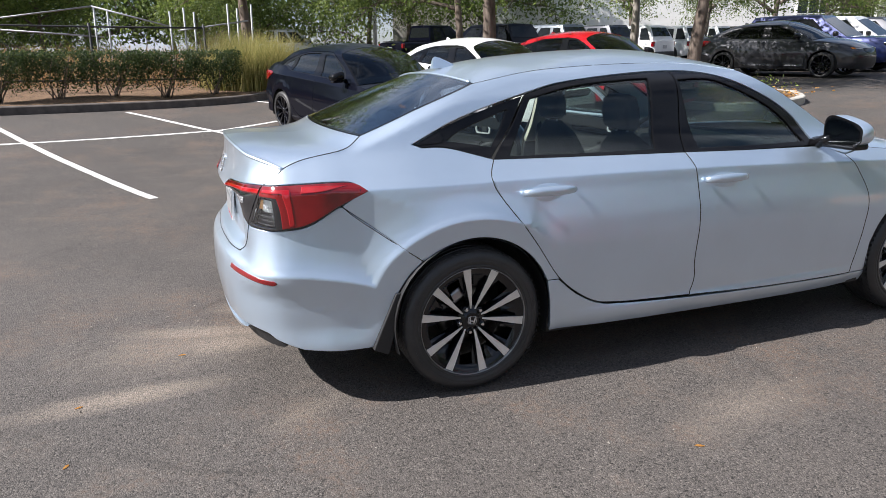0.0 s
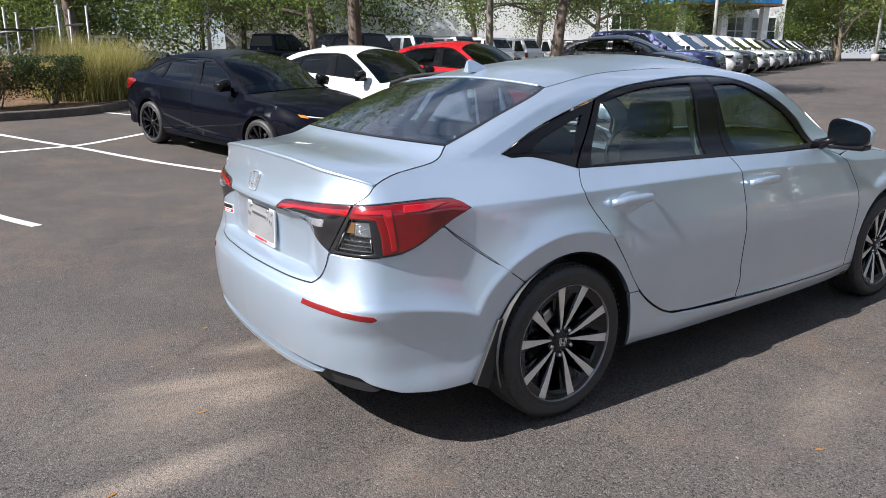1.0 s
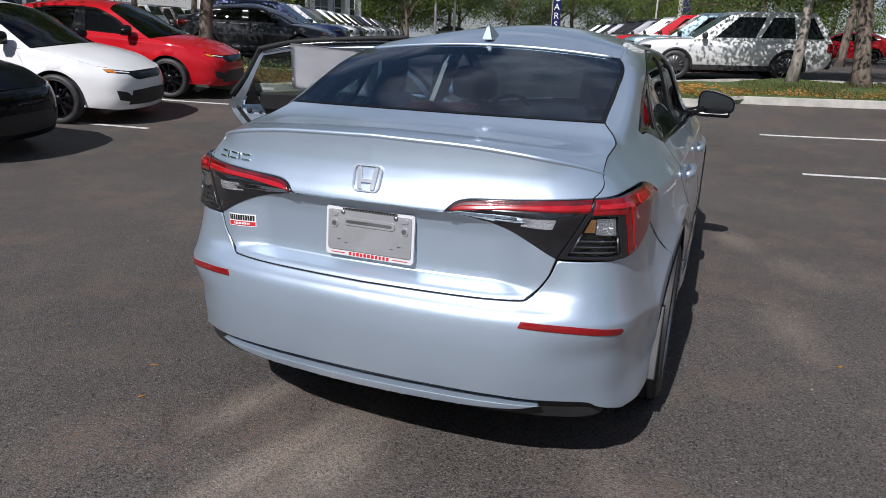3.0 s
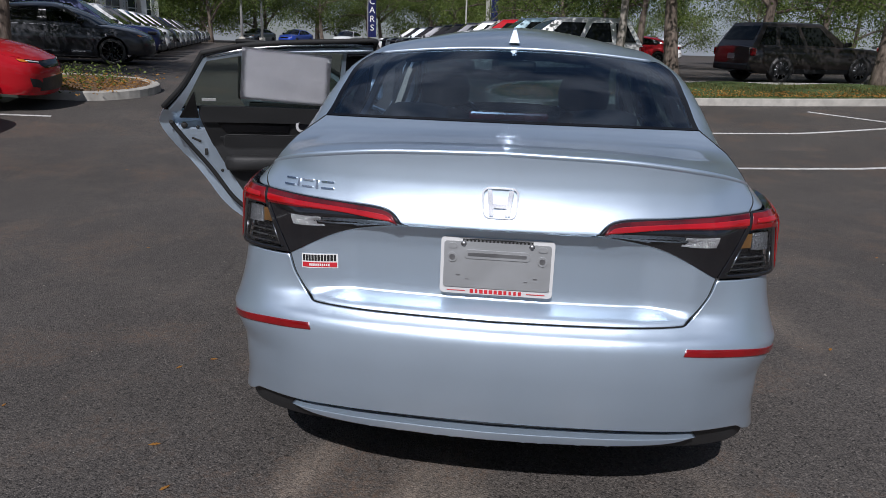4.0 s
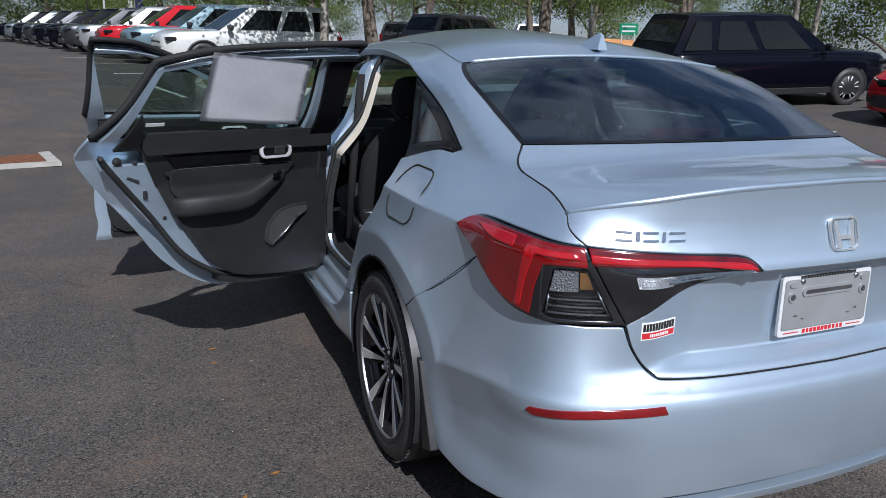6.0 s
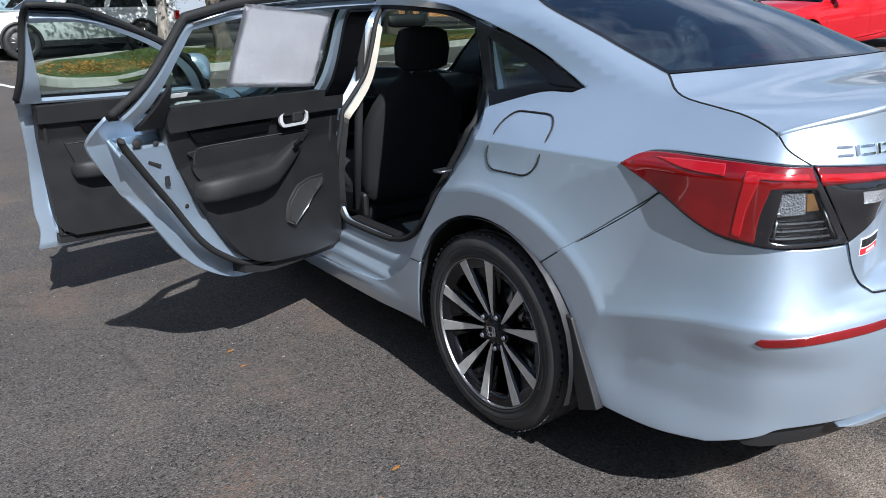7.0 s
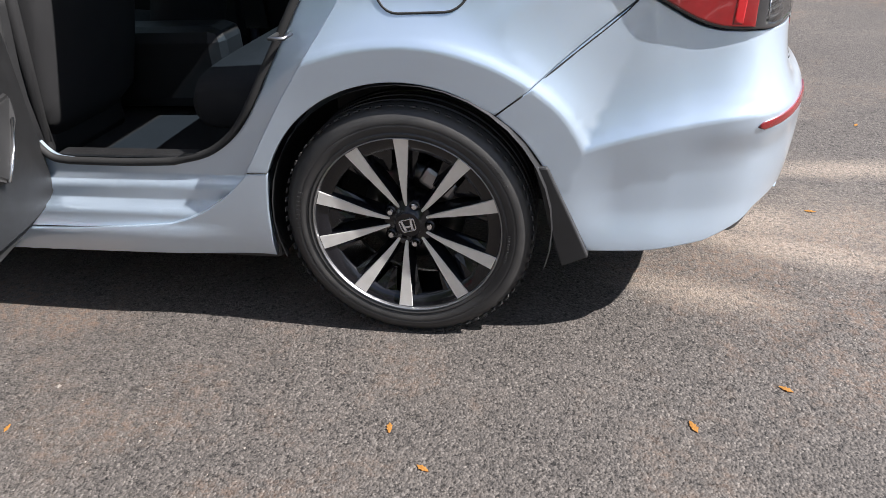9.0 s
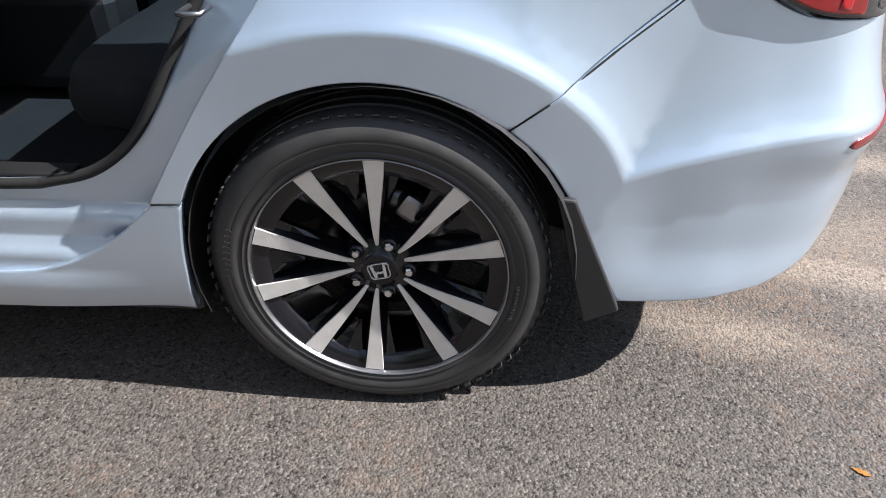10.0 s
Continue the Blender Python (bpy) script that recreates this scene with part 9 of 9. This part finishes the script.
for x, y, h in ((-2.9, 17.0, 2.0), (-2.6, 17.1, 1.9), (-1.1, 16.6, 1.9), (-0.75, 16.7, 2.0), (-0.5, 16.8, 1.9), (0.35, 16.6, 2.1), (0.6, 16.7, 2.0), (0.95, 16.5, 2.1)):
    part("post", tube([(x, y, gz(x, y) - 0.2), (x + 0.04, y, gz(x, y) + h)], 0.026, 8), GALV, pen)
for a, b in (((-6.0, 17.5, 2.35), (-2.9, 17.0, 2.75)), ((-2.9, 17.0, 2.75), (-0.9, 16.7, 2.2)), ((-0.9, 16.7, 2.15), (0.9, 16.6, 2.4)), ((-5.2, 17.2, 2.2), (-2.7, 17.0, 2.0))):
    part("brace", tube([a, b], 0.022, 8), GALV, pen)

# feather flags and a double sign board
CLOTH_BLUE = plain("blue_banner_cloth", (0.02, 0.03, 0.16), 0.8)
CLOTH_RED = plain("red_banner_cloth", (0.5, 0.03, 0.03), 0.8)


def feather_flag(x, y, turn, h, cloth, label, words=""):
    root = thing("feather_flag", label, "flag", "flags", m=stand(x, y, turn))
    part("mast", tube([(0, 0, -0.1), (0, 0, h * 0.6), (0.06, 0, h * 0.93), (0.35, 0, h)], 0.025, 8), POLE_GREY, root)
    bm = bmesh.new()
    rows = []
    for k in range(13):
        t = k / 12
        z = h * (0.22 + 0.76 * t)
        w = 0.46 if t < 0.8 else 0.46 - 0.22 * ((t - 0.8) / 0.2) ** 2
        rows.append([bm.verts.new((0.03 + w * u, 0.06 * math.sin(5 * t + 4 * u) * u, z)) for u in (0, 0.33, 0.66, 1)])
    for A, B in zip(rows, rows[1:]):
        for i in range(3):
            bm.faces.new((A[i], A[i + 1], B[i + 1], B[i]))
    bmesh.ops.solidify(bm, geom=bm.faces[:], thickness=0.006)
    part("banner", bm, cloth, root)
    top = bmesh.new()
    rows = []
    for k in range(6):
        t = 0.76 + 0.045 * k
        w = 0.46 if t < 0.8 else 0.46 - 0.22 * ((t - 0.8) / 0.2) ** 2
        rows.append([top.verts.new((0.03 + w * u, 0.06 * math.sin(5 * t + 4 * u) * u, h * (0.22 + 0.76 * t))) for u in (0, 0.33, 0.66, 1)])
    for A, B in zip(rows, rows[1:]):
        for i in range(3):
            top.faces.new((A[i], A[i + 1], B[i + 1], B[i]))
    bmesh.ops.solidify(top, geom=top.faces[:], thickness=0.016)
    bmesh.ops.translate(top, vec=(0, 0.005, 0), verts=top.verts[:])
    part("banner_top", top, CLOTH_RED, root, "red top of the banner")
    for i, ch in enumerate(words):
        cu = bpy.data.curves.new("letter", "FONT")
        cu.body, cu.size, cu.extrude, cu.align_x = ch, 0.50, 0.004, "CENTER"
        tmp = bpy.data.objects.new("letter", cu)
        me = bpy.data.meshes.new_from_object(tmp)
        bpy.data.objects.remove(tmp)
        bpy.data.curves.remove(cu)
        for sg in (-1, 1):
            part("letter", me.copy(), WHITE_PLASTIC, root, "", Matrix.Translation((0.26, sg * 0.055, h * 0.76 - 0.50 * (i + 1))) @ Matrix.Rotation(radians(90), 4, "X") @ (Matrix.Rotation(math.pi, 4, "Y") if sg > 0 else Matrix.Identity(4)))


feather_flag(40.0, 9.3, -80, 4.4, CLOTH_BLUE, "dark blue feather flag with white capital letters", "CARS")
feather_flag(44.5, 2.2, -80, 4.4, CLOTH_BLUE, "dark blue feather flag on a grass edge")
board = thing("sign_board", "pair of white sign panels on tall posts", "sign", m=stand(46.0, 3.0, 175))
for y in (-0.75, 0.75):
    part("panel", bm_box(0.08, 1.25, 1.3, (0, y, 4.4), 0.02), WHITE_PLASTIC, board)
    part("panel_mark", bm_box(0.02, 0.5, 0.35, (0.052, y, 4.65), 0.005), BLACK_PRINT, board)
    part("panel_line", bm_box(0.02, 0.8, 0.10, (0.052, y, 4.15), 0.005), BLACK_PRINT, board)
for y in (-0.9, 0.55):
    part("post", bm_box(0.16, 0.22 if y > 0 else 0.1, 3.8, (-0.02, y, 1.9), 0.01), POLE_GREY, board)
GREEN_SIGN = plain("green_sign", (0.02, 0.28, 0.14), 0.5)
gs = thing("street_sign", "small green street sign on two thin posts", "sign", m=stand(24.6, -18.2, 135))
part("panel", bm_box(0.04, 0.80, 0.48, (0, 0, 1.55), 0.01), GREEN_SIGN, gs)
for k in range(2):
    part("text_bar", bm_box(0.01, 0.58, 0.07, (0.027, 0, 1.66 - 0.2 * k)), WHITE_PLASTIC, gs)
for y in (-0.28, 0.28):
    part("post", tube([(0, y, -0.1), (0, y, 1.4)], 0.025, 6), POLE_GREY, gs)
ORANGE = soil_mat("orange_soil", (0.42, 0.17, 0.06), (0.62, 0.28, 0.10), (0.75, 0.40, 0.18), 3)
bank = bmesh.new()
rows = []
for k in range(25):
    t = k / 24
    x, y = 66.0 - 26.0 * t, -30.0 - 20.0 * t
    hh = 1.5 * math.sin(math.pi * t) ** 0.4 + 0.2 * math.sin(9 * t)
    g0 = gz(x, y)
    rows.append([bank.verts.new((x - 1.2, y + 1.6, g0 - 0.3)), bank.verts.new((x - 0.5, y + 0.7, g0 + hh * 0.8)), bank.verts.new((x, y, g0 + hh)), bank.verts.new((x + 2, y - 2, g0 - 0.3))])
for A, B in zip(rows, rows[1:]):
    for i in range(3):
        bank.faces.new((A[i], A[i + 1], B[i + 1], B[i]))
bmesh.ops.recalc_face_normals(bank, faces=bank.faces[:])
tagged(part("soil_bank", bank, ORANGE), "bank of bare orange soil far beyond the trees", "soil bank", kind="structure")


# ---- loose small things ----
sheet_of_paper("paper_sheet", PAPER_AT, PAPER, "sheet of white paper hung over an open car door's window", bow=-0.006)
rl = np.random.default_rng(19)
for x, y in ((0.625, -1.643), (0.925, 1.382), (1.087, 1.378), (-0.014, 1.260), (-0.708, 1.168), (-0.117, 1.371), (-0.940, 1.011)):
    fallen_leaf(x, y, float(rl.uniform(0, 360)), float(rl.uniform(0.028, 0.042)), "small orange-brown dry leaf on asphalt")
for k in range(26):
    a, r = rl.uniform(0, 6.28), rl.uniform(2.0, 7.0)
    fallen_leaf(0.8 + r * math.cos(a), r * math.sin(a) - 0.2, float(rl.uniform(0, 360)), float(rl.uniform(0.022, 0.040)), "small orange-brown dry leaf on asphalt")
# loose grit on the asphalt round the car
n = 5200
a, r = rl.uniform(0, 2 * math.pi, n), 1.2 + 2.6 * rl.beta(1.2, 1.6, n)
px, py = 0.3 + r * np.cos(a) * 1.25, r * np.sin(a)
sz = rl.uniform(0.0012, 0.0040, n) * np.where(rl.random(n) > 0.97, 2.0, 1.0)
gzv = ground_z(px, py)
oct_ = np.array([(1, 0, 0), (0, 1, 0), (-1, 0, 0), (0, -1, 0), (0, 0, 0.8), (0, 0, -0.4)])
turn = rl.uniform(0, 6.28, n)
V = np.zeros((n, 6, 3))
cs, sn = np.cos(turn), np.sin(turn)
jit = rl.uniform(0.6, 1.3, (n, 6, 1))
O = oct_[None] * jit
V[..., 0] = px[:, None] + sz[:, None] * (O[..., 0] * cs[:, None] - O[..., 1] * sn[:, None])
V[..., 1] = py[:, None] + sz[:, None] * (O[..., 0] * sn[:, None] + O[..., 1] * cs[:, None])
V[..., 2] = gzv[:, None] + sz[:, None] * O[..., 2] + 0.0003
tri = np.array([(0, 1, 4), (1, 2, 4), (2, 3, 4), (3, 0, 4), (1, 0, 5), (2, 1, 5), (3, 2, 5), (0, 3, 5)])
F = (np.arange(n)[:, None, None] * 6 + tri[None]).reshape(-1, 3)
me = bpy.data.meshes.new("loose_grit")
me.from_pydata(V.reshape(-1, 3).tolist(), [], F.tolist(), shade_flat=True)
GRIT = leaf_mat("loose_grit", (0.08, 0.075, 0.07), (0.42, 0.38, 0.33), 0.85)
tagged(part("loose_grit", me, GRIT), "loose grit scattered over asphalt", "grit", kind="stuff")
